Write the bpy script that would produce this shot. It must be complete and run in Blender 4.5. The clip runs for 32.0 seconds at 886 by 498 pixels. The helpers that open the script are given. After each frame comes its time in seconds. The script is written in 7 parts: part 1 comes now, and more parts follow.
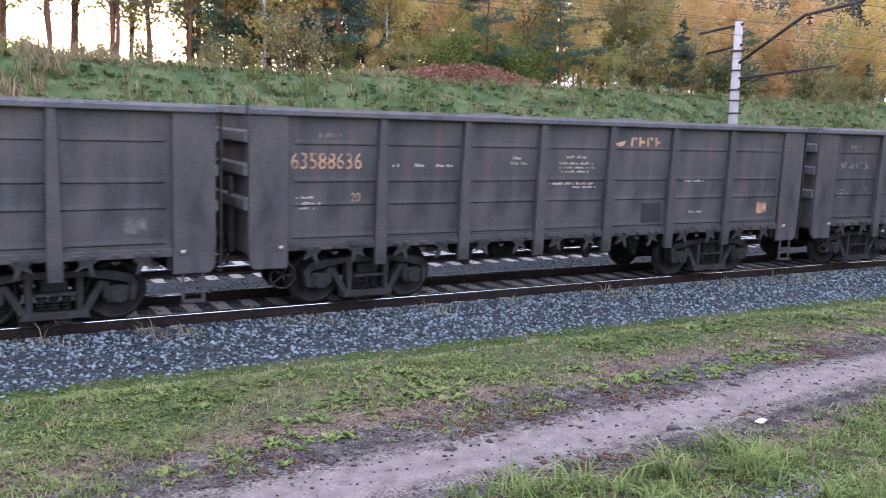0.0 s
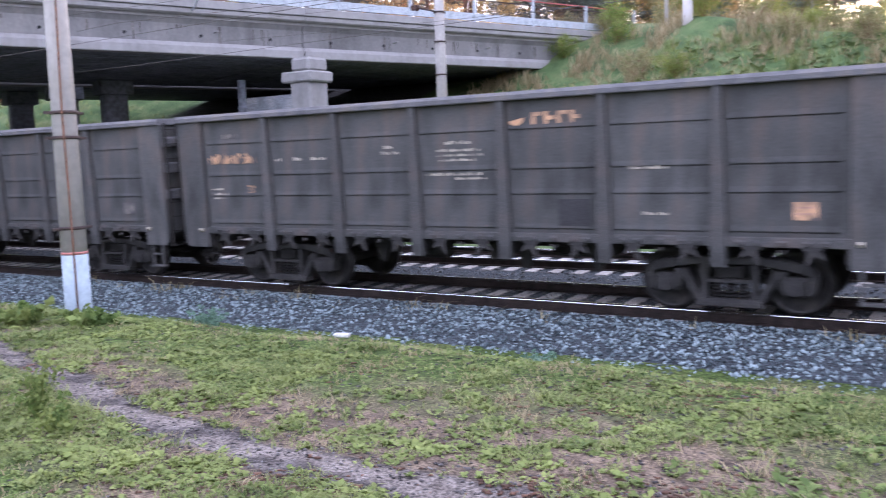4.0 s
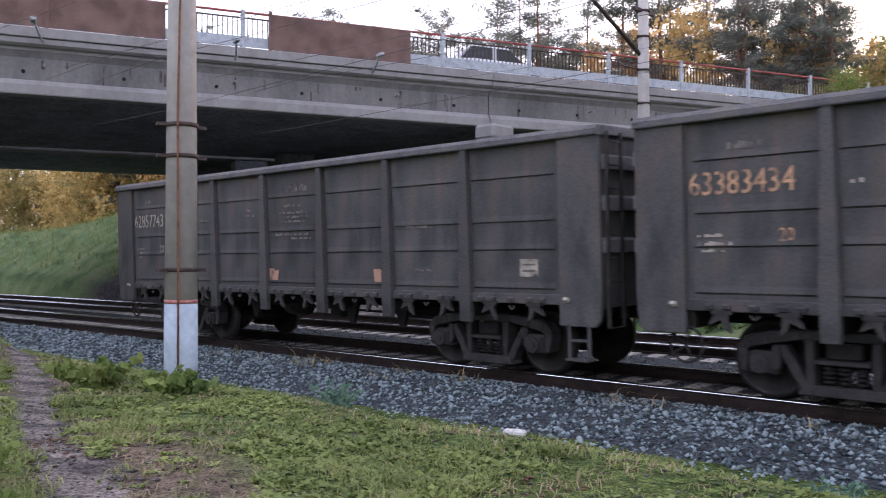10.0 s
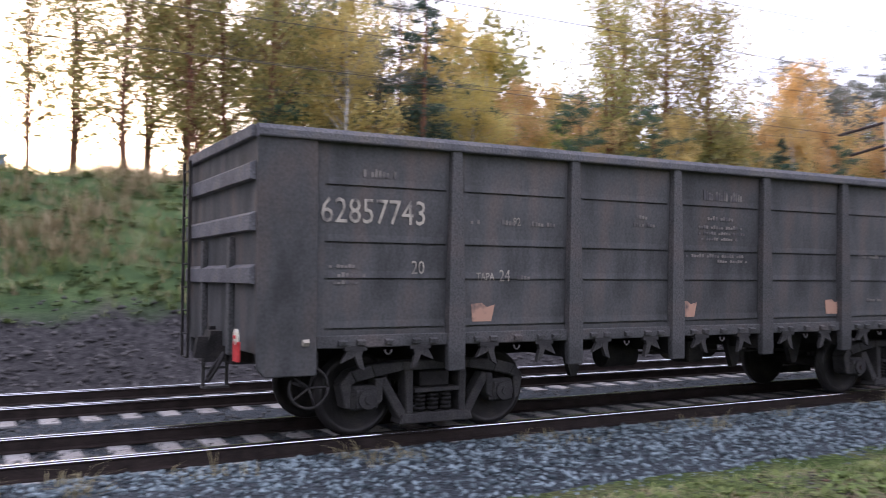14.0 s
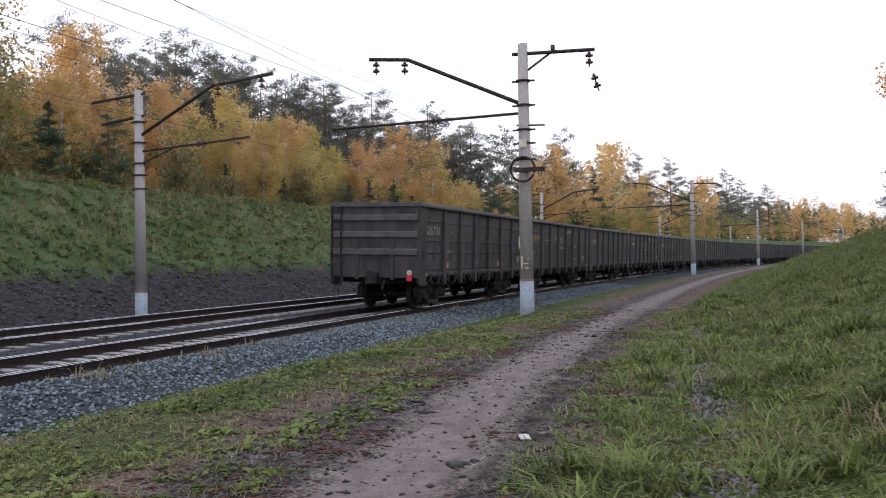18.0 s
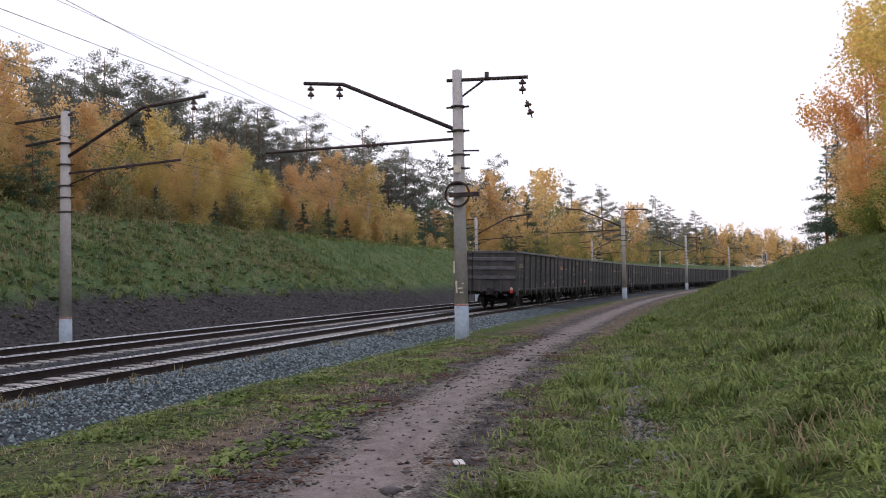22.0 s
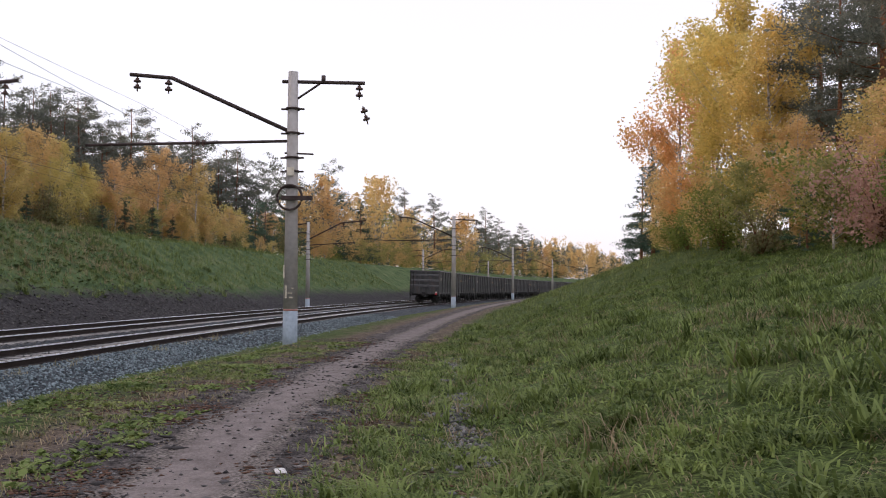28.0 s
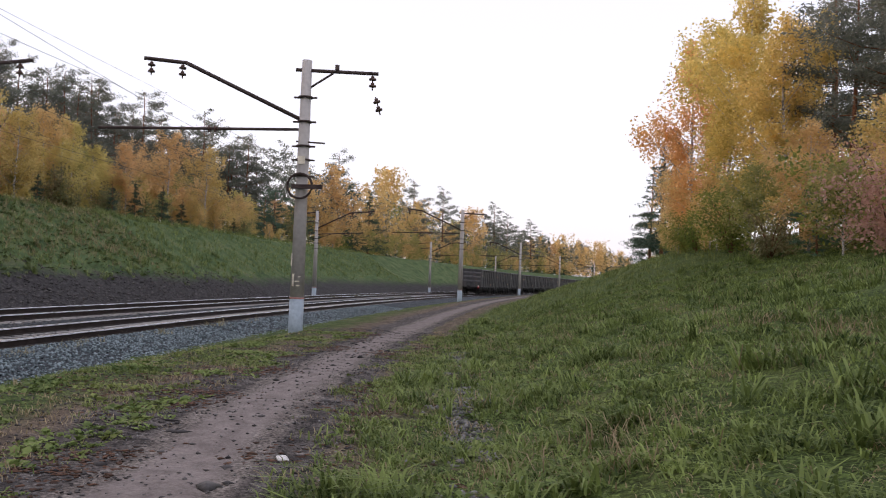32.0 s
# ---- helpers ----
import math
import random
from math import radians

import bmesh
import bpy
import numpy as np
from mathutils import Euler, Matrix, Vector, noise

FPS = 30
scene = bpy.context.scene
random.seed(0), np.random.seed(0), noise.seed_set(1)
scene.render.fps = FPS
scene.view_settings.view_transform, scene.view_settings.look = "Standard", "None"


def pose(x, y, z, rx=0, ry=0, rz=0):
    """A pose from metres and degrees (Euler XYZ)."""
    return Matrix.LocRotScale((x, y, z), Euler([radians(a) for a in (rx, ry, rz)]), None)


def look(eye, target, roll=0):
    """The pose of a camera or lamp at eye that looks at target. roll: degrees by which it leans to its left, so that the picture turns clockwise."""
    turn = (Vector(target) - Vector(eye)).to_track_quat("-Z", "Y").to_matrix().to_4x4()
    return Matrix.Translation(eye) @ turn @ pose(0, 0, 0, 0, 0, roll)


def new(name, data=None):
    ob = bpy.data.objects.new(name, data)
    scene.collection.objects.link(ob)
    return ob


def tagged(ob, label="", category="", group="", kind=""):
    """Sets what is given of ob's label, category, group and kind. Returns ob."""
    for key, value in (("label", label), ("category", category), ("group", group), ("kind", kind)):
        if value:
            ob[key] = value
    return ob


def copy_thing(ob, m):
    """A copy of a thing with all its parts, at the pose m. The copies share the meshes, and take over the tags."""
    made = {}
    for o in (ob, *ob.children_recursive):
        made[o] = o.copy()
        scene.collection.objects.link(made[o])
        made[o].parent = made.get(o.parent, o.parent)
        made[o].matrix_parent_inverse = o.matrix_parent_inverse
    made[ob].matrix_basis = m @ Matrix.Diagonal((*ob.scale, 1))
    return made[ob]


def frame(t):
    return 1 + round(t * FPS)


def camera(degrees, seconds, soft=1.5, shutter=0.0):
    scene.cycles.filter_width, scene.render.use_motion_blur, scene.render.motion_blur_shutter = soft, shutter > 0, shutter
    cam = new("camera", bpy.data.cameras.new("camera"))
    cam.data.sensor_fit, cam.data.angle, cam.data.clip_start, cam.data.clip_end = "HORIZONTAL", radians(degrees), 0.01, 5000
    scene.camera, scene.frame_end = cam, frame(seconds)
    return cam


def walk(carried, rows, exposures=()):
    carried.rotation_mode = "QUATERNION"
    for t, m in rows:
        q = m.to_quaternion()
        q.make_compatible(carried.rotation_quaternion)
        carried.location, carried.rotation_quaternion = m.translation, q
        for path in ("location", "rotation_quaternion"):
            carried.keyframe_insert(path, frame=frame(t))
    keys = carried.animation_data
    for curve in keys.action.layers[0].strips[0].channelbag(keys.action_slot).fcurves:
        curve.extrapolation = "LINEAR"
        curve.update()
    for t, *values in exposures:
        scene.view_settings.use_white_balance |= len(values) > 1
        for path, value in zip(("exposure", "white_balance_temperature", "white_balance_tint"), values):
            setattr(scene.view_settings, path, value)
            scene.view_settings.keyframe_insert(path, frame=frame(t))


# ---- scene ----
cam = camera(53.29, 32.0, soft=1.0, shutter=0.35)
PATH = [
    (0, pose(-0.547, -15.505, 2.989, 82.77, -1.30, -30.41)),
    (0.5, pose(-0.590, -15.356, 3.008, 82.20, -1.58, -31.93)),
    (1, pose(-0.584, -15.195, 3.019, 82.47, -0.69, -21.82)),
    (1.5, pose(-0.533, -15.061, 2.930, 83.86, 0.21, -8.42)),
    (2, pose(-0.619, -15.010, 2.810, 84.89, 0.46, 0.47)),
    (2.5, pose(-0.699, -14.832, 2.697, 84.23, 0.80, 7.32)),
    (3, pose(-0.695, -14.657, 2.634, 83.76, 1.03, 15.35)),
    (3.5, pose(-0.677, -14.458, 2.540, 83.89, 1.63, 24.26)),
    (4, pose(-0.773, -14.158, 2.422, 84.05, 1.91, 32.90)),
    (4.5, pose(-0.925, -13.869, 2.381, 84.23, 1.79, 38.12)),
    (6.5, pose(-2.075, -12.767, 1.983, 85.38, 1.88, 52.00)),
    (7, pose(-2.197, -12.499, 1.897, 85.77, 1.76, 53.08)),
    (7.5, pose(-2.369, -12.264, 1.787, 86.86, 1.36, 53.13)),
    (8, pose(-2.538, -11.970, 1.691, 88.02, 1.42, 53.38)),
    (8.5, pose(-2.760, -11.661, 1.614, 89.07, 1.30, 52.27)),
    (9, pose(-3.010, -11.387, 1.593, 90.09, 0.90, 49.61)),
    (9.5, pose(-3.106, -11.310, 1.621, 90.50, 0.42, 47.37)),
    (10, pose(-3.142, -11.259, 1.610, 90.87, 0.07, 44.78)),
    (10.5, pose(-3.168, -11.187, 1.599, 91.09, -0.28, 41.38)),
    (11, pose(-3.210, -11.108, 1.604, 91.30, -0.82, 36.23)),
    (11.5, pose(-3.234, -11.061, 1.596, 91.42, -0.56, 30.75)),
    (12, pose(-3.199, -10.989, 1.627, 91.40, -0.08, 23.99)),
    (12.5, pose(-2.925, -10.870, 1.654, 91.64, 0.35, 16.19)),
    (13, pose(-2.483, -10.722, 1.663, 91.53, 0.41, 3.00)),
    (14, pose(-1.498, -10.541, 1.539, 93.34, 0.49, -29.10)),
    (14.5, pose(-1.268, -10.544, 1.518, 93.09, 1.31, -36.95)),
    (15, pose(-1.133, -10.518, 1.545, 92.23, 1.36, -45.26)),
    (15.5, pose(-0.949, -10.521, 1.560, 91.73, 0.87, -52.08)),
    (17.5, pose(0.181, -11.242, 1.570, 90.83, 1.03, -69.76)),
    (18, pose(0.192, -11.240, 1.570, 90.70, 0.99, -72.30)),
    (18.5, pose(0.195, -11.238, 1.569, 90.71, 0.93, -73.61)),
    (19, pose(0.199, -11.237, 1.569, 90.88, 0.76, -74.45)),
    (20, pose(0.198, -11.240, 1.570, 91.52, 0.83, -75.84)),
    (21, pose(0.202, -11.241, 1.569, 91.90, 0.96, -76.74)),
    (22, pose(0.200, -11.242, 1.571, 92.22, 1.04, -76.52)),
    (23, pose(0.189, -11.249, 1.569, 92.11, 1.44, -76.09)),
    (24, pose(0.204, -11.244, 1.570, 91.54, 1.30, -78.09)),
    (24.5, pose(0.226, -11.251, 1.563, 90.98, 1.03, -80.69)),
    (25, pose(0.248, -11.252, 1.558, 90.93, 0.60, -83.61)),
    (25.5, pose(0.267, -11.251, 1.561, 91.50, 0.39, -85.41)),
    (27.5, pose(0.263, -11.249, 1.563, 92.45, -0.17, -87.13)),
    (28, pose(0.261, -11.249, 1.563, 92.58, -0.30, -87.43)),
    (29, pose(0.265, -11.250, 1.563, 92.52, -0.49, -88.10)),
    (30, pose(0.268, -11.250, 1.564, 92.60, -0.49, -88.36)),
    (31, pose(0.259, -11.248, 1.564, 92.74, -0.71, -88.28)),
    (31.5, pose(0.255, -11.247, 1.562, 92.54, -1.27, -87.94)),
    (32, pose(0.257, -11.245, 1.564, 92.13, -2.21, -87.00)),
]
walk(cam, PATH, exposures=[(0, 1.25, 5800, 22), (1, 1.3, 5750, 24), (2, 0.85, 5700, 24), (3, 1.45, 5750, 24), (4.5, 1.55, 5750, 23), (7, 1.6, 5850, 23), (9, 0.93, 6050, 19), (11, 0.6, 6250, 22), (12, 0.4, 6300, 22), (13, 0.5, 6300, 22), (14, 0.75, 6100, 22), (15, 0.7, 6150, 19), (18, 0.1, 6400, 16), (28, -0.05, 6700, 16), (32, -0.05, 6700, 16)])

# ---- world, sun ----
SUN_UP, SUN_YAW = 9.0, -2.0            # degrees above the horizon, heading from +y towards -x
world = bpy.data.worlds.new("sky")
scene.world = world
world.use_nodes = True
wn, wl = world.node_tree.nodes, world.node_tree.links
sky = wn.new("ShaderNodeTexSky")
sky.sky_type, sky.sun_disc = "NISHITA", False
sky.sun_elevation, sky.sun_rotation = radians(SUN_UP), radians(SUN_YAW)
sky.air_density, sky.dust_density, sky.ozone_density = 1.0, 3.0, 1.0
haze = wn.new("ShaderNodeMix")          # thin bright cloud over the whole sky
haze.data_type, haze.blend_type = "RGBA", "ADD"
haze.inputs["Factor"].default_value = 1.0
haze.inputs["B"].default_value = (8.8, 8.8, 9.9, 1)
wl.new(sky.outputs[0], haze.inputs["A"])
wn["Background"].inputs[1].default_value = 0.10
wl.new(haze.outputs["Result"], wn["Background"].inputs[0])

sun_data = bpy.data.lights.new("sun", "SUN")
sun_data.energy, sun_data.angle, sun_data.color = 1.2, radians(10), (1.0, 0.80, 0.58)
sun = new("sun", sun_data)
sun.matrix_world = look((0, 60, 20), (0, 60 - math.cos(radians(SUN_UP)), 20 - math.sin(radians(SUN_UP))))


# ---- materials ----
def mat(name, base, rough=0.8, metal=0.0, scale=3.0, var=0.25, fine=40.0, bump=0.2, dist=0.02, second=None, coords="Object", per=0.0, grain=0.45, stretch=1.0, dent=0.0, gloss=0.22):
    """A surface with variation at two scales: base colour, a second colour for stains, grain and bump."""
    m = bpy.data.materials.new(name)
    m.use_nodes = True
    n, l = m.node_tree.nodes, m.node_tree.links
    b = n["Principled BSDF"]
    b.inputs["Roughness"].default_value, b.inputs["Metallic"].default_value = rough, metal
    b.inputs["Specular IOR Level"].default_value = gloss
    tc = n.new("ShaderNodeTexCoord")
    big, small = n.new("ShaderNodeTexNoise"), n.new("ShaderNodeTexNoise")
    big.inputs["Scale"].default_value, big.inputs["Detail"].default_value = scale, 6
    small.inputs["Scale"].default_value, small.inputs["Detail"].default_value = fine, 4
    mp = n.new("ShaderNodeMapping")
    mp.inputs["Scale"].default_value = (1, 1, stretch)
    l.new(tc.outputs[coords], mp.inputs["Vector"])
    l.new(mp.outputs["Vector"], big.inputs["Vector"])
    l.new(tc.outputs[coords], small.inputs["Vector"])
    ramp = n.new("ShaderNodeValToRGB")
    dark = tuple(c * (1 - var) for c in base)
    other = second or tuple(min(1, c * (1 + var)) for c in base)
    ramp.color_ramp.elements[0].position, ramp.color_ramp.elements[1].position = 0.35, 0.68
    ramp.color_ramp.elements[0].color, ramp.color_ramp.elements[1].color = (*dark, 1), (*other, 1)
    mid = ramp.color_ramp.elements.new(0.5)
    mid.color = (*base, 1)
    l.new(big.outputs["Fac"], ramp.inputs["Fac"])
    mix = n.new("ShaderNodeMix")
    mix.data_type, mix.blend_type = "RGBA", "OVERLAY"
    mix.inputs["Factor"].default_value = grain
    l.new(ramp.outputs["Color"], mix.inputs["A"])
    grey = n.new("ShaderNodeMapRange")
    grey.inputs["From Min"].default_value, grey.inputs["From Max"].default_value = 0.25, 0.75
    l.new(small.outputs["Fac"], grey.inputs["Value"])
    l.new(grey.outputs["Result"], mix.inputs["B"])
    last = mix.outputs["Result"]
    if per:
        info, hsv = n.new("ShaderNodeObjectInfo"), n.new("ShaderNodeHueSaturation")
        mr = n.new("ShaderNodeMapRange")
        mr.inputs["To Min"].default_value, mr.inputs["To Max"].default_value = 1 - per, 1 + per
        l.new(info.outputs["Random"], mr.inputs["Value"])
        l.new(mr.outputs["Result"], hsv.inputs["Value"])
        l.new(last, hsv.inputs["Color"])
        last = hsv.outputs["Color"]
    l.new(last, b.inputs["Base Color"])
    bp = n.new("ShaderNodeBump")
    bp.inputs["Strength"].default_value, bp.inputs["Distance"].default_value = bump, dist
    l.new(small.outputs["Fac"], bp.inputs["Height"])
    if dent:
        wide, low = n.new("ShaderNodeTexNoise"), n.new("ShaderNodeBump")
        wide.inputs["Scale"].default_value, wide.inputs["Detail"].default_value = 1.3, 1
        low.inputs["Strength"].default_value, low.inputs["Distance"].default_value = 0.6, dent
        l.new(tc.outputs[coords], wide.inputs["Vector"])
        l.new(wide.outputs["Fac"], low.inputs["Height"])
        l.new(low.outputs["Normal"], bp.inputs["Normal"])
    l.new(bp.outputs["Normal"], b.inputs["Normal"])
    return m


def ink_mat(name, ink, worn=0.5, under=(0.085, 0.08, 0.082)):
    """Stencil paint, partly rubbed off so that the wagon's paint shows through."""
    m = bpy.data.materials.new(name)
    m.use_nodes = True
    n, l = m.node_tree.nodes, m.node_tree.links
    b = n["Principled BSDF"]
    b.inputs["Roughness"].default_value, b.inputs["Specular IOR Level"].default_value = 0.8, 0.2
    tc, rub, ramp = (n.new(k) for k in ("ShaderNodeTexCoord", "ShaderNodeTexNoise", "ShaderNodeValToRGB"))
    rub.inputs["Scale"].default_value, rub.inputs["Detail"].default_value = 5.5, 8
    l.new(tc.outputs["Object"], rub.inputs["Vector"])
    ramp.color_ramp.elements[0].position, ramp.color_ramp.elements[1].position = worn - 0.09, worn + 0.12
    ramp.color_ramp.elements[0].color, ramp.color_ramp.elements[1].color = (*under, 1), (*ink, 1)
    l.new(rub.outputs["Fac"], ramp.inputs["Fac"])
    l.new(ramp.outputs["Color"], b.inputs["Base Color"])
    return m


def leaf_mat(name, a, c, hue=0.06, glow=0.35, patch=0.0):
    """Leaves: colour varies from leaf to leaf, from patch to patch and from tree to tree, some light comes through."""
    m = bpy.data.materials.new(name)
    m.use_nodes = True
    n, l = m.node_tree.nodes, m.node_tree.links
    b = n["Principled BSDF"]
    b.inputs["Roughness"].default_value, b.inputs["Specular IOR Level"].default_value = 0.65, 0.2
    geo, info, ramp, hsv, add = (n.new(k) for k in ("ShaderNodeNewGeometry", "ShaderNodeObjectInfo", "ShaderNodeValToRGB", "ShaderNodeHueSaturation", "ShaderNodeMapRange"))
    ramp.color_ramp.elements[0].color, ramp.color_ramp.elements[1].color = (*a, 1), (*c, 1)
    if patch:
        tc, tone, both, half_way = (n.new(k) for k in ("ShaderNodeTexCoord", "ShaderNodeTexNoise", "ShaderNodeMath", "ShaderNodeMath"))
        tone.inputs["Scale"].default_value, tone.inputs["Detail"].default_value = patch, 3
        l.new(tc.outputs["Object"], tone.inputs["Vector"])
        half_way.operation, half_way.inputs[1].default_value, half_way.inputs[2].default_value = "MULTIPLY_ADD", 1.7, -0.62
        l.new(tone.outputs["Fac"], half_way.inputs[0])
        both.operation, both.inputs[1].default_value = "MULTIPLY_ADD", 0.5
        l.new(geo.outputs["Random Per Island"], both.inputs[0])
        l.new(half_way.outputs[0], both.inputs[2])
        l.new(both.outputs[0], ramp.inputs["Fac"])
    else:
        l.new(geo.outputs["Random Per Island"], ramp.inputs["Fac"])
    add.inputs["To Min"].default_value, add.inputs["To Max"].default_value = 0.5 - hue, 0.5 + hue * 0.6
    l.new(info.outputs["Random"], add.inputs["Value"])
    l.new(add.outputs["Result"], hsv.inputs["Hue"])
    l.new(ramp.outputs["Color"], hsv.inputs["Color"])
    l.new(hsv.outputs["Color"], b.inputs["Base Color"])
    tr, mx = n.new("ShaderNodeBsdfTranslucent"), n.new("ShaderNodeMixShader")
    l.new(hsv.outputs["Color"], tr.inputs["Color"])
    mx.inputs["Fac"].default_value = glow
    l.new(b.outputs[0], mx.inputs[1])
    l.new(tr.outputs[0], mx.inputs[2])
    l.new(mx.outputs[0], n["Material Output"].inputs["Surface"])
    return m


WAGON = mat("wagon_paint", (0.085, 0.084, 0.083), 0.78, 0.0, 2.2, 0.34, 30, 0.12, 0.003, (0.118, 0.098, 0.088), per=0.12, stretch=0.35, dent=0.16, grain=0.2, gloss=0.1)
POSTP = mat("wagon_post_paint", (0.080, 0.078, 0.077), 0.72, 0.0, 1.6, 0.32, 40, 0.12, 0.003, (0.105, 0.089, 0.083), per=0.12)
RUNNING = mat("running_gear_steel", (0.032, 0.029, 0.028), 0.7, 0.1, 4.0, 0.35, 60, 0.3, 0.006, (0.05, 0.043, 0.038))
TREAD = mat("worn_wheel_steel", (0.045, 0.041, 0.04), 0.5, 0.6, 6.0, 0.3, 50, 0.15, 0.004)
COAL = mat("coal", (0.012, 0.012, 0.014), 0.45, 0, 8, 0.4, 60, 0.8, 0.03, (0.03, 0.03, 0.033))
CASTING = mat("dusty_cast_steel", (0.048, 0.045, 0.044), 0.85, 0, 4.0, 0.3, 60, 0.3, 0.006, (0.066, 0.060, 0.055))
CREAM = ink_mat("cream_lettering", (0.44, 0.39, 0.32), 0.42)
ORANGE = ink_mat("orange_lettering", (0.58, 0.34, 0.20), 0.42)
FADED = ink_mat("faded_lettering", (0.21, 0.185, 0.165), 0.48)
PEACH = ink_mat("peach_placard", (0.46, 0.27, 0.19), 0.40)
# rails and end beams paler: skylight put into the colour, with dust
LITDUST = mat("sky_lit_dusty_paint", (0.125, 0.122, 0.128), 0.85, 0, 3, 0.25, 40, 0.1, 0.002, (0.15, 0.135, 0.125), per=0.08, gloss=0.3)
PATCH = mat("fresh_dark_paint", (0.045, 0.043, 0.046), 0.7, 0, 3, 0.2)
RED = mat("red_paint", (0.55, 0.05, 0.05), 0.5, 0, 6, 0.2)
FADEDRED = mat("faded_red_paint", (0.50, 0.20, 0.17), 0.7, 0, 9, 0.3, 40, 0.1, 0.002, (0.46, 0.34, 0.30))
LAMPW = mat("white_disc", (0.75, 0.68, 0.55), 0.4, 0, 6, 0.15)
RAILSIDE = mat("rail_rust", (0.032, 0.023, 0.020), 0.75, 0.2, 5, 0.3, 60, 0.3, 0.004)
RAILTOP = mat("rail_polished", (0.80, 0.80, 0.82), 0.20, 1.0, 2, 0.06, 30, 0.02, 0.001, grain=0.1)
SLEEPER = mat("sleeper_concrete", (0.36, 0.345, 0.33), 0.9, 0, 3, 0.3, 45, 0.3, 0.01, (0.34, 0.31, 0.28), per=0.2)
STONE = leaf_mat("ballast_stone", (0.028, 0.040, 0.046), (0.295, 0.365, 0.385), 0.0, 0.0)
PEBBLE = leaf_mat("pebble", (0.045, 0.043, 0.042), (0.26, 0.255, 0.25), 0.0, 0.0)
OILED = leaf_mat("oiled_stone", (0.024, 0.024, 0.025), (0.17, 0.165, 0.16), 0.0, 0.0)
BED = mat("ballast_bed", (0.062, 0.072, 0.080), 0.95, 0, 26, 0.6, 60, 1.0, 0.05, (0.10, 0.115, 0.13))
CONCRETE = mat("weathered_concrete", (0.29, 0.28, 0.278), 0.9, 0, 0.9, 0.2, 7, 0.06, 0.003, (0.24, 0.228, 0.222), grain=0.1, stretch=0.25)
# beam web: stains, and the recess's shade put into a darker colour
WEBC = mat("stained_shaded_concrete", (0.185, 0.18, 0.178), 0.92, 0, 1.1, 0.3, 9, 0.15, 0.006, (0.24, 0.228, 0.22), grain=0.14, stretch=0.2)
# dirty concrete under the deck, with the shade there put into its colour
SOFFIT = mat("shaded_dirty_concrete", (0.20, 0.21, 0.24), 0.95, 0, 0.5, 0.3, 6, 0.15, 0.01, (0.14, 0.145, 0.165))
STAIN = mat("damp_stain", (0.10, 0.09, 0.085), 0.95, 0, 2.0, 0.4, 20, 0.1, 0.004, (0.20, 0.185, 0.175))
POLEC = mat("pole_concrete", (0.47, 0.44, 0.42), 0.9, 0, 1.0, 0.14, 9, 0.10, 0.003, (0.42, 0.38, 0.35), grain=0.12)
POLEBLUE = mat("pole_blue_paint", (0.40, 0.47, 0.53), 0.8, 0, 3, 0.18, 14, 0.1, 0.003, (0.33, 0.39, 0.44), grain=0.12)
ARM = mat("dark_arm_steel", (0.075, 0.055, 0.05), 0.7, 0.3, 8, 0.3)
WIRE = mat("wire_copper_dark", (0.12, 0.11, 0.10), 0.6, 0.4, 8, 0.2)
GLASSY = mat("insulator_porcelain", (0.10, 0.06, 0.05), 0.25, 0, 8, 0.2)
BRICKRED = mat("brown_panel", (0.165, 0.105, 0.09), 0.8, 0, 1.5, 0.3, 40, 0.2, 0.01, (0.20, 0.13, 0.11))
RAILBLUE = mat("railing_pale_paint", (0.42, 0.46, 0.50), 0.7, 0.0, 3, 0.25, 40, 0.15, 0.004, (0.36, 0.36, 0.38))
RAILRED = mat("railing_red_paint", (0.33, 0.085, 0.075), 0.6, 0, 4, 0.25)
ASPHALT = mat("asphalt", (0.05, 0.05, 0.052), 0.9, 0, 3, 0.2)
BARKP = mat("pine_bark", (0.24, 0.115, 0.07), 0.95, 0, 6, 0.4, 30, 0.8, 0.03, (0.10, 0.06, 0.045))
BARKB = mat("birch_bark", (0.50, 0.47, 0.43), 0.8, 0, 7, 0.75, 20, 0.4, 0.01, (0.6, 0.57, 0.53))
L_YELLOW = leaf_mat("birch_leaves_yellow", (0.46, 0.37, 0.12), (0.84, 0.70, 0.30), 0.02, 0.65, 0.55)
L_ORANGE = leaf_mat("birch_leaves_orange", (0.55, 0.37, 0.15), (0.86, 0.64, 0.32), 0.012, 0.65, 0.55)
L_GREEN = leaf_mat("birch_leaves_green", (0.20, 0.23, 0.09), (0.56, 0.49, 0.19), 0.03, 0.65, 0.5)
L_PINE = leaf_mat("pine_needles", (0.095, 0.112, 0.098), (0.28, 0.29, 0.24), 0.02, 0.55, 0.6)
L_SPRUCE = leaf_mat("spruce_needles", (0.045, 0.075, 0.055), (0.10, 0.15, 0.10), 0.02, 0.35, 0.8)
L_YOUNG = leaf_mat("young_pine_needles", (0.06, 0.115, 0.085), (0.15, 0.22, 0.14), 0.02, 0.4, 0.9)
L_GOLD = leaf_mat("birch_leaves_gold", (0.48, 0.40, 0.12), (0.92, 0.74, 0.28), 0.015, 0.6, 0.4)
L_RUST = leaf_mat("birch_leaves_rust", (0.62, 0.38, 0.15), (0.95, 0.64, 0.32), 0.01, 0.62, 0.4)
L_BUSH = leaf_mat("bush_leaves", (0.065, 0.125, 0.035), (0.38, 0.41, 0.10), 0.03, 0.45, 0.8)
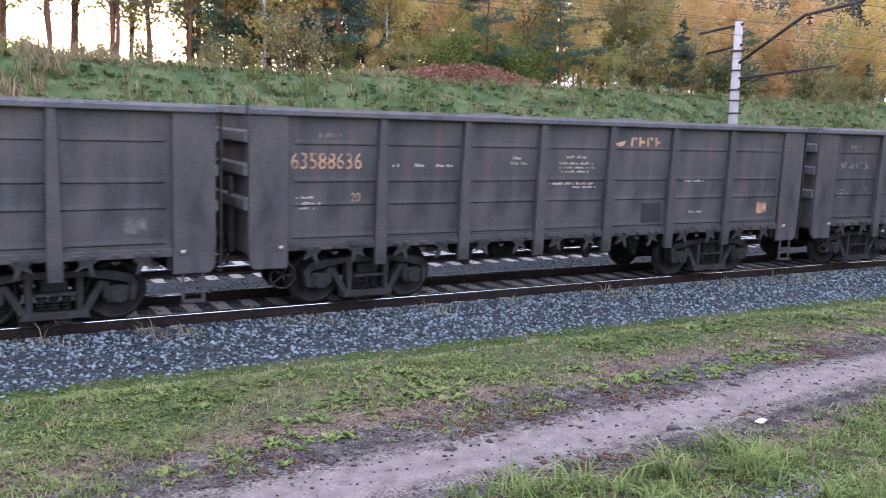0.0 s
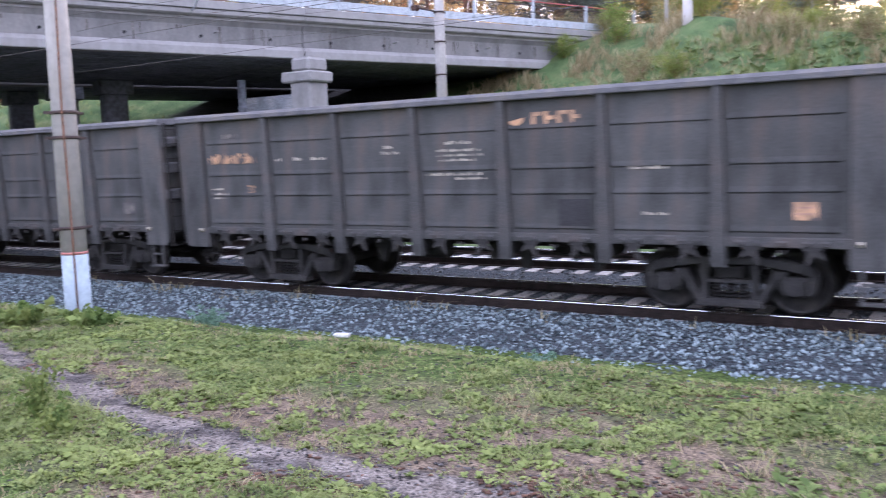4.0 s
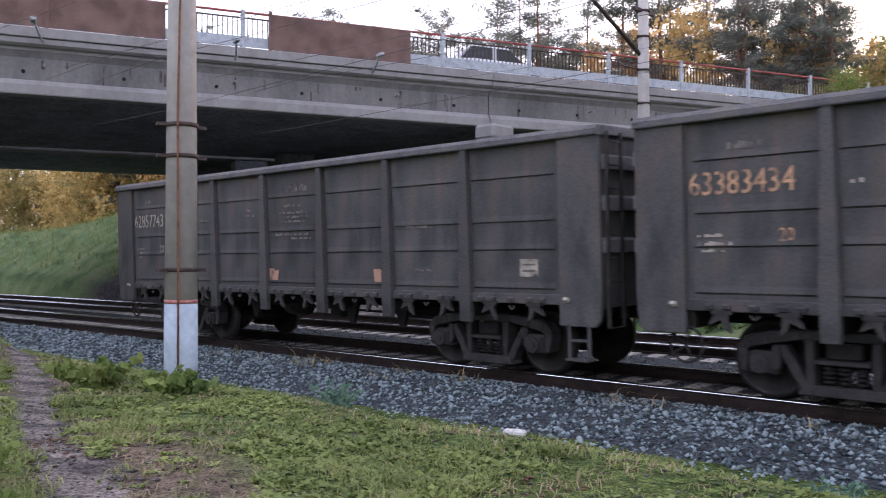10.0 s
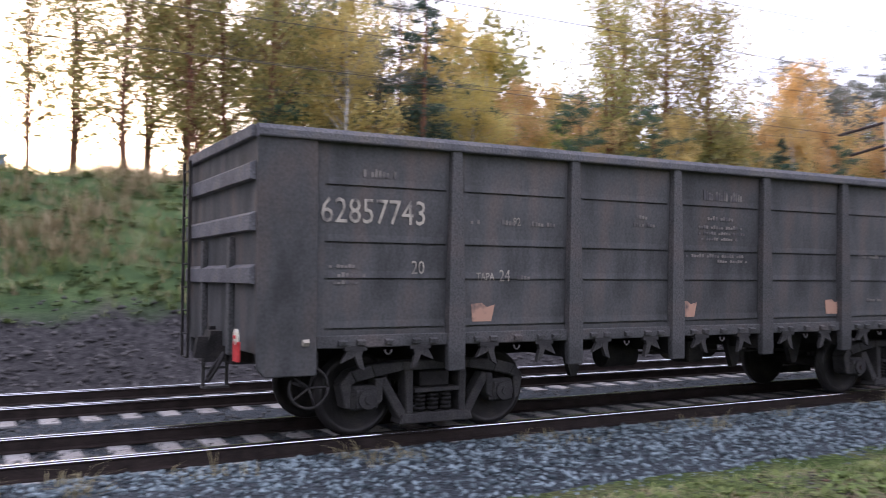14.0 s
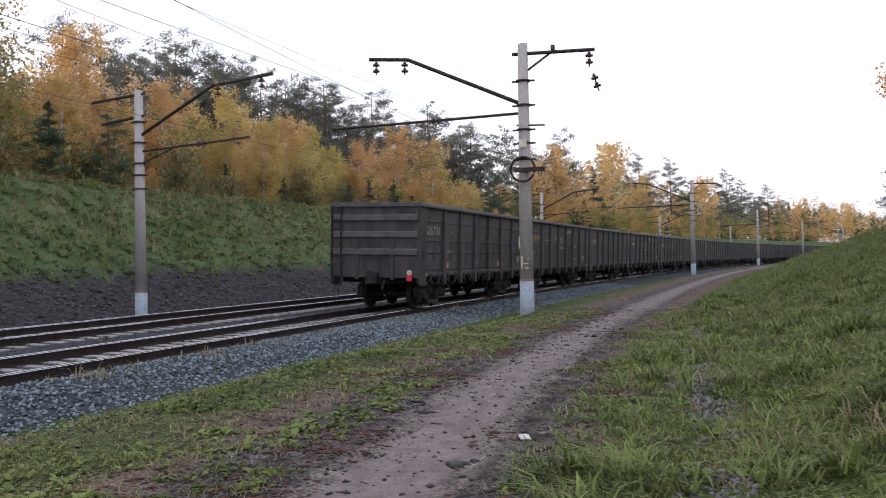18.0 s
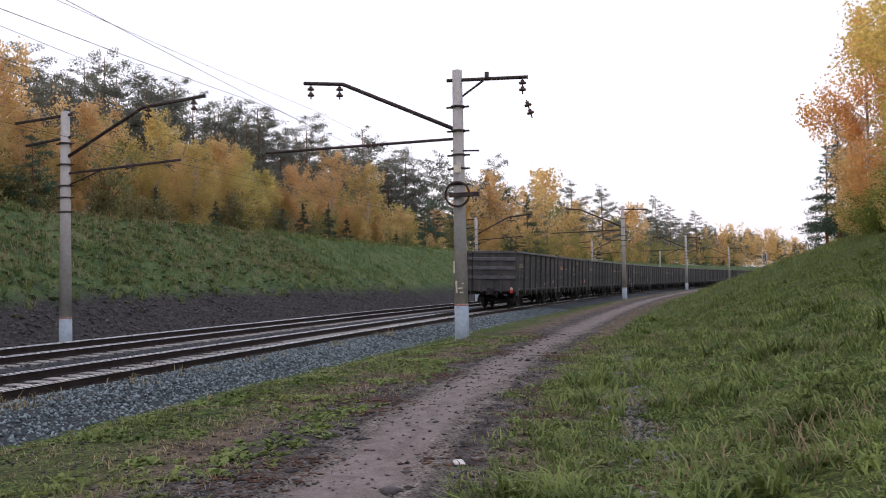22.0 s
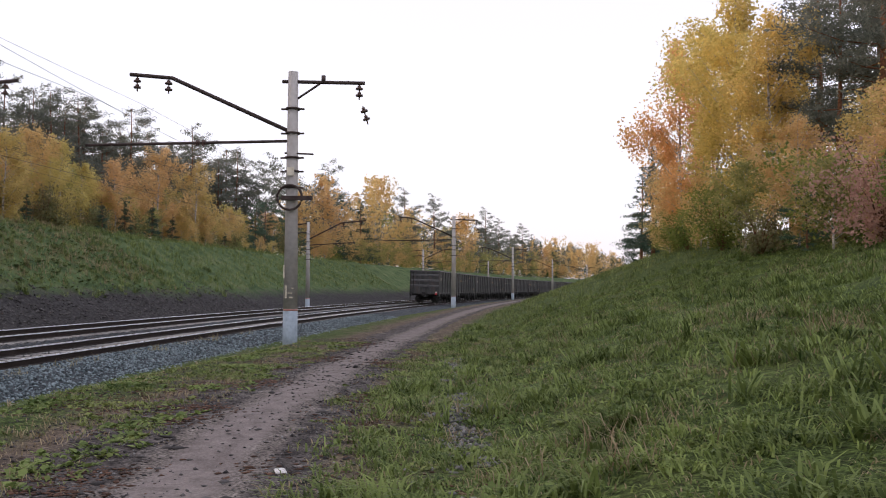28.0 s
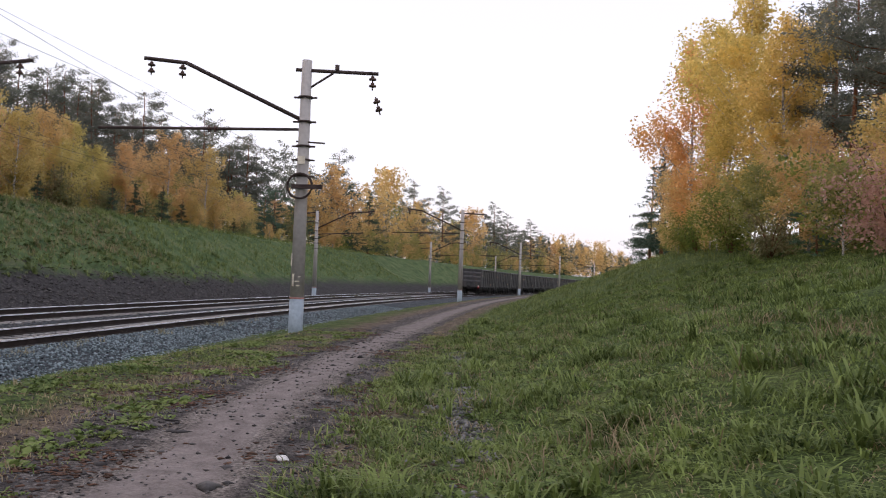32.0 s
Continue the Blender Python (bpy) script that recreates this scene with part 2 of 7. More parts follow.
L_PINK = leaf_mat("faded_red_leaves", (0.40, 0.25, 0.17), (0.66, 0.46, 0.34), 0.02, 0.5, 0.9)
L_SHRUB = leaf_mat("shrub_leaves", (0.15, 0.17, 0.07), (0.36, 0.32, 0.16), 0.04, 0.35, 1.2)
GRASSB = leaf_mat("grass_blades", (0.060, 0.098, 0.024), (0.35, 0.385, 0.145), 0.02, 0.35, 2.2)
HILLB = leaf_mat("slope_grass_blades", (0.030, 0.060, 0.016), (0.32, 0.41, 0.125), 0.02, 0.35, 2.6)
DRYB = leaf_mat("dry_grass_blades", (0.24, 0.19, 0.10), (0.44, 0.37, 0.22), 0.02)
WEED = leaf_mat("weed_leaves", (0.060, 0.105, 0.026), (0.30, 0.375, 0.12), 0.02, 0.35, 1.6)
BLUEW = leaf_mat("grey_green_weed", (0.10, 0.18, 0.13), (0.22, 0.34, 0.24), 0.01)
BANKW = leaf_mat("bank_weed_leaves", (0.05, 0.085, 0.028), (0.15, 0.20, 0.075), 0.02, 0.35, 0.9)
HEAP = mat("rust_brown_brush", (0.30, 0.14, 0.10), 0.95, 0, 4, 0.4, 30, 0.8, 0.05, (0.40, 0.2, 0.15))
CARW = mat("white_car_paint", (0.75, 0.76, 0.78), 0.25, 0, 2, 0.05)
CARG = mat("car_glass", (0.03, 0.035, 0.04), 0.08, 0, 2, 0.1)
TYRE = mat("tyre_rubber", (0.02, 0.02, 0.02), 0.8, 0, 9, 0.2)
SIGNB = mat("billboard_blue", (0.16, 0.34, 0.62), 0.6, 0, 0.8, 0.5, 4, 0.05, 0.002, (0.6, 0.66, 0.74))
PAPER = mat("pale_litter", (0.62, 0.60, 0.58), 0.9, 0, 12, 0.2)
GRAFW = mat("graffiti_white", (0.22, 0.23, 0.25), 0.85, 0, 1.5, 0.3, 20, 0.2, 0.01, (0.3, 0.3, 0.3))
DEEPBLACK = mat("hole_and_bar_black", (0.02, 0.02, 0.022), 0.95, 0, 3, 0.3)
GRAFK = mat("graffiti_black", (0.03, 0.03, 0.035), 0.8, 0, 2, 0.3)


def ground_mat():
    m = bpy.data.materials.new("grass_and_dirt")
    m.use_nodes = True
    n, l = m.node_tree.nodes, m.node_tree.links
    b = n["Principled BSDF"]
    b.inputs["Roughness"].default_value, b.inputs["Specular IOR Level"].default_value = 0.95, 0.1
    tc = n.new("ShaderNodeTexCoord")

    def tex(scale, detail=6):
        t = n.new("ShaderNodeTexNoise")
        t.inputs["Scale"].default_value, t.inputs["Detail"].default_value = scale, detail
        l.new(tc.outputs["Object"], t.inputs["Vector"])
        return t

    def ramp(src, stops):
        r = n.new("ShaderNodeValToRGB")
        r.color_ramp.elements[0].position, r.color_ramp.elements[1].position = stops[0][0], stops[-1][0]
        r.color_ramp.elements[0].color, r.color_ramp.elements[1].color = (*stops[0][1], 1), (*stops[-1][1], 1)
        for p, c in stops[1:-1]:
            e = r.color_ramp.elements.new(p)
            e.color = (*c, 1)
        l.new(src, r.inputs["Fac"])
        return r.outputs["Color"]

    def mixc(f, a, c, blend="MIX"):
        x = n.new("ShaderNodeMix")
        x.data_type, x.blend_type = "RGBA", blend
        if isinstance(f, float):
            x.inputs["Factor"].default_value = f
        else:
            l.new(f, x.inputs["Factor"])
        l.new(a, x.inputs["A"])
        l.new(c, x.inputs["B"])
        return x.outputs["Result"]

    def mask(name, noise, low=0.42, high=0.58, amount=0.5):
        """An attribute whose edge is broken up by noise."""
        at = n.new("ShaderNodeAttribute")
        at.attribute_name = name
        s = n.new("ShaderNodeMath")
        s.operation, s.inputs[1].default_value = "MULTIPLY_ADD", amount
        l.new(noise.outputs["Fac"], s.inputs[0])
        l.new(at.outputs["Fac"], s.inputs[2])
        r = n.new("ShaderNodeMapRange")
        r.inputs["From Min"].default_value, r.inputs["From Max"].default_value = low + amount / 2, high + amount / 2
        l.new(s.outputs[0], r.inputs["Value"])
        return r.outputs["Result"]

    big, mid, fine, tiny = tex(0.16), tex(0.9), tex(6.0), tex(38.0)
    grass = ramp(mid.outputs["Fac"], [(0.3, (0.03, 0.045, 0.014)), (0.5, (0.06, 0.085, 0.025)), (0.7, (0.12, 0.12, 0.045))])
    turf = ramp(tex(13.0, 8).outputs["Fac"], [(0.36, (0.022, 0.032, 0.010)), (0.5, (0.058, 0.088, 0.024)), (0.64, (0.13, 0.18, 0.05))])
    grass = mixc(0.6, grass, turf)
    dry = ramp(fine.outputs["Fac"], [(0.3, (0.06, 0.046, 0.036)), (0.7, (0.19, 0.145, 0.105))])
    grass = mixc(mask("dry", mid, 0.4, 0.7), grass, dry)
    far = ramp(mid.outputs["Fac"], [(0.3, (0.040, 0.068, 0.029)), (0.5, (0.082, 0.126, 0.050)), (0.72, (0.15, 0.165, 0.078))])
    grass = mixc(mask("bank", mid, 0.35, 0.65), grass, far)
    soil = ramp(fine.outputs["Fac"], [(0.3, (0.022, 0.021, 0.022)), (0.7, (0.078, 0.073, 0.072))])
    grass = mixc(mask("soil", mid, 0.3, 0.7, 0.8), grass, soil)
    sand = ramp(mid.outputs["Fac"], [(0.35, (0.09, 0.08, 0.075)), (0.5, (0.19, 0.17, 0.155)), (0.65, (0.27, 0.245, 0.225))])
    grass = mixc(mask("sand", mid, 0.35, 0.65, 0.6), grass, sand)
    path = ramp(fine.outputs["Fac"], [(0.3, (0.10, 0.085, 0.076)), (0.5, (0.155, 0.134, 0.120)), (0.7, (0.215, 0.188, 0.170))])
    worn = ramp(fine.outputs["Fac"], [(0.3, (0.155, 0.13, 0.122)), (0.5, (0.205, 0.175, 0.163)), (0.7, (0.25, 0.216, 0.202))])
    verge = ramp(fine.outputs["Fac"], [(0.3, (0.036, 0.032, 0.031)), (0.5, (0.085, 0.074, 0.069)), (0.72, (0.165, 0.148, 0.138))])
    grass = mixc(mask("verge", mid, 0.35, 0.65, 0.9), grass, verge)
    grass = mixc(mask("path", mid, 0.4, 0.6, 0.6), grass, path)
    col = mixc(1.0, grass, ramp(tiny.outputs["Fac"], [(0.36, (0.22, 0.22, 0.22)), (0.64, (0.76, 0.76, 0.76))]), "OVERLAY")
    col = mixc(mask("tread", mid, 0.35, 0.65, 0.7), col, mixc(0.35, worn, ramp(tiny.outputs["Fac"], [(0.36, (0.3, 0.3, 0.3)), (0.64, (0.7, 0.7, 0.7))]), "OVERLAY"))
    l.new(col, b.inputs["Base Color"])
    bp = n.new("ShaderNodeBump")
    bp.inputs["Strength"].default_value, bp.inputs["Distance"].default_value = 0.6, 0.03
    l.new(tiny.outputs["Fac"], bp.inputs["Height"])
    l.new(bp.outputs["Normal"], b.inputs["Normal"])
    return m


GROUND = ground_mat()


# ---- small mesh tools ----
def part(name, bm, material, parent=None, label=""):
    me = bpy.data.meshes.new(name)
    bm.to_mesh(me)
    bm.free()
    for m in material if isinstance(material, (list, tuple)) else [material]:
        me.materials.append(m)
    ob = new(name, me)
    ob.parent = parent
    return tagged(ob, label)


def box(bm, x0, y0, z0, x1, y1, z1, bevel=0.0, mi=0):
    vs = [bm.verts.new(p) for p in ((x0, y0, z0), (x1, y0, z0), (x1, y1, z0), (x0, y1, z0), (x0, y0, z1), (x1, y0, z1), (x1, y1, z1), (x0, y1, z1))]
    fs = [bm.faces.new([vs[i] for i in q]) for q in ((3, 2, 1, 0), (4, 5, 6, 7), (0, 1, 5, 4), (1, 2, 6, 5), (2, 3, 7, 6), (3, 0, 4, 7))]
    for f in fs:
        f.material_index = mi
    if bevel:
        es = list({e for f in fs for e in f.edges})
        bmesh.ops.bevel(bm, geom=es, offset=bevel, segments=1, affect="EDGES")
    return vs


def tube(bm, pts, radii, sides=8, mi=0, caps=True):
    """A round bar along points; radii one number or one a point."""
    pts = [Vector(p) for p in pts]
    radii = radii if isinstance(radii, (list, tuple)) else [radii] * len(pts)
    rings = []
    for i, p in enumerate(pts):
        d = (pts[min(i + 1, len(pts) - 1)] - pts[max(i - 1, 0)]).normalized()
        u = d.orthogonal().normalized() if abs(d.z) > 0.9 else d.cross(Vector((0, 0, 1))).normalized()
        v = d.cross(u)
        rings.append([bm.verts.new(p + (u * math.cos(a) + v * math.sin(a)) * radii[i]) for a in (2 * math.pi * k / sides for k in range(sides))])
    for a, c in zip(rings, rings[1:]):
        for k in range(sides):
            f = bm.faces.new((a[k], a[(k + 1) % sides], c[(k + 1) % sides], c[k]))
            f.material_index, f.smooth = mi, True
    if caps:
        bm.faces.new(rings[0][::-1]).material_index = mi
        bm.faces.new(rings[-1]).material_index = mi


def disc(bm, centre, axis, radius, thick, sides=20, mi=0):
    a = Vector(axis).normalized() * thick / 2
    tube(bm, [Vector(centre) - a, Vector(centre) + a], radius, sides, mi)


def prism(bm, outline, y0, y1, mi=0):
    """An outline in x, z made solid from y0 to y1."""
    a = [bm.verts.new((x, y0, z)) for x, z in outline]
    c = [bm.verts.new((x, y1, z)) for x, z in outline]
    bm.faces.new(a).material_index = mi
    bm.faces.new(c[::-1]).material_index = mi
    for i in range(len(a)):
        j = (i + 1) % len(a)
        bm.faces.new((a[j], a[i], c[i], c[j])).material_index = mi


def prism_x(bm, outline, x0, x1, mi=0):
    """An outline in y, z made solid from x0 to x1."""
    a = [bm.verts.new((x0, y, z)) for y, z in outline]
    c = [bm.verts.new((x1, y, z)) for y, z in outline]
    bm.faces.new(a[::-1]).material_index = mi
    bm.faces.new(c).material_index = mi
    for i in range(len(a)):
        j = (i + 1) % len(a)
        bm.faces.new((a[i], a[j], c[j], c[i])).material_index = mi


def empty(name, m, label, category, group=""):
    e = new(name)
    e.matrix_world = m
    return tagged(e, label, category, group)


# ---- the line of the track ----
K, CANT, FAR = 0.00122, 0.03, 4.1      # curvature, cross slope of the rails, distance to the second track


def yc(x):
    e = min(abs(x), 260.0)
    return -K * e * e / 2 - K * e * (abs(x) - e)


def slope(x):
    return -K * max(-260.0, min(260.0, x))


def tk(x, off=0.0, z=0.0):
    a = math.atan(slope(x))
    return Vector((x - off * math.sin(a), yc(x) + off * math.cos(a), z))


def smooth(a, c, t):
    t = max(0.0, min(1.0, (t - a) / (c - a)))
    return t * t * (3 - 2 * t)


def bump(x, y, s, seed=0.0):
    return noise.noise(Vector((x * s, y * s, seed)))


def toe(x):
    return -11.2 + 5.9 * smooth(-8.5, -19, x) + 0.8 * smooth(20, 60, x)


def crest(x):
    return 5.3 + 2.9 * smooth(2, -17, x) - 4.6 * smooth(-44, -62, x)


def rail_z(d):
    return CANT * d - 0.008 if d < 2 else CANT * d


def height(x, d):
    """Height of the ground at d metres beside the middle of the first track (minus: the side of the path)."""
    rough = 0.06 * bump(x, d, 0.5) + 0.03 * bump(x, d, 1.7, 3)
    if d < -3.9:
        z = -0.38 + (0.65 - 0.17 * smooth(8, 26, x)) * smooth(-3.9, -6.4, d) + rough * smooth(-3.9, -5, d)
        t = toe(x)
        if d < t:
            up = (0.27 + 0.09 * smooth(25, 50, x) + 0.14 * smooth(-9, -15, x)) * (t - d)
            z += min(up, 4.1 + 0.04 * (t - d - 11)) * smooth(0, 1.2, t - d) if t - d < 1.2 else (up if up < 4.1 else 4.1 + 0.5 * (1 - math.exp(-(up - 4.1) * 0.6)) + 0.01 * (up - 4.1))
            z += 0.12 * bump(x, d, 0.35, 7) * smooth(0, 4, t - d)
        return z
    if d < -1.9:
        return -0.29 + (-0.09) * (d + 1.9) / -2.0 - 0.03
    if d < 6.2:
        return rail_z(d) - 0.245
    if d < 8.6:
        k = smooth(-20.5, -22.5, x) * (1 - smooth(-34, -38, x))
        return -0.05 - 0.30 * smooth(6.2, 8.0, d) + rough + 0.62 * max(0.0, d - 7.4) * k
    c = crest(x)
    run = (c + 0.4) / 0.62
    z = -0.35 + (0.62 - 0.24 * smooth(-15, -22, x) * (1 - smooth(-42, -50, x))) * (d - 8.6 + 1.5 * smooth(-12, -20, x))
    low = 0.05 + 0.56 * (d - 11.2)
    k = smooth(-11, -15, x) * (1 - smooth(-20.5, -22.5, x))
    if k and low < z:
        z += (max(low, -0.35) - z) * k
    k = smooth(-20.5, -22.5, x) * (1 - smooth(-34, -38, x))
    bed = -0.30 + 0.62 * max(0.0, min(d, 10.7) - 7.4) + 0.25 * max(0.0, d - 10.7)
    if k and bed > z:
        z += (bed - z) * k
    if z > c:
        z = c + 0.25 * (1 - math.exp(-(z - c) * 0.5)) + 0.006 * (d - 8.6 - run)
    return z + rough + 0.25 * bump(x, d, 0.22, 9) * smooth(8.6, 11, d)


def gz(x, y):
    return height(x, y - yc(x))


def axis_steps(spans):
    out = []
    for a, c, st in spans:
        k = max(1, round((c - a) / st))
        out += [a + (c - a) * i / k for i in range(k)]
    return out + [spans[-1][1]]


def path_mid(x):
    """The middle of the footpath, as distance from the track."""
    return float(np.interp(x, (-30, -18, -13, -10, -7.5, -5, 0, 5, 10, 20, 60), (-4.6, -5.8, -7.5, -8.6, -9.2, -9.6, -9.6, -9.3, -8.9, -8.5, -8.3)))


def path_half(x):
    return 0.48 * smooth(-5, 3, x) + 0.16 - 0.05 * smooth(15, 30, x)


def build_ground():
    xs = axis_steps([(-900, -200, 60), (-200, -60, 6), (-60, -22, 1.2), (-22, 34, 0.3), (34, 90, 0.9), (90, 260, 5), (260, 1500, 60)])
    ds = axis_steps([(-900, -100, 60), (-100, -34, 4), (-34, -18, 0.8), (-18, -3, 0.25), (-3, 7, 0.5), (7, 24, 0.5), (24, 60, 2.5), (60, 160, 12), (160, 1200, 80)])
    verts, faces = [], []
    masks = {k: [] for k in ("path", "tread", "dry", "soil", "sand", "bank", "verge")}
    for x in xs:
        for d in ds:
            verts.append((x, yc(x) + d, height(x, d)))
            p = 1 - smooth(0.35, 1.15, abs(d - path_mid(x)) / path_half(x)) if -60 < x < 200 else 0
            masks["path"].append(p)
            masks["tread"].append(smooth(-5, 0.5, x) * (1 - smooth(0.1, 0.8, abs(d - path_mid(x)) / path_half(x))) if -16 < x < 120 else 0)
            masks["verge"].append(1 - smooth(1.0, (1.9 + 1.3 * smooth(-5, 0, x) if d > path_mid(x) else 1.9) - 0.5 * smooth(14, 30, x), abs(d - path_mid(x)) / path_half(x)) if -60 < x < 200 else 0)
            masks["dry"].append(0.21 + 0.5 * math.exp(-((abs(d - path_mid(x)) - path_half(x) - 0.4) / 0.7) ** 2) + 0.22 * smooth(-6, -8, d) * smooth(0, -4, x) * smooth(-9, -5, x) + 0.22 * smooth(-8, -2, x) * smooth(0.0, 0.8, d - path_mid(x)) if d < -3 else 0.1)
            masks["soil"].append((1 - 0.2 * smooth(40, 75, x)) * smooth(6, 8, d) * (1 - smooth(9.6, 13.0, d)) * (1 - 0.75 * smooth(-43, -48, x)) * (1 - 0.8 * smooth(-3, -8, x) * (1 - smooth(-21, -23, x))) + (0.9 * smooth(-24, -26, x) * smooth(-44, -40, x) * smooth(6, 8, d)))
            masks["sand"].append(smooth(-21, -23, x) * (1 - smooth(-30, -34, x)) * smooth(6.6, 7.6, d) * (1 - smooth(12, 15, d)))
            masks["bank"].append(smooth(8, 9, d))
    nd = len(ds)
    for i in range(len(xs) - 1):
        for j in range(nd - 1):
            a = i * nd + j
            faces.append((a, a + nd, a + nd + 1, a + 1))
    me = bpy.data.meshes.new("ground")
    me.from_pydata(verts, [], faces)
    for k, v in masks.items():
        me.attributes.new(k, "FLOAT", "POINT").data.foreach_set("value", v)
    me.polygons.foreach_set("use_smooth", [True] * len(faces))
    me.materials.append(GROUND)
    return tagged(new("ground", me), "grassy cutting with worn dirt footpath and bare soil", "ground", kind="structure")


build_ground()


# ---- tracks ----
def sweep(bm, outline, xs, off, zfun, flip=False, mi=0):
    """Carry an outline (across, up) along the track."""
    rings = []
    for x in xs:
        rings.append([bm.verts.new(tk(x, off + u, zfun(off + u) + w)) for u, w in outline])
    n = len(outline)
    for a, c in zip(rings, rings[1:]):
        for k in range(n):
            bm.faces.new((a[k], a[(k + 1) % n], c[(k + 1) % n], c[k])).material_index = mi
    bm.faces.new(rings[0])
    bm.faces.new(rings[-1][::-1])


RAIL = [(-0.075, -0.18), (-0.075, -0.165), (-0.012, -0.15), (-0.012, -0.05), (-0.036, -0.035), (-0.036, -0.004), (0.036, -0.004), (0.036, -0.035), (0.012, -0.05), (0.012, -0.15), (0.075, -0.165), (0.075, -0.18)]
HEADR = [(-0.039, -0.024), (-0.031, -0.005), (-0.02, 0.002), (0.02, 0.002), (0.031, -0.005), (0.039, -0.024)]
TRACK_X = axis_steps([(-160, -60, 8), (-60, 100, 2.5), (100, 420, 8)])


def sleeper_mesh():
    bm = bmesh.new()
    prism(bm, [(-0.15, 0), (-0.12, 0.14), (0.12, 0.14), (0.15, 0)], -1.35, 1.35)
    me = bpy.data.meshes.new("sleeper")
    bm.to_mesh(me)
    bm.free()
    me.materials.append(SLEEPER)
    return me


def build_tracks():
    sm = sleeper_mesh()
    for nr, mid in ((1, 0.0), (2, FAR)):
        track = tagged(new(f"track_{nr}"), "railway track of steel rails on grey concrete sleepers", "railway track", kind="structure")
        for o in (-0.797, 0.797):
            bm = bmesh.new()
            sweep(bm, RAIL, TRACK_X, mid + o, rail_z)
            r = part("rail", bm, RAILSIDE, track, "rust-brown steel rail")
            bm = bmesh.new()
            sweep(bm, HEADR, TRACK_X, mid + o, rail_z)
            part("rail_head", bm, RAILTOP, r, "polished running surface")
        rest = bmesh.new()
        x = -100.0
        while x < 300:
            a = math.atan(slope(x))
            m = Matrix.Translation(tk(x, mid, rail_z(mid) - 0.32)) @ Euler((math.atan(CANT), 0, a)).to_matrix().to_4x4()
            if -32 < x < 46:
                s = new("sleeper", sm)
                s.parent = track
                s.matrix_world = m
            else:
                vs = box(rest, -0.13, -1.35, 0, 0.13, 1.35, 0.14)
                for v in vs:
                    v.co = m @ v.co
            x += 0.545
        tagged(part("far_sleepers", rest, SLEEPER, track), kind="stuff")


build_tracks()


def ballast_top(d):
    """Top of the crushed stone at d metres beside the first track."""
    if d < -1.6:
        return rail_z(-1.6) - 0.155 - 0.285 * smooth(-1.75, -4.3, d)
    if d > 5.7:
        return rail_z(5.7) - 0.20 - 0.25 * smooth(5.8, 7.3, d)
    return rail_z(d) - 0.20 + 0.045 * smooth(-0.95, -1.12, d)


def build_ballast():
    ds = axis_steps([(-4.4, -1.2, 0.15), (-1.2, 5.6, 0.4), (5.6, 7.4, 0.2)])
    xs = axis_steps([(-160, -40, 8), (-40, 60, 0.6), (60, 420, 8)])
    verts = [tk(x, d + 0.08 * bump(x, d, 0.8), ballast_top(d) + 0.025 * bump(x, d, 2.2)) for x in xs for d in ds]
    n = len(ds)
    faces = [(i * n + j, (i + 1) * n + j, (i + 1) * n + j + 1, i * n + j + 1) for i in range(len(xs) - 1) for j in range(n - 1)]
    me = bpy.data.meshes.new("ballast")
    me.from_pydata(verts, [], faces)
    me.materials.append(BED)
    tagged(new("ballast", me), "bed of grey crushed stone under the tracks", "ballast", kind="structure")
    # the single stones
    rng = np.random.default_rng(5)
    shape = np.array([(1, 0, 0), (-1, 0, 0), (0, 1, 0), (0, -1, 0), (0, 0, 1), (0, 0, -1.0)])
    tri = np.array([(0, 2, 4), (2, 1, 4), (1, 3, 4), (3, 0, 4), (2, 0, 5), (1, 2, 5), (3, 1, 5), (0, 3, 5)])

    def stones(zones, name, material, label):
        co, fa, base = [], [], 0
        for x0, x1, d0, d1, n, size in zones:
            x, d = rng.uniform(x0, x1, n), rng.uniform(d0, d1, n)
            z = np.array([ballast_top(v) for v in d]) + rng.uniform(-0.012, 0.02, n)
            y = np.array([yc(v) for v in x]) + d
            k = size * rng.uniform(0.55, 1.35, (n, 1, 1))
            v = shape[None] * k * rng.uniform(0.65, 1.25, (n, 6, 1)) + rng.normal(0, 0.22, (n, 6, 3)) * k
            v[:, :, 2] *= 0.75
            v += np.stack([x, y, z], 1)[:, None]
            co.append(v.reshape(-1, 3))
            fa.append((tri[None] + base + 6 * np.arange(n)[:, None, None]).reshape(-1, 3))
            base += 6 * n
        raw_mesh(name, np.concatenate(co), np.concatenate(fa), material, label, "ballast stones")

    stones([(-24, 28, -4.35, -0.98, 36000, 0.034), (28, 60, -4.2, -1.36, 7000, 0.04), (-48, -24, -4.35, -1.1, 7000, 0.045)], "ballast_stones", STONE, "loose angular grey-blue ballast stones")
    stones([(-30, 40, 0.75, 3.4, 9000, 0.03), (-24, 26, -0.72, 0.72, 7000, 0.03), (-30, 40, 5.45, 6.9, 3000, 0.036), (-26, 40, 3.5, 4.7, 4500, 0.03)], "track_stones", OILED, "dark oil-stained stones between the rails")


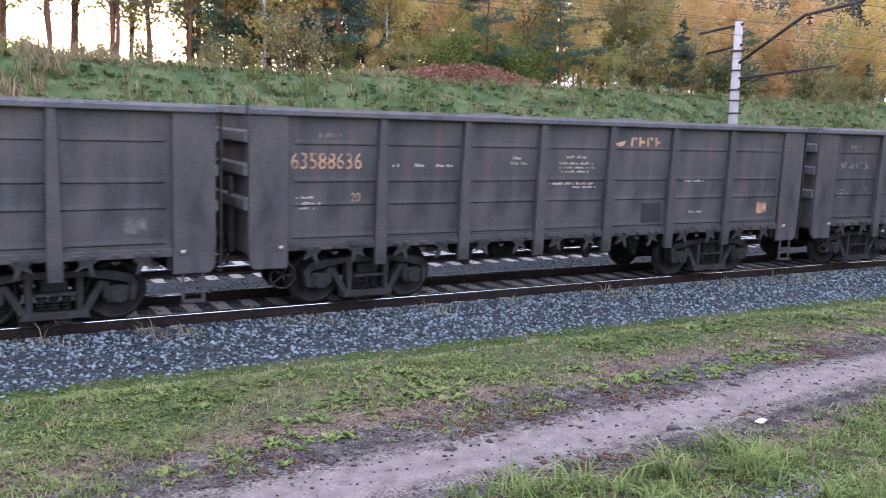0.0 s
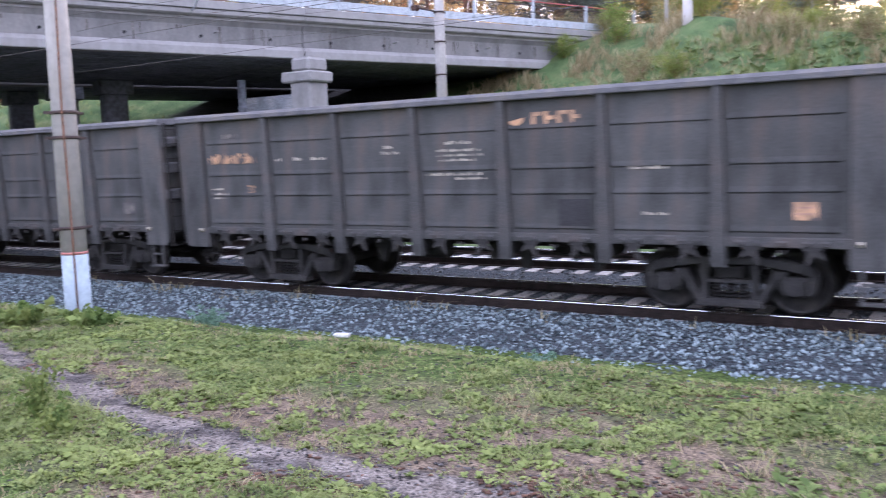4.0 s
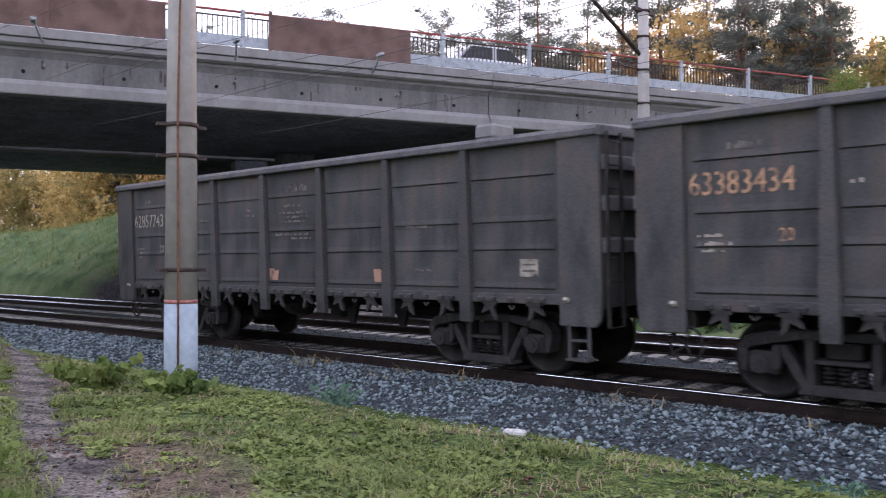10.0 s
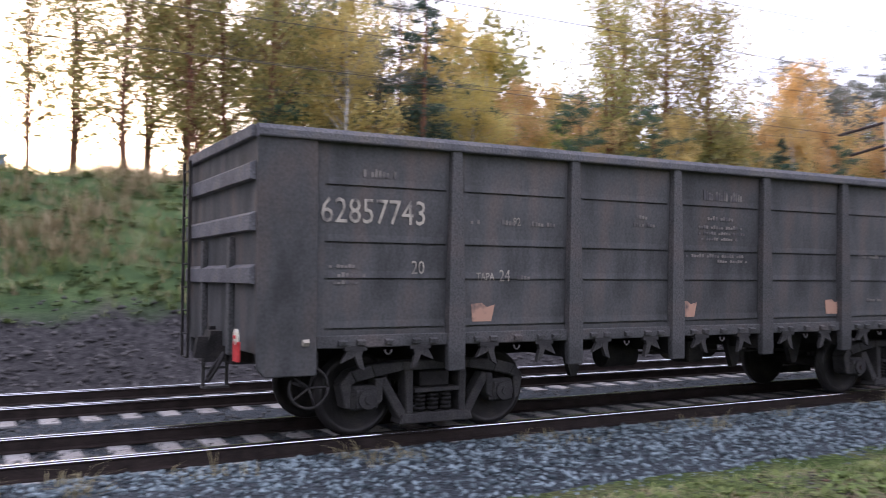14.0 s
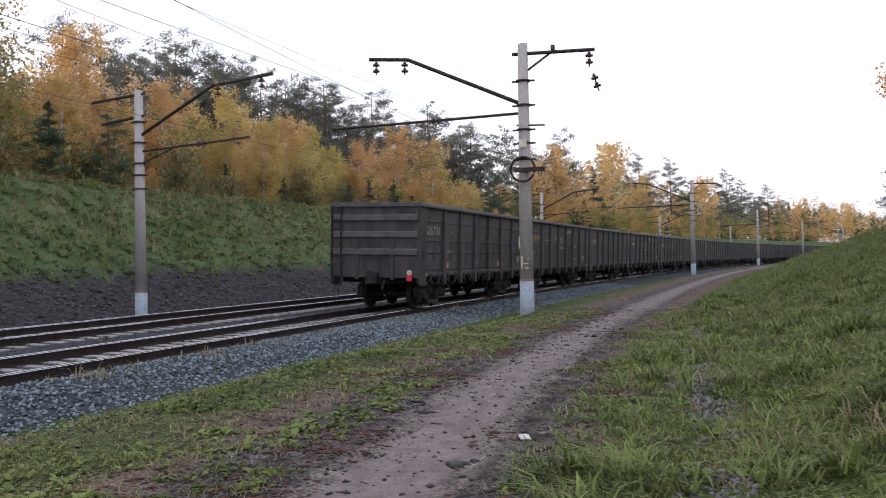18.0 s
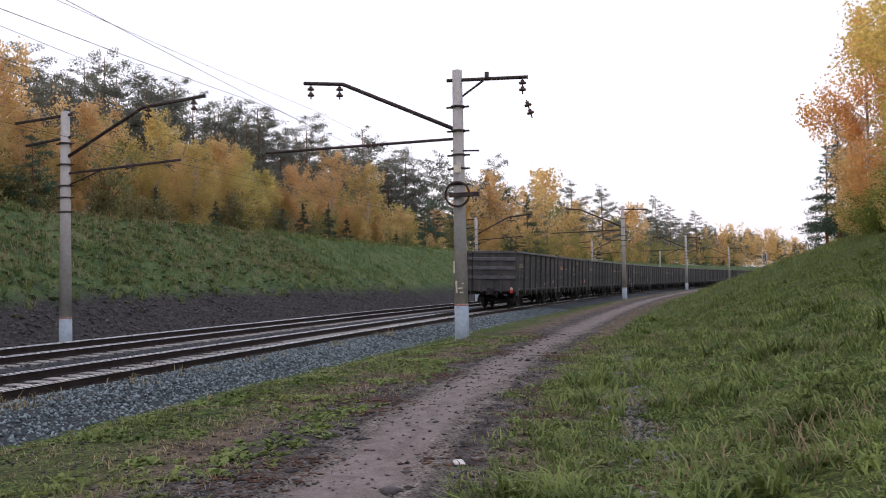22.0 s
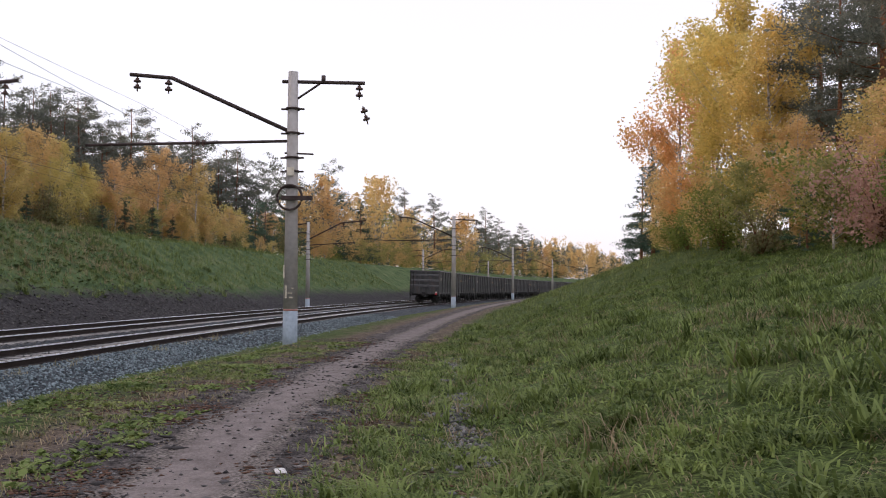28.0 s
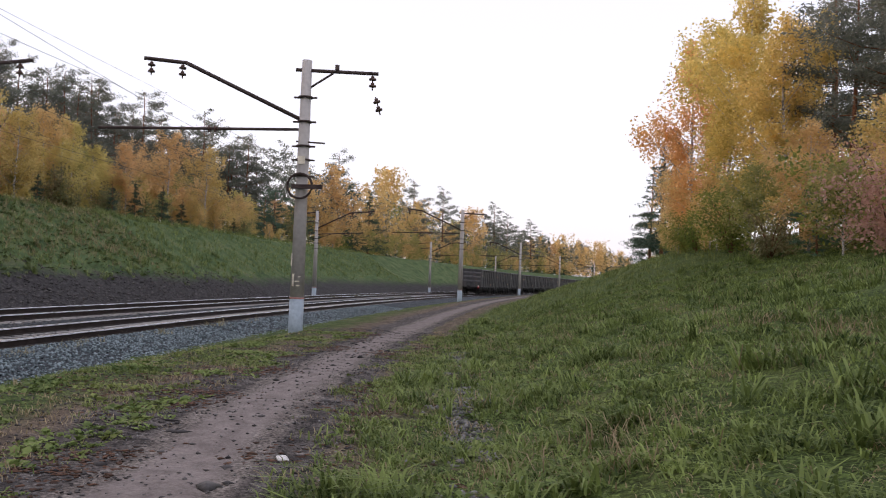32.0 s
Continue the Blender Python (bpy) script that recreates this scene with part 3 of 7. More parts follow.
def raw_mesh(name, co, fa, material, label, category, parent=None):
    """One object of kind stuff from arrays of points and triangles."""
    me = bpy.data.meshes.new(name)
    me.vertices.add(len(co))
    me.vertices.foreach_set("co", np.ascontiguousarray(co, dtype=np.float32).ravel())
    me.loops.add(fa.size)
    me.loops.foreach_set("vertex_index", np.ascontiguousarray(fa, dtype=np.int32).ravel())
    me.polygons.add(len(fa))
    me.polygons.foreach_set("loop_start", np.arange(0, fa.size, fa.shape[1], dtype=np.int32))
    me.update(calc_edges=True)
    me.materials.append(material)
    return tagged(new(name, me), label, category, kind="stuff")


build_ballast()


# ---- grass ----
def blades(name, material, label, n, area, tall, clump, keep, seed, spread=0.05, bend=(0.3, 1.5), near=0.0, width=1.0):
    """Clumps of bent blades over an area (x0, x1, d0, d1); keep(x, d) gives the chance of a clump, near thickens them towards x0."""
    rng = np.random.default_rng(seed)
    cx, cd = [], []
    while len(cx) < n:
        u = rng.random()
        x = area[0] + (area[1] - area[0]) * (u ** (1 + near))
        d = rng.uniform(area[2], area[3])
        if rng.random() < keep(x, d):
            cx.append(x)
            cd.append(d)
    cz = np.array([height(x, d) for x, d in zip(cx, cd)])
    swirl = np.array([1.2 * bump(x, d, 0.55, 31) + 2.4 * bump(x, d, 2.9, 33) for x, d in zip(cx, cd)])
    high = np.array([max(0.35, 1 + 0.7 * bump(x, d, 0.8, 35) + 1.3 * bump(x, d, 3.1, 37)) for x, d in zip(cx, cd)])
    base = np.stack([np.array(cx), np.array([yc(x) for x in cx]) + np.array(cd), cz], 1)
    base, swirl, high = np.repeat(base, clump, axis=0), np.repeat(swirl, clump), np.repeat(high, clump)
    m = len(base)
    base[:, :2] += rng.normal(0, spread, (m, 2))
    base[:, 2] -= 0.01
    a = swirl + rng.normal(0, 1.8, m)
    h = tall * rng.uniform(0.4, 1.25, m) * high
    w = (rng.uniform(0.002, 0.005, m) + h * 0.014) * width
    lean = h * rng.uniform(bend[0], bend[1], m)
    side = np.stack([np.cos(a), np.sin(a), np.zeros(m)], 1) * w[:, None]
    fwd = np.stack([-np.sin(a), np.cos(a), np.zeros(m)], 1)
    up = np.array([0, 0, 1.0])
    mid = base + fwd * (lean * 0.35)[:, None] + up * (h * 0.72)[:, None]
    tip = base + fwd * lean[:, None] + up * (h * rng.uniform(0.6, 1.0, m))[:, None]
    co = np.stack([base - side, base + side, mid - side * 0.8, mid + side * 0.8, tip], 1).reshape(-1, 3)
    k = 5 * np.arange(m)[:, None]
    fa = np.concatenate([k + np.array([[0, 1, 3]]), k + np.array([[0, 3, 2]]), k + np.array([[2, 3, 4]])])
    raw_mesh(name, co, fa, material, label, "grass")


def off_path(x, d):
    return smooth(0.75, 1.6, abs(d - path_mid(x)) / path_half(x) + 0.35 * bump(x, d, 1.1, 4))


def trodden(x, d):
    """Worn, dry strip between the ballast and the path."""
    return smooth(-8, -2, x) * smooth(0.0, 0.8, d - path_mid(x))


def patchy(x, d):
    return (1 - 0.6 * trodden(x, d)) * smooth(-0.15, 0.25, bump(x, d, 0.55, 11) + 0.15)


def clumpy(x, d):
    """Closed green turf, broken by worn and dry places."""
    return smooth(-0.12, 0.22, bump(x, d, 0.75, 11) + 0.6 * bump(x, d, 2.3, 12) + 0.01)


blades("grass", GRASSB, "short uneven green grass on the verge", 17000, (-20, 24, -11.5, -3.9), 0.05, 7, lambda x, d: off_path(x, d) * (0.08 + 0.92 * clumpy(x, d)) * (1 - 0.45 * trodden(x, d)) * (1 - 0.35 * smooth(-7, -4, x)), 1, 0.045, (0.5, 2.0))
def runnel(x, d):
    return 1 - 0.92 * math.exp(-((d - path_mid(x) + 2.0 + 0.12 * bump(x, 0, 0.8, 3)) / 0.17) ** 2) * smooth(2, 4, x) * (1 - smooth(15, 19, x))


blades("hill_grass", HILLB, "longer green grass on the slope beside the path", 26000, (0.6, 36, -22, -9.5), 0.072, 8, lambda x, d: off_path(x, d) * runnel(x, d) * smooth(-9.6, -10.1, d) * (0.35 + 0.65 * clumpy(x, d)), 2, 0.05, (0.7, 2.2), 1.0, 1.6)
blades("slope_grass", GRASSB, "green grass on the slope beside the bridge", 13000, (-30, 2, -16, -5.2), 0.055, 7, lambda x, d: off_path(x, d) * (0.12 + 0.88 * clumpy(x, d)), 6, 0.06, (0.5, 2.2))
blades("dry_grass", DRYB, "dry yellow-brown grass tufts", 9000, (-16, 26, -15, -3.8), 0.045, 6, lambda x, d: off_path(x, d) * (1 - 0.92 * clumpy(x, d)), 3, 0.05, (0.8, 2.4))
blades("track_weeds", DRYB, "dry grass stalks beside the rails", 600, (-20, 34, -2.0, -1.2), 0.20, 4, lambda x, d: smooth(-0.1, 0.3, bump(x, 0, 0.9, 6)), 4)
blades("bank_grass", GRASSB, "rough grass on the far bank", 9000, (-22, 60, 10.8, 20), 0.20, 7, lambda x, d: (0.25 + 0.75 * patchy(x, d)) * smooth(10.5, 13, d + 1.2 * bump(x, d, 0.7)), 5)
blades("bank_dry_grass", DRYB, "dry tall grass on the far bank", 4500, (-22, 60, 11, 20.5), 0.28, 7, lambda x, d: (1.0 - 0.8 * patchy(x, d)) * smooth(11, 14, d), 8)


blades("far_bank_grass", GRASSB, "rough grass along the far bank", 5000, (58, 130, 10.8, 20), 0.34, 6, lambda x, d: (0.25 + 0.75 * patchy(x, d)) * smooth(10.5, 13, d), 9)
blades("bridge_bank_grass", GRASSB, "green grass on the bank beyond the bridge", 3000, (-80, -42, 9.5, 22), 0.3, 6, lambda x, d: 1.0, 10)


def scatter_stones(name, material, label, n, area, size, keep, seed, flat=0.7):
    """Loose pieces on the ground, each a small broken lump."""
    rng = np.random.default_rng(seed)
    shape = np.array([(1, 0, 0), (-1, 0, 0), (0, 1, 0), (0, -1, 0), (0, 0, 1), (0, 0, -1.0)])
    tri = np.array([(0, 2, 4), (2, 1, 4), (1, 3, 4), (3, 0, 4), (2, 0, 5), (1, 2, 5), (3, 1, 5), (0, 3, 5)])
    pts = []
    while len(pts) < n:
        x, d = rng.uniform(area[0], area[1]), rng.uniform(area[2], area[3])
        if rng.random() < keep(x, d):
            pts.append((x, yc(x) + d, height(x, d) + 0.003))
    pts = np.array(pts)
    k = size * rng.uniform(0.4, 1.4, (n, 1, 1))
    v = shape[None] * k * rng.uniform(0.6, 1.3, (n, 6, 1)) + rng.normal(0, 0.2, (n, 6, 3)) * k
    v[:, :, 2] *= flat
    v += pts[:, None]
    raw_mesh(name, v.reshape(-1, 3), (tri[None] + 6 * np.arange(n)[:, None, None]).reshape(-1, 3), material, label, name.replace("_", " "))


CLOD = leaf_mat("dark_clods", (0.028, 0.025, 0.025), (0.12, 0.11, 0.106), 0.0, 0.0)
LITTER = leaf_mat("fallen_leaves", (0.075, 0.048, 0.036), (0.22, 0.125, 0.08), 0.02)
on_path = lambda x, d: 1 - off_path(x, d)
near_path = lambda x, d: math.exp(-((abs(d - path_mid(x)) - path_half(x) * 1.25) / 0.35) ** 2)
scatter_stones("path_gravel", PEBBLE, "small grey gravel trodden into the footpath", 7000, (-18, 24, -11.5, -5), 0.0095, lambda x, d: 0.10 * on_path(x, d) + near_path(x, d), 21)
scatter_stones("path_clods", CLOD, "dark clods and droppings on the footpath", 90, (-2, 26, -11, -7.4), 0.055, lambda x, d: on_path(x, d), 22, 0.4)
scatter_stones("fallen_leaves", LITTER, "brown fallen leaves along the path", 6000, (-10, 24, -12, -5.5), 0.028, lambda x, d: near_path(x, d) * smooth(-0.1, 0.3, bump(x, d, 0.6, 15)), 23, 0.25)
scatter_stones("verge_stones", STONE, "grey stones strayed into the grass", 1500, (-16, 24, -6.0, -3.6), 0.03, lambda x, d: smooth(-6, -3.6, d), 24)
scatter_stones("foot_stones", PEBBLE, "grey stones in a runnel along the foot of the slope", 2000, (2.5, 18, -12.4, -10.2), 0.026, lambda x, d: math.exp(-((d - path_mid(x) + 2.0 + 0.12 * bump(x, 0, 0.8, 3)) / 0.22) ** 2) * smooth(-0.35, 0.25, bump(x, d, 0.9, 8) + 0.5 * bump(x, d, 3.0, 9)), 26)
scatter_stones("soil_lumps", CLOD, "dark lumps of earth at the foot of the far bank", 7500, (-6, 70, 7.6, 12.8), 0.075, lambda x, d: 1 - smooth(9.5, 12.5, d + bump(x, d, 0.7)), 25)


def rosettes(name, n, area, size, keep, seed, material, label):
    """Small broad leaves lying in rosettes: clover, plantain and dandelion."""
    rng = np.random.default_rng(seed)
    pts = []
    while len(pts) < n:
        x, d = rng.uniform(area[0], area[1]), rng.uniform(area[2], area[3])
        if rng.random() < keep(x, d):
            pts.append((x, yc(x) + d, height(x, d)))
    per = 9
    c = np.repeat(np.array(pts), per, axis=0)
    m = len(c)
    a = rng.uniform(0, 2 * np.pi, m)
    ln = size * rng.uniform(0.5, 1.4, m) * np.repeat(rng.uniform(0.6, 1.6, n), per)
    wd = ln * rng.uniform(0.28, 0.5, m)
    f = np.stack([np.cos(a), np.sin(a), rng.uniform(0.15, 0.9, m)], 1)
    sd = np.stack([-np.sin(a), np.cos(a), rng.uniform(-0.25, 0.25, m)], 1)
    c[:, :2] += rng.normal(0, size * 0.6, (m, 2))
    tip = c + f * ln[:, None]
    mid = c + f * (ln * 0.55)[:, None] + np.array([0, 0, 0.004])
    co = np.stack([c, mid - sd * wd[:, None], mid + sd * wd[:, None], tip - np.array([0, 0, 1.0]) * (ln * 0.12)[:, None]], 1).reshape(-1, 3)
    k = 4 * np.arange(m)[:, None]
    fa = np.concatenate([k + np.array([[0, 1, 2]]), k + np.array([[1, 3, 2]])])
    raw_mesh(name, co, fa, material, label, "weeds")


rosettes("verge_weeds", 12500, (-20, 24, -13, -4.2), 0.034, lambda x, d: off_path(x, d) * clumpy(x, d) * (1.0 - 0.6 * smooth(-6, -2, x)), 31, WEED, "low broad-leaved weeds among the grass")
rosettes("trodden_weeds", 2600, (-2, 24, -9.2, -4.4), 0.042, lambda x, d: off_path(x, d) * smooth(0.05, 0.3, bump(x, d, 0.9, 51) + 0.3 * bump(x, d, 3.0, 52)), 35, WEED, "clumps of plantain on the worn verge")
rosettes("bank_weeds", 4500, (-22, 60, 9.5, 19), 0.11, lambda x, d: (0.3 + 0.7 * patchy(x, d)) * smooth(10.2, 12.5, d + 1.5 * bump(x, d, 0.6, 14) + 1.5 * smooth(-10, -14, x)), 32, BANKW, "rough weeds on the far bank")
rosettes("turf_weeds", 9500, (-15, -2, -13.2, -4.4), 0.032, lambda x, d: off_path(x, d) * (0.12 + 0.88 * clumpy(x, d)), 34, WEED, "clover and plantain grown low over the verge")
rosettes("hill_weeds", 2200, (1.5, 28, -18, -9.9), 0.036, lambda x, d: off_path(x, d) * smooth(0.1, 0.35, bump(x, d, 0.6, 13)) * (1.2 - x / 30), 33, WEED, "broad-leaved weeds on the slope")

blades("hill_tufts", HILLB, "taller tufts of pale green grass on the slope", 1700, (0.8, 36, -21, -9.9), 0.15, 22, lambda x, d: smooth(-9.9, -10.4, d) * off_path(x, d) * runnel(x, d) * smooth(-0.05, 0.25, bump(x, d, 0.9, 17)), 41, 0.05, (0.7, 2.2), 0.8, 1.5)
blades("hill_dry_grass", DRYB, "dry straw among the grass of the slope", 1500, (1, 34, -20, -10.6), 0.13, 6, lambda x, d: smooth(0.0, 0.35, bump(x, d, 0.7, 23)), 47, 0.08, (0.8, 2.2), 0.8, 0.7)
blades("bank_tufts", GRASSB, "tall tufts of grass on the far bank", 1300, (-22, 70, 10.6, 20), 0.34, 22, lambda x, d: smooth(-0.05, 0.3, bump(x, d, 0.6, 18)), 42)
blades("mound_dry_grass", DRYB, "tall dry grass on the mound beside the bridge", 2600, (-24, 6, 13, 28), 0.5, 8, lambda x, d: smooth(-0.1, 0.3, bump(x, d, 0.4, 19)), 43)
scatter_stones("soil_crumbs", CLOD, "dark crumbs of soil and stalks on the verge", 19000, (-12, 26, -11.5, -4.2), 0.018, lambda x, d: 0.25 + 0.75 * near_path(x, d) + 0.4 * trodden(x, d), 44, 0.5)
scatter_stones("verge_leaves", LITTER, "brown leaves scattered over the verge", 7000, (-9, 26, -12, -4.6), 0.026, lambda x, d: smooth(-0.05, 0.35, bump(x, d, 0.45, 20)) * off_path(x, d), 45, 0.25)
blades("far_hill_grass", GRASSB, "green grass on the brow of the slope", 5500, (34, 95, -26, -10.2), 0.20, 7, lambda x, d: 0.3 + 0.7 * patchy(x, d), 46)


# ---- the coal train ----
PITCH, BODY, HALFW, TOPZ = 13.92, 13.35, 1.55, 3.47
SILL, N_WAGONS = 1.10, 26
CORNER, POSTW = 0.67, 0.22
PANEL = (BODY - 2 * CORNER) / 7


def side_panel_mesh():
    """One bay of the wagon wall: a plate with three pressed seams, seen from the outside (towards -y)."""
    bm = bmesh.new()
    w = PANEL / 2
    z0, z1 = SILL + 0.10, TOPZ - 0.13
    prof = [(z0, 0.0)]
    for z in (1.29, 1.84, 2.24, 2.87):     # a pressed groove with a lip over it
        prof += [(z - 0.05, 0.004), (z - 0.011, 0.008), (z - 0.009, -0.020), (z + 0.009, -0.020), (z + 0.011, 0.016), (z + 0.028, 0.014), (z + 0.09, 0.004)]
    prof += [(z1, 0.0)]
    cols = [-w, -w + 0.10, -w + 0.14, w - 0.14, w - 0.10, w]
    grid = []
    for ci, x in enumerate(cols):
        k = 0.0 if ci in (0, 1, 4, 5) else 1.0
        grid.append([bm.verts.new((x, -p * k, z)) for z, p in prof])
    for a, c in zip(grid, grid[1:]):
        for i in range(len(prof) - 1):
            bm.faces.new((a[i], c[i], c[i + 1], a[i + 1]))
    back = [bm.verts.new(p) for p in ((-w, 0.06, z0), (w, 0.06, z0), (w, 0.06, z1), (-w, 0.06, z1))]
    bm.faces.new(back[::-1])
    return bm


def wheelset_bm():
    bm = bmesh.new()
    tube(bm, [(0, -1.02, 0), (0, 1.02, 0)], 0.085, 10)
    for s in (-1, 1):
        y = s * 0.80
        # flange, tread, web and hub, turned round the axle
        prof = [(y - s * 0.075, 0.10), (y - s * 0.075, 0.13), (y - s * 0.02, 0.16), (y - s * 0.02, 0.40), (y - s * 0.078, 0.42), (y - s * 0.075, 0.495), (y - s * 0.045, 0.505), (y - s * 0.03, 0.478), (y + s * 0.055, 0.472), (y + s * 0.058, 0.41), (y + s * 0.015, 0.39), (y + s * 0.01, 0.16), (y + s * 0.08, 0.13), (y + s * 0.08, 0.10)]
        rings = [[bm.verts.new((r * math.cos(a), yy, r * math.sin(a))) for yy, r in prof] for a in (2 * math.pi * k / 28 for k in range(28))]
        for k in range(28):
            a, c = rings[k], rings[(k + 1) % 28]
            for i in range(len(prof) - 1):
                q = (a[i], a[i + 1], c[i + 1], c[i]) if s < 0 else (a[i], c[i], c[i + 1], a[i + 1])
                f = bm.faces.new(q)
                f.smooth = True
                f.material_index = 1 if 5 <= i <= 8 else 0
    return bm


def side_frame_bm():
    """Cast bogie side frame with two rounded windows and a spring nest; lies in x, z, thick in y."""
    bm = bmesh.new()
    top = [(-1.24, 0.64), (-1.12, 0.78), (-0.86, 0.84), (-0.45, 0.87), (0.45, 0.87), (0.86, 0.84), (1.12, 0.78), (1.24, 0.64)]
    low = [(-1.14, 0.60), (-1.04, 0.65), (-0.80, 0.70), (-0.45, 0.76), (0.45, 0.76), (0.80, 0.70), (1.04, 0.65), (1.14, 0.60)]
    for i in range(7):
        prism(bm, [low[i], low[i + 1], top[i + 1], top[i]], -0.12, 0.12)
    for s in (-1, 1):
        def q(*p):
            return [(s * x, z) for x, z in (p if s > 0 else p[::-1])]
        prism(bm, q((0.76, 0.66), (0.66, 0.70), (0.36, 0.22), (0.46, 0.15)), -0.10, 0.10)   # sloping leg
        prism(bm, q((0.42, 0.77), (0.31, 0.77), (0.31, 0.22), (0.40, 0.22)), -0.12, 0.12)   # upright by the springs
        prism(bm, q((1.24, 0.62), (1.10, 0.68), (1.11, 0.34), (1.18, 0.36)), -0.12, 0.12)   # jaws round the axle box
        prism(bm, q((0.80, 0.68), (0.70, 0.68), (0.71, 0.42), (0.79, 0.36)), -0.12, 0.12)
    prism(bm, [(-0.50, 0.13), (0.50, 0.13), (0.46, 0.25), (-0.46, 0.25)], -0.14, 0.14)
    bmesh.ops.bevel(bm, geom=bm.edges[:], offset=0.014, segments=1, affect="EDGES")
    box(bm, -0.30, -0.15, 0.50, 0.30, 0.10, 0.545)
    return bm


def spring_bm(x, y):
    bm = bmesh.new()
    for k in range(5):
        disc(bm, (x, y, 0.29 + k * 0.052), (0, 0, 1), 0.075, 0.032, 12)
    tube(bm, [(x, y, 0.26), (x, y, 0.55)], 0.045, 8)
    return bm


def add_mesh(name, me, parent, m, label=""):
    ob = new(name, me)
    ob.parent = parent
    ob.matrix_basis = m
    return tagged(ob, label)


def mesh_of(name, bm, *mats):
    me = bpy.data.meshes.new(name)
    bm.to_mesh(me)
    bm.free()
    for m in mats:
        me.materials.append(m)
    return me


def hook_bm():
    """A hatch latch: a bent claw with an eye."""
    bm = bmesh.new()
    prism(bm, [(-0.02, 0.10), (0.10, 0.10), (0.07, 0.0), (0.11, -0.16), (0.04, -0.12), (-0.01, 0.0)], -0.03, 0.03)
    prism(bm, [(-0.10, 0.06), (-0.02, 0.10), (0.0, 0.0), (-0.17, -0.07)], -0.025, 0.025)
    box(bm, -0.13, -0.035, 0.06, 0.13, 0.035, 0.11)
    return bm


def end_wall_bm():
    bm = bmesh.new()
    box(bm, -0.03, -HALFW + 0.05, SILL - 0.05, 0.03, HALFW - 0.05, TOPZ - 0.10)
    return bm


def build_wagon():
    w = empty("gondola_wagon", pose(0, 0, 0), "dark grey open steel coal wagon with ribbed sides", "railway wagon", "wagons of the coal train")
    pm = mesh_of("side_panel", side_panel_mesh(), WAGON)
    bm = bmesh.new()
    lo, hi = POSTW / 2, POSTW / 2 - 0.045
    prism(bm, [(-lo, SILL - 0.32), (lo, SILL - 0.32), (lo, SILL + 0.30), (hi, TOPZ - 0.10), (-hi, TOPZ - 0.10), (-lo, SILL + 0.30)], -0.10, 0.0)
    bmesh.ops.bevel(bm, geom=bm.edges[:], offset=0.012, segments=1, affect="EDGES")
    post = mesh_of("post", bm, POSTP)
    bm = bmesh.new()
    prism(bm, [(-CORNER / 2, SILL + 0.16), (-CORNER / 2, TOPZ - 0.12), (CORNER / 2, TOPZ - 0.12), (CORNER / 2, SILL - 0.30), (-CORNER / 2 + 0.10, SILL - 0.30), (-CORNER / 2 + 0.02, SILL - 0.22)], -0.075, 0.0)
    bmesh.ops.bevel(bm, geom=bm.edges[:], offset=0.012, segments=1, affect="EDGES")
    corner = mesh_of("corner_plate", bm, WAGON)
    bm = bmesh.new()
    prism_x(bm, [(0.07, TOPZ - 0.135), (-0.115, TOPZ - 0.135), (-0.125, TOPZ - 0.12), (-0.125, TOPZ - 0.055), (-0.075, TOPZ), (0.06, TOPZ), (0.07, TOPZ - 0.01)], -BODY / 2, BODY / 2)
    rail = mesh_of("top_rail", bm, LITDUST)
    bm = bmesh.new()
    box(bm, -BODY / 2 + CORNER, -0.05, SILL - 0.02, BODY / 2 - CORNER, 0.05, SILL + 0.12, 0.01)
    for i in range(7):
        for u in (0.30, 0.52, 0.86, 1.20, 1.42):
            x = -BODY / 2 + CORNER + PANEL * i + u
            prism_x(bm, [(-0.05, SILL + 0.01), (-0.09, SILL + 0.015), (-0.10, SILL + 0.055), (-0.05, SILL + 0.075)], x - 0.05, x + 0.05)
    sill = mesh_of("side_sill", bm, POSTP)
    bm = bmesh.new()
    tube(bm, [(0.04 * math.cos(a), -0.04, -0.05 + 0.055 * math.sin(a)) for a in (math.pi * (1 + k / 6) for k in range(7))], 0.012, 5)
    loop = mesh_of("rope_eye", bm, POSTP)
    bm = bmesh.new()
    prism_x(bm, [(0, 0.03), (-0.05, 0.045), (-0.07, 0.01), (-0.03, -0.03), (0, -0.02)], -0.035, 0.035)
    lash = mesh_of("lashing_hook", bm, CREAM)
    bm = bmesh.new()
    for u in (-0.16, 0.16):
        box(bm, u - 0.022, -0.075, 0.36, u + 0.022, -0.045, SILL - 0.26)
    box(bm, -0.16, -0.075, 0.60, 0.16, -0.05, 0.635)
    box(bm, -0.18, -0.14, 0.345, 0.18, 0.02, 0.375)
    step = mesh_of("side_step", bm, POSTP)
    hook = mesh_of("hatch_latch", hook_bm(), CASTING)
    for s in (-1, 1):
        turn = pose(0, s * (HALFW - 0.07), 0, 0, 0, 0 if s < 0 else 180)
        for i in range(7):
            add_mesh("side_panel", pm, w, turn @ pose(-BODY / 2 + CORNER + PANEL * (i + 0.5), 0, 0))
        for i in range(1, 7):
            add_mesh("post", post, w, turn @ pose(-BODY / 2 + CORNER + PANEL * i, 0, 0))
        for e in (-1, 1):
            c = add_mesh("corner_plate", corner, w, turn @ (pose(e * (BODY / 2 - CORNER / 2), 0, 0) @ Matrix.Diagonal((-e, 1, 1, 1))))
        add_mesh("top_rail", rail, w, turn)
        add_mesh("side_sill", sill, w, turn)
        for i in range(7):
            mid = -BODY / 2 + CORNER + PANEL * (i + 0.5)
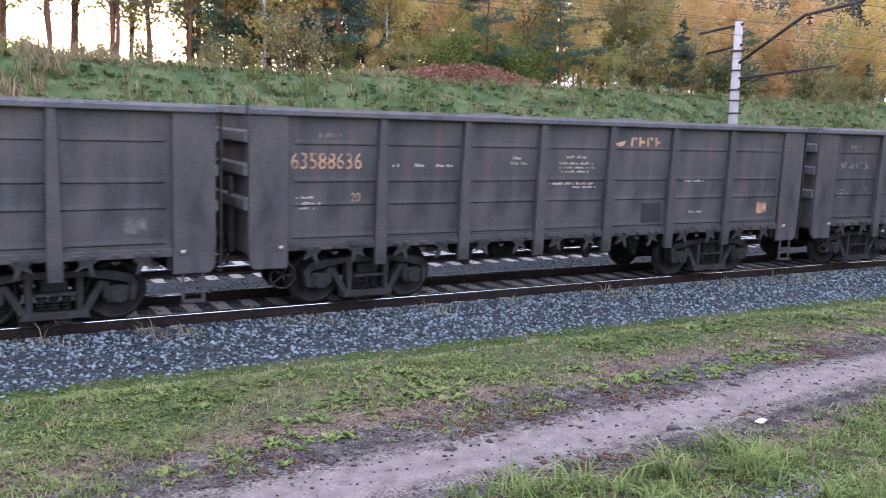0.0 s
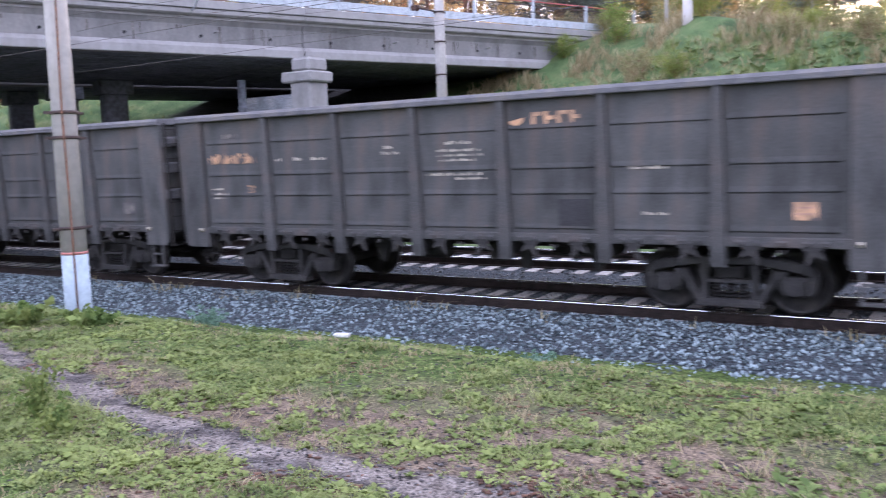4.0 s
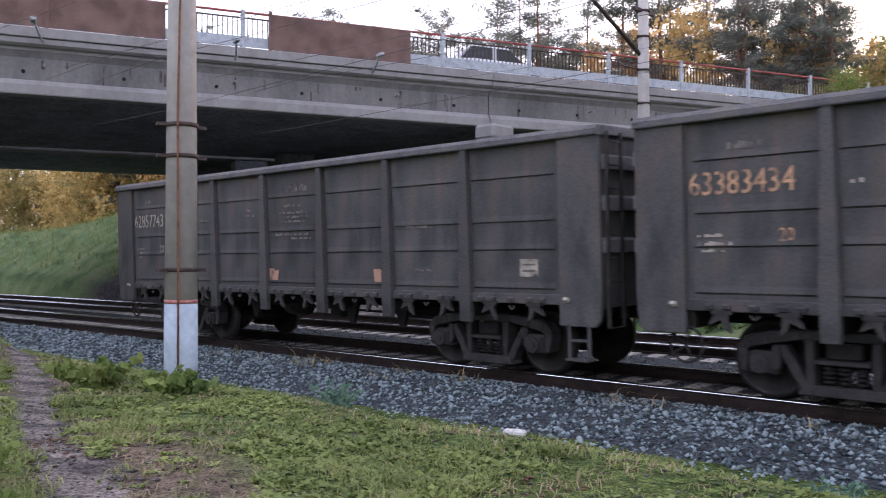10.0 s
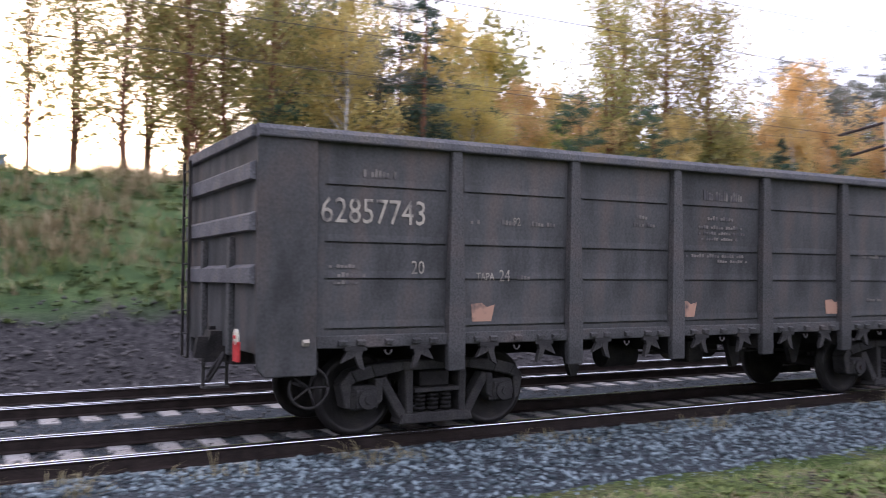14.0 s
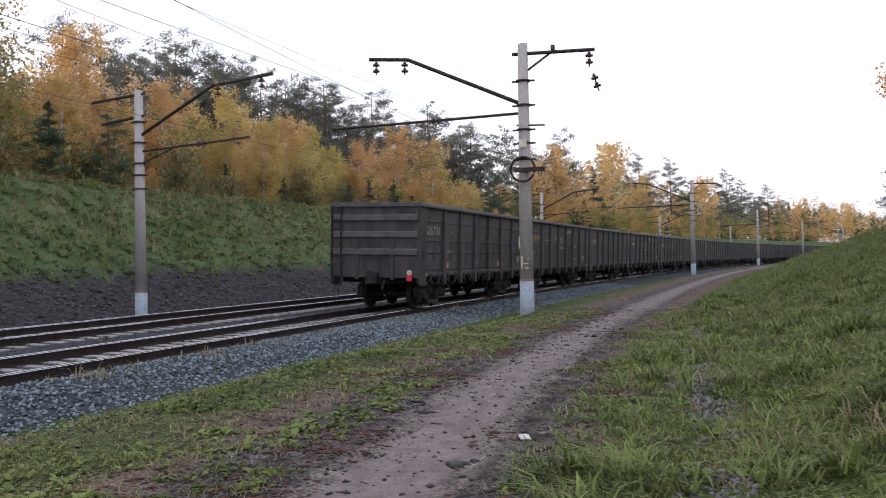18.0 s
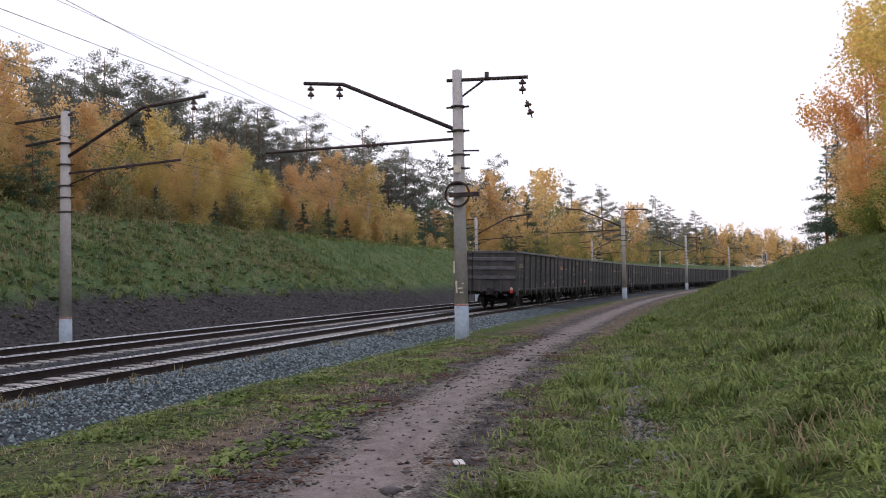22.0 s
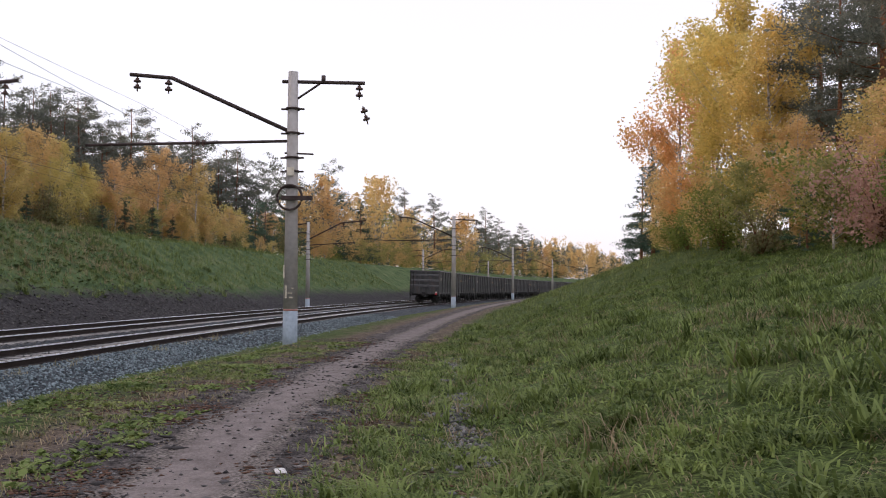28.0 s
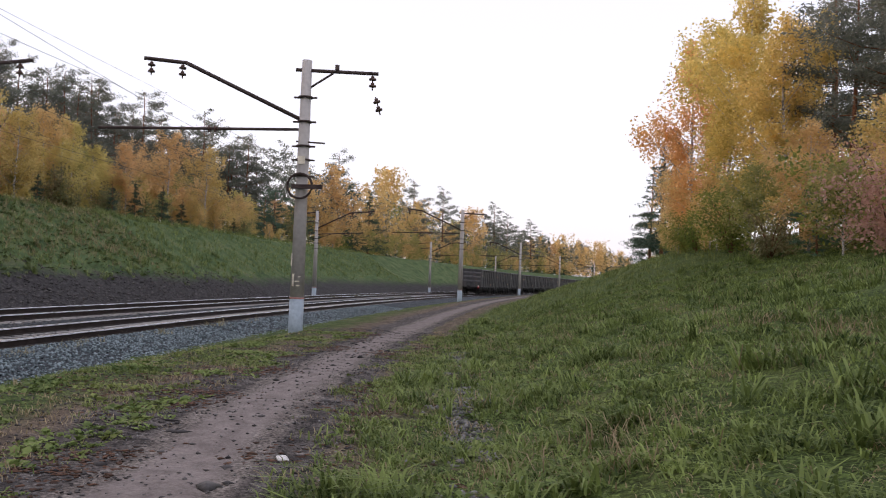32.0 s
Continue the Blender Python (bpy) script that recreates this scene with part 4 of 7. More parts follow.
            for u in (-0.40, 0.40):
                add_mesh("hatch_latch", hook, w, turn @ pose(mid + u, -0.03, SILL - 0.11) @ Matrix.Diagonal((-1 if u > 0 else 1, 1, 1, 1)))
            add_mesh("rope_eye", loop, w, turn @ pose(mid, 0, SILL))
        for e in (-1, 1):
            add_mesh("lashing_hook", lash, w, turn @ pose(e * (BODY / 2 - CORNER + 0.14), -0.075, SILL + 0.05), "small pale lashing hook")
        add_mesh("side_step", step, w, turn @ pose(BODY / 2 - 0.36, 0, 0), "two-rung hanging step")
    beam = bmesh.new()
    prism(beam, [(-0.075, -0.09), (-0.075, 0.07), (-0.0, 0.11), (0.0, -0.10)], -HALFW + 0.06, HALFW - 0.06)
    beam = mesh_of("end_beam", beam, LITDUST)
    ribm = bmesh.new()
    box(ribm, -0.07, -0.06, 0, 0.0, 0.06, 1.32, 0.01)
    ribm = mesh_of("end_rib", ribm, POSTP)
    endm = mesh_of("end_wall", end_wall_bm(), WAGON)
    bm = bmesh.new()
    box(bm, -0.09, -HALFW + 0.07, TOPZ - 0.14, 0.03, HALFW - 0.07, TOPZ - 0.005, 0.012)
    endtop = mesh_of("end_top_rail", bm, LITDUST)
    lad = bmesh.new()
    for y in (-0.17, 0.17):
        box(lad, -0.03, y - 0.025, 0.80, 0.0, y + 0.025, TOPZ - 0.10)
    for k in range(9):
        tube(lad, [(-0.015, -0.17, 0.80 + k * 0.305), (-0.015, 0.17, 0.80 + k * 0.305)], 0.011, 6)
    ladder = mesh_of("ladder", lad, RUNNING)
    coup = bmesh.new()
    box(coup, -0.62, -0.10, 0.94, 0.25, 0.10, 1.14, 0.03)
    prism(coup, [(-0.66, 0.86), (-0.40, 0.86), (-0.36, 1.22), (-0.58, 1.22)], -0.16, 0.13)
    prism(coup, [(-0.78, 0.92), (-0.62, 0.90), (-0.62, 1.16), (-0.74, 1.16)], -0.20, -0.10)
    box(coup, -0.10, -0.36, 0.82, 0.02, 0.36, 1.30, 0.02)
    prism(coup, [(-0.60, 0.84), (-0.36, 0.84), (-0.30, 1.26), (-0.52, 1.26)], 0.14, 0.26)
    coupler = mesh_of("coupler", coup, RUNNING)
    hw = bmesh.new()
    tube(hw, [(0.22 * math.cos(a), 0, 0.22 * math.sin(a)) for a in (2 * math.pi * k / 18 for k in range(19))], 0.018, 6)
    for k in range(5):
        a = 2 * math.pi * k / 5
        tube(hw, [(0, 0, 0), (0.22 * math.cos(a), 0, 0.22 * math.sin(a))], 0.014, 5)
    tube(hw, [(0, 0, 0), (0, 0.5, 0)], 0.02, 6)
    hand_wheel = mesh_of("brake_wheel", hw, RUNNING)
    add_mesh("brake_wheel", hand_wheel, w, pose(-BODY / 2 + 0.62, -HALFW + 0.10, 0.66), "spoked steel handbrake wheel")
    hose = bmesh.new()
    tube(hose, [(-0.05 - 0.22 * math.sin(t * 0.52), -0.34 - 0.05 * t / 6, 0.98 - 0.42 * math.sin(t * 0.52) * (0.6 + 0.4 * t / 6)) for t in range(7)], 0.022, 7)
    hosem = mesh_of("brake_hose", hose, RUNNING)
    for e in (-1, 1):
        m = pose(e * (BODY / 2 - 0.04), 0, 0, 0, 0, 0 if e < 0 else 180)
        wall = add_mesh("end_wall", endm, w, m)
        for z in (2.98, 2.44, 1.88):
            add_mesh("end_beam", beam, wall, pose(-0.03, 0, z))
        for y in (-0.62, 0.62):
            add_mesh("end_rib", ribm, wall, pose(-0.028, y, SILL - 0.12))
        add_mesh("end_top_rail", endtop, w, m)
        add_mesh("ladder", ladder, w, m @ pose(-0.12, HALFW - 0.22, 0))
        add_mesh("coupler", coupler, w, m @ pose(0.42, 0, 0))
        add_mesh("brake_hose", hosem, w, m)
    bm = bmesh.new()
    box(bm, -BODY / 2 + 0.1, -0.22, 0.82, BODY / 2 - 0.1, 0.22, SILL, 0.02)
    part("centre_sill", bm, RUNNING, w)
    bm = bmesh.new()
    box(bm, -BODY / 2 + 0.1, -HALFW + 0.12, SILL + 0.005, BODY / 2 - 0.1, HALFW - 0.12, SILL + 0.05)
    part("floor_plate", bm, RUNNING, w)
    for i in range(8):
        x = -BODY / 2 + CORNER + PANEL * i
        bm = bmesh.new()
        box(bm, x - 0.06, -HALFW + 0.12, SILL - 0.24, x + 0.06, HALFW - 0.12, SILL + 0.003)
        part("cross_bearer", bm, RUNNING, w)
    bm = bmesh.new()
    disc(bm, (-1.1, -0.55, 0.78), (1, 0, 0), 0.18, 0.55, 16)
    cyl = part("brake_cylinder", bm, RUNNING, w)
    bm = bmesh.new()
    tube(bm, [(-0.8, -0.55, 0.78), (2.6, -0.5, 0.72)], 0.025, 6)
    part("brake_rod", bm, RUNNING, w)
    bm = bmesh.new()
    disc(bm, (1.3, 0.5, 0.78), (1, 0, 0), 0.24, 0.9, 16)
    part("air_tank", bm, RUNNING, w)
    bm = bmesh.new()
    box(bm, 0.1, -0.75, 0.62, 0.42, -0.35, 0.95, 0.03)
    part("air_valve", bm, RUNNING, w)
    for x in (-2.1, 0.9, 2.2):
        bm = bmesh.new()
        prism(bm, [(x - 0.2, 1.0), (x + 0.2, 1.0), (x + 0.05, 0.55), (x - 0.05, 0.55)], -0.9, -0.82)
        part("hanger", bm, RUNNING, w)
    bm = bmesh.new()
    n = 40
    grid = [[bm.verts.new((-BODY / 2 + 0.12 + (BODY - 0.24) * i / n, -HALFW + 0.1 + (2 * HALFW - 0.2) * j / 8, TOPZ - 0.34 + (0.42 + 0.1 * bump(i * 0.45, j * 0.4, 1.0, 5)) * math.sin(math.pi * j / 8) ** 0.7 * min(1, i / 3, (n - i) / 3) * (0.75 + 0.35 * bump(i * 0.2, 0, 1, 2)))) for j in range(9)] for i in range(n + 1)]
    for a, c in zip(grid, grid[1:]):
        for j in range(8):
            bm.faces.new((a[j], c[j], c[j + 1], a[j + 1]))
    part("coal_load", bm, COAL, w, "heaped black coal")
    # bogies
    wm = mesh_of("wheelset", wheelset_bm(), RUNNING, TREAD)
    fm = mesh_of("side_frame", side_frame_bm(), CASTING)
    bm = bmesh.new()
    box(bm, -0.20, -1.10, 0.55, 0.20, 1.10, 0.74, 0.02)
    disc(bm, (0, 0, 0.79), (0, 0, 1), 0.22, 0.1, 16)
    bolster = mesh_of("bolster", bm, RUNNING)
    bm = bmesh.new()
    box(bm, -0.17, -0.12, 0.32, 0.17, 0.12, 0.60, 0.03)
    box(bm, -0.14, -0.16, 0.34, 0.14, -0.11, 0.58, 0.02)
    disc(bm, (0, -0.17, 0.46), (0, 1, 0), 0.115, 0.06, 18)
    disc(bm, (0, -0.205, 0.46), (0, 1, 0), 0.05, 0.03, 8)
    axlebox = mesh_of("axle_box", bm, CASTING)
    bm = bmesh.new()
    box(bm, -0.03, -0.85, 0.40, 0.05, 0.85, 0.48)
    brake = mesh_of("brake_beam", bm, RUNNING)
    springs = mesh_of("spring", spring_bm(0, 0), RUNNING)
    for x in (-4.325, 4.325):
        bm = bmesh.new()
        box(bm, -0.20, -1.10, 0.55, 0.20, 1.10, 0.74, 0.02)
        disc(bm, (0, 0, 0.79), (0, 0, 1), 0.22, 0.1, 16)
        bogie = part("bogie", bm, RUNNING, w, "two-axle cast steel bogie")
        bogie.matrix_basis = pose(x, 0, 0)
        for s in (-1, 1):
            add_mesh("side_frame", fm, bogie, pose(0, s * 1.02, 0, 0, 0, 0 if s < 0 else 180))
            for u in (-0.18, 0, 0.18):
                add_mesh("spring", springs, bogie, pose(u, s * 1.03, 0))
            for u in (-0.925, 0.925):
                add_mesh("axle_box", axlebox, bogie, pose(u, s * 1.02, 0, 0, 0, 0 if s < 0 else 180))
        for u in (-0.925, 0.925):
            add_mesh("wheelset", wm, bogie, pose(u, 0, 0.478))
    return w


def text_on(w, name, body, x, z, size, material, xscale=0.8, side=-1):
    cu = bpy.data.curves.new(name, "FONT")
    cu.body, cu.size, cu.extrude, cu.resolution_u = body, size, 0.0015, 2
    cu.materials.append(material)
    ob = new(name, cu)
    ob.parent = w
    ob.matrix_basis = Matrix.Translation((x, -HALFW + 0.054, z)) @ pose(0, 0, 0, 90, 0, 0) @ Matrix.Diagonal((xscale, 1, 1, 1))
    return ob


def bars(w, name, rows, material):
    """Unreadable stencilling: short bars of x, z, length, height."""
    bm = bmesh.new()
    for x, z, ln, h in rows:
        k = max(1, round(ln / 0.048))
        for i in range(k):
            a = x + ln * i / k
            if (i * 7 + k * 3) % 6 == 4:
                continue
            lift = h * ((i * 5 + k) % 4) * 0.11
            box(bm, a, -HALFW + 0.060, z, a + ln / k * 0.74, -HALFW + 0.054, z + h * 0.85 - lift)
    return tagged(part(name, bm, material, w), kind="stuff")


def bay(i):
    return -BODY / 2 + CORNER + PANEL * i


def lettering(w, number, ink, logo, style):
    """Stencilled marks on the side that faces the path."""
    if number:
        text_on(w, "number_lettering", number, bay(0) + 0.04, SILL + 1.36, 0.40, ink, 0.82)
    else:
        bars(w, "number_lettering", [(bay(0) + 0.12, SILL + 1.38, 1.3, 0.24)], ink)
    text_on(w, "axle_load_lettering", "20", bay(0) + 1.15, SILL + 0.80, 0.22, ink)
    bars(w, "owner_lettering", [(bay(0) + 0.55, SILL + 1.88, 0.42, 0.11)], FADED)
    bars(w, "data_lettering", [(bay(0) + 0.15, SILL + 0.86, 0.32, 0.05), (bay(0) + 0.15, SILL + 0.76, 0.45, 0.06), (bay(0) + 0.2, SILL + 0.68, 0.3, 0.05), (bay(1) + 0.22, SILL + 1.40, 0.14, 0.07), (bay(1) + 0.66, SILL + 1.40, 0.2, 0.08), (bay(1) + 1.1, SILL + 1.40, 0.36, 0.07), (bay(2) + 1.0, SILL + 1.45, 0.38, 0.07), (bay(2) + 1.05, SILL + 1.55, 0.2, 0.07)], CREAM if style == 1 else FADED)
    bars(w, "notice_lettering", [(bay(3) + 0.62, SILL + 1.58, 0.5, 0.07), (bay(3) + 0.45, SILL + 1.46, 0.85, 0.06), (bay(3) + 0.45, SILL + 1.38, 0.9, 0.05), (bay(3) + 0.5, SILL + 1.30, 0.7, 0.05), (bay(3) + 0.22, SILL + 1.06, 1.1, 0.06), (bay(3) + 0.8, SILL + 0.99, 0.6, 0.05), (bay(5) + 0.4, SILL + 1.10, 0.6, 0.06), (bay(5) + 0.6, SILL + 0.42, 0.4, 0.06)], CREAM if style == 1 else FADED)
    bm = bmesh.new()
    x0, z0 = bay(6) + 1.0, SILL + 0.36
    box(bm, x0, -HALFW + 0.058, z0, x0 + 0.32, -HALFW + 0.054, z0 + 0.25)
    card = part("placard", bm, (FADED, ORANGE, CREAM)[style], w, "small painted rectangle")
    bm = bmesh.new()
    box(bm, x0 + 0.04, -HALFW + 0.054, z0 + 0.07, x0 + 0.28, -HALFW + 0.050, z0 + 0.10)
    box(bm, x0 + 0.04, -HALFW + 0.054, z0 + 0.16, x0 + 0.28, -HALFW + 0.050, z0 + 0.185)
    part("print", bm, (FADED, PEACH, FADED)[style], card, "rubbed lines of print")
    if style == 1:
        bm = bmesh.new()
        box(bm, bay(4) + 0.95, -HALFW + 0.058, SILL + 0.24, bay(4) + 1.48, -HALFW + 0.054, SILL + 0.66)
        part("paint_patch", bm, PATCH, w, "square of darker fresh paint")
    if logo:
        bm = bmesh.new()
        x0, z0 = bay(4) + 0.25, SILL + 1.84
        prism(bm, [(x0 + 0.13 * math.cos(a * 0.5), z0 + 0.09 + 0.10 * math.sin(a * 0.5)) for a in range(7, 13)] + [(x0 + 0.16, z0 + 0.12)], -HALFW + 0.058, -HALFW + 0.054)
        for k in range(4):
            x = x0 + 0.28 + k * 0.22
            box(bm, x, -HALFW + 0.058, z0, x + 0.06, -HALFW + 0.054, z0 + 0.19)
            box(bm, x + 0.06, -HALFW + 0.058, z0 + (0.13 if k % 2 == 0 else 0.06), x + 0.16, -HALFW + 0.054, z0 + (0.19 if k % 2 == 0 else 0.12))
        part("logo", bm, ORANGE, w, "orange painted mark")
    if style == 2:
        text_on(w, "code_lettering", "24", bay(1) + 0.62, SILL + 0.72, 0.2, CREAM)
        text_on(w, "code_lettering", "TAPA", bay(1) + 0.30, SILL + 0.73, 0.13, CREAM)
        bars(w, "code_lettering", [(bay(1) + 0.88, SILL + 0.74, 0.2, 0.07)], FADED)
        text_on(w, "volume_lettering", "92", bay(1) + 0.82, SILL + 1.40, 0.14, CREAM)
        bars(w, "owner_name_lettering", [(bay(3) + 0.55, SILL + 1.86, 0.75, 0.17)], FADED)
        for i, x in enumerate((bay(1) + 0.25, bay(3) + 0.1, bay(4) + 1.35)):
            bm = bmesh.new()
            prism(bm, [(x, SILL + 0.24), (x + 0.26, SILL + 0.24), (x + 0.31, SILL + 0.44), (x + 0.2, SILL + 0.41), (x + 0.13, SILL + 0.46), (x - 0.02, SILL + 0.45)], -HALFW + 0.058, -HALFW + 0.054)
            part("torn_label", bm, PEACH, w, "torn paper label")


def build_train():
    first = build_wagon()
    wagons = [first] + [copy_thing(first, pose(0, 0, 0)) for _ in range(N_WAGONS - 1)]
    marks = {0: ("62857743", CREAM, False, 2), 1: ("63383434", ORANGE, True, 1), 2: ("63197859", CREAM, False, 0), 3: ("", ORANGE, True, 1), 4: ("64090202", CREAM, True, 1), 5: ("60817248", FADED, False, 0), 6: ("63588636", ORANGE, True, 1), 7: ("", FADED, False, 0)}
    for i, w in enumerate(wagons):
        number, ink, logo, style = marks.get(i, ("", FADED, i % 2 == 0, 0))
        if i < 16:
            lettering(w, number, ink, logo, style)
        if i in (0, 1, 2):
            for c in list(w.children):
                if c.name.startswith("coal_load"):
                    bpy.data.objects.remove(c)
    # tail marker of the last wagon
    bm = bmesh.new()
    disc(bm, (-BODY / 2 - 0.13, -1.27, 1.22), (1, 0, 0), 0.085, 0.02, 24)
    disc(bm, (-BODY / 2 - 0.145, -1.27, 1.22), (1, 0, 0), 0.02, 0.02, 12, 1)
    box(bm, -BODY / 2 - 0.14, -1.36, 0.96, -BODY / 2 - 0.11, -1.18, 1.17, 0, 1)
    part("tail_marker", bm, [LAMPW, RED], wagons[0], "white disc over a red plate")
    return wagons


wagons = build_train()


# ---- road bridge ----
SKEW = math.atan(0.382)                # the deck crosses the tracks at an angle
BW = 21.4
SLIT = -12.3                           # open joint between the two decks


def bridge_pose(u, v, z, turn=0.0):
    """A place on the bridge: u metres from its near face, v metres along it from the near track's axis."""
    return pose(-27.09, 0, 0, 0, 0, -math.degrees(SKEW)) @ pose(u, v, z, 0, 0, turn)


def build_bridge():
    b = empty("road_bridge", bridge_pose(0, 0, 0), "weathered concrete road bridge over the tracks with pale railings", "bridge")
    spans = [(-33.0, -11.6), (-11.6, 11.75), (11.75, 33.0)]
    for y0, y1 in spans:
        for i in range(19):
            bm = bmesh.new()
            x = -1.05 - i * 1.075 - (0.95 if i > 10 else 0.0)
            prism(bm, [(x - 0.51, 6.22), (x + 0.51, 6.22), (x + 0.52, 6.27), (x + 0.52, 7.40), (x - 0.52, 7.40), (x - 0.52, 6.27)], y0 + 0.03, y1 - 0.03)
            # shade is in the dark colour; girder by the slit left paler, as lit
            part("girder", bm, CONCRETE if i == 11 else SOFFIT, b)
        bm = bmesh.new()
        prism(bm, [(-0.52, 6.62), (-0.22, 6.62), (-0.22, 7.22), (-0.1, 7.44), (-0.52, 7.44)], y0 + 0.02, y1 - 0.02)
        web = part("edge_girder", bm, WEBC, b, "stained concrete beam darkened for its recess")
        bm = bmesh.new()
        prism(bm, [(-0.52, 6.2), (-0.12, 6.2), (-0.10, 6.23), (-0.10, 6.47), (-0.12, 6.50), (-0.22, 6.618), (-0.52, 6.618)], y0 + 0.02, y1 - 0.02)
        part("girder_flange", bm, CONCRETE, web, "pale bottom flange")
        for k in range(9):              # drain holes, their inner dark painted as black discs, with short spouts
            yy = y0 + (y1 - y0) * (k + 0.5) / 9
            bm = bmesh.new()
            disc(bm, (-0.215, yy, 6.84), (1, 0, 0), 0.055, 0.03, 12)
            if k % 2:
                tube(bm, [(-0.2, yy + 0.5, 6.98), (0.05, yy + 0.52, 7.0)], 0.03, 8, 1)
            part("drain_spout", bm, [DEEPBLACK, CONCRETE], web, "dark drain hole")
        bm = bmesh.new()
        box(bm, SLIT + 0.02, y0, 7.40, -0.1, y1, 7.72)
        part("deck", bm, CONCRETE, b)
        bm = bmesh.new()
        box(bm, -BW, y0, 7.40, SLIT - 0.93, y1, 7.72)
        part("deck", bm, CONCRETE, b)
        rng = random.Random(int(y0 * 10))
        for k in range(26):             # dark runs of damp below the joints
            yy, w, dz = rng.uniform(y0 + 0.3, y1 - 0.6), rng.choice((0.02, 0.03, 0.05, 0.08)), rng.uniform(0.1, 0.7)
            bm = bmesh.new()
            prism(bm, [(-0.217, 7.18), (-0.212, 7.18), (-0.212, 7.18 - dz), (-0.217, 7.18 - dz)], yy, yy + w)
            part("damp_streak", bm, STAIN, b)
        bm = bmesh.new()
        prism(bm, [(-0.6, 7.44), (0.02, 7.50), (0.10, 7.56), (0.10, 7.70), (0.02, 7.72), (-0.6, 7.72)], y0 + 0.01, y1 - 0.01)
        part("cornice", bm, CONCRETE, b)
        bm = bmesh.new()
        box(bm, -1.3, y0, 7.72, 0.16, y1, 8.0, 0.02)
        part("footway", bm, CONCRETE, b)
        bm = bmesh.new()
        box(bm, -BW + 0.1, y0, 7.40, -BW + 0.5, y1, 8.2, 0.02)
        part("far_parapet", bm, CONCRETE, b)
    bm = bmesh.new()
    box(bm, SLIT + 0.02, -75, 7.72, -1.3, 75, 8.05)
    part("road_surface", bm, ASPHALT, b)
    bm = bmesh.new()
    box(bm, -BW + 0.5, -75, 7.72, SLIT - 0.93, 75, 8.05)
    part("road_surface", bm, ASPHALT, b)
    # piers stand parallel to the tracks, so their heads run askew under the deck
    for y in (-11.0, 10.9):
        v0 = y / math.cos(SKEW)
        for k in range(6):
            u = -0.75 - 3.3 * k
            v = v0 + (u + 0.75) * math.tan(SKEW) - 0.1
            if k < 3 and y > 0:
                continue
            bm = bmesh.new()
            box(bm, u - 0.42, v - 0.5, -1.5, u + 0.42, v + 0.5, 5.62, 0.05)
            # columns and heads farther in get the colour darkened for shade
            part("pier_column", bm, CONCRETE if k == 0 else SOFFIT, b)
            bm = bmesh.new()
            box(bm, u - 0.62, v - 0.72, 5.60, u + 0.62, v + 0.72, 6.22, 0.04)
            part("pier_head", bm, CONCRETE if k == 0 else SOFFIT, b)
    # the painted pier stands along the tracks: a wall with a rounded end, a column and its head
    back = bridge_pose(0, 0, 0).inverted()

    def along(name, bm, material, label=""):
        for q in bm.verts:
            q.co = back @ q.co
        return part(name, bm, material, b, label)

    plan = [(-22.7, 10.5), (-22.7, 11.3)] + [(-25.8 - 0.42 * math.sin(a), 10.9 + 0.4 * math.cos(a)) for a in (math.pi * k / 10 for k in range(11))]
    bm = bmesh.new()
    lower, upper = [bm.verts.new((x, y, -1.5)) for x, y in plan], [bm.verts.new((x, y, 4.9)) for x, y in plan]
    bm.faces.new(lower)
    bm.faces.new(upper[::-1])
    for i in range(len(plan)):
        j = (i + 1) % len(plan)
        bm.faces.new((lower[j], lower[i], upper[i], upper[j]))
    along("pier_wall", bm, GRAFW, "whitewashed wall with black painted letters")
    bm = bmesh.new()
    box(bm, -23.25, 10.42, -1.5, -22.3, 11.45, 5.45, 0.06)
    along("pier_column", bm, CONCRETE)
    bm = bmesh.new()
    box(bm, -23.6, 10.3, 5.30, -22.15, 11.6, 5.70, 0.06)
    box(bm, -23.2, 10.4, 5.68, -22.3, 11.5, 6.20, 0.10)
    along("pier_head", bm, CONCRETE)
    bm = bmesh.new()
    tube(bm, [(-25.75, 10.45, 3.9), (-25.75, 10.45, 5.6)], 0.16, 10)
    tube(bm, [(-25.75, 10.45, 4.5), (-25.75, 10.45, 4.62)], 0.21, 10)
    along("drain_pipe", bm, SOFFIT)
    letters = ((((-25.94, 2.25), (-25.74, 2.25), (-25.74, 3.95), (-25.94, 3.95)), ((-25.74, 3.02), (-25.74, 3.22), (-25.42, 3.95), (-25.30, 3.75)), ((-25.74, 3.02), (-25.56, 3.10), (-25.36, 2.2), (-25.56, 2.2))),
               (((-25.26, 2.45), (-25.02, 2.45), (-25.02, 3.85), (-25.26, 3.85)), ((-24.52, 2.36), (-24.28, 2.36), (-24.28, 3.93), (-24.52, 3.93)), ((-25.02, 2.36), (-24.52, 2.36), (-24.52, 2.72), (-25.02, 2.72)), ((-25.02, 3.62), (-24.52, 3.62), (-24.52, 3.93), (-25.02, 3.93))),
               (((-23.86, 2.66), (-23.60, 2.66), (-23.60, 3.90), (-23.86, 3.75)), ((-24.06, 3.30), (-23.86, 3.42), (-23.86, 3.72), (-24.06, 3.50)), ((-24.22, 2.12), (-23.27, 2.05), (-23.27, 2.62), (-24.22, 2.70))))
    for shapes in letters:
        bm = bmesh.new()
        for sh in shapes:
            prism(bm, sh, 10.478, 10.496)
        along("painted_letter", bm, GRAFK, "black painted letter")
    # railing on the near edge
    posts = [-29.3 + 3.27 * i for i in range(19)]
    for y in posts:
        bm = bmesh.new()
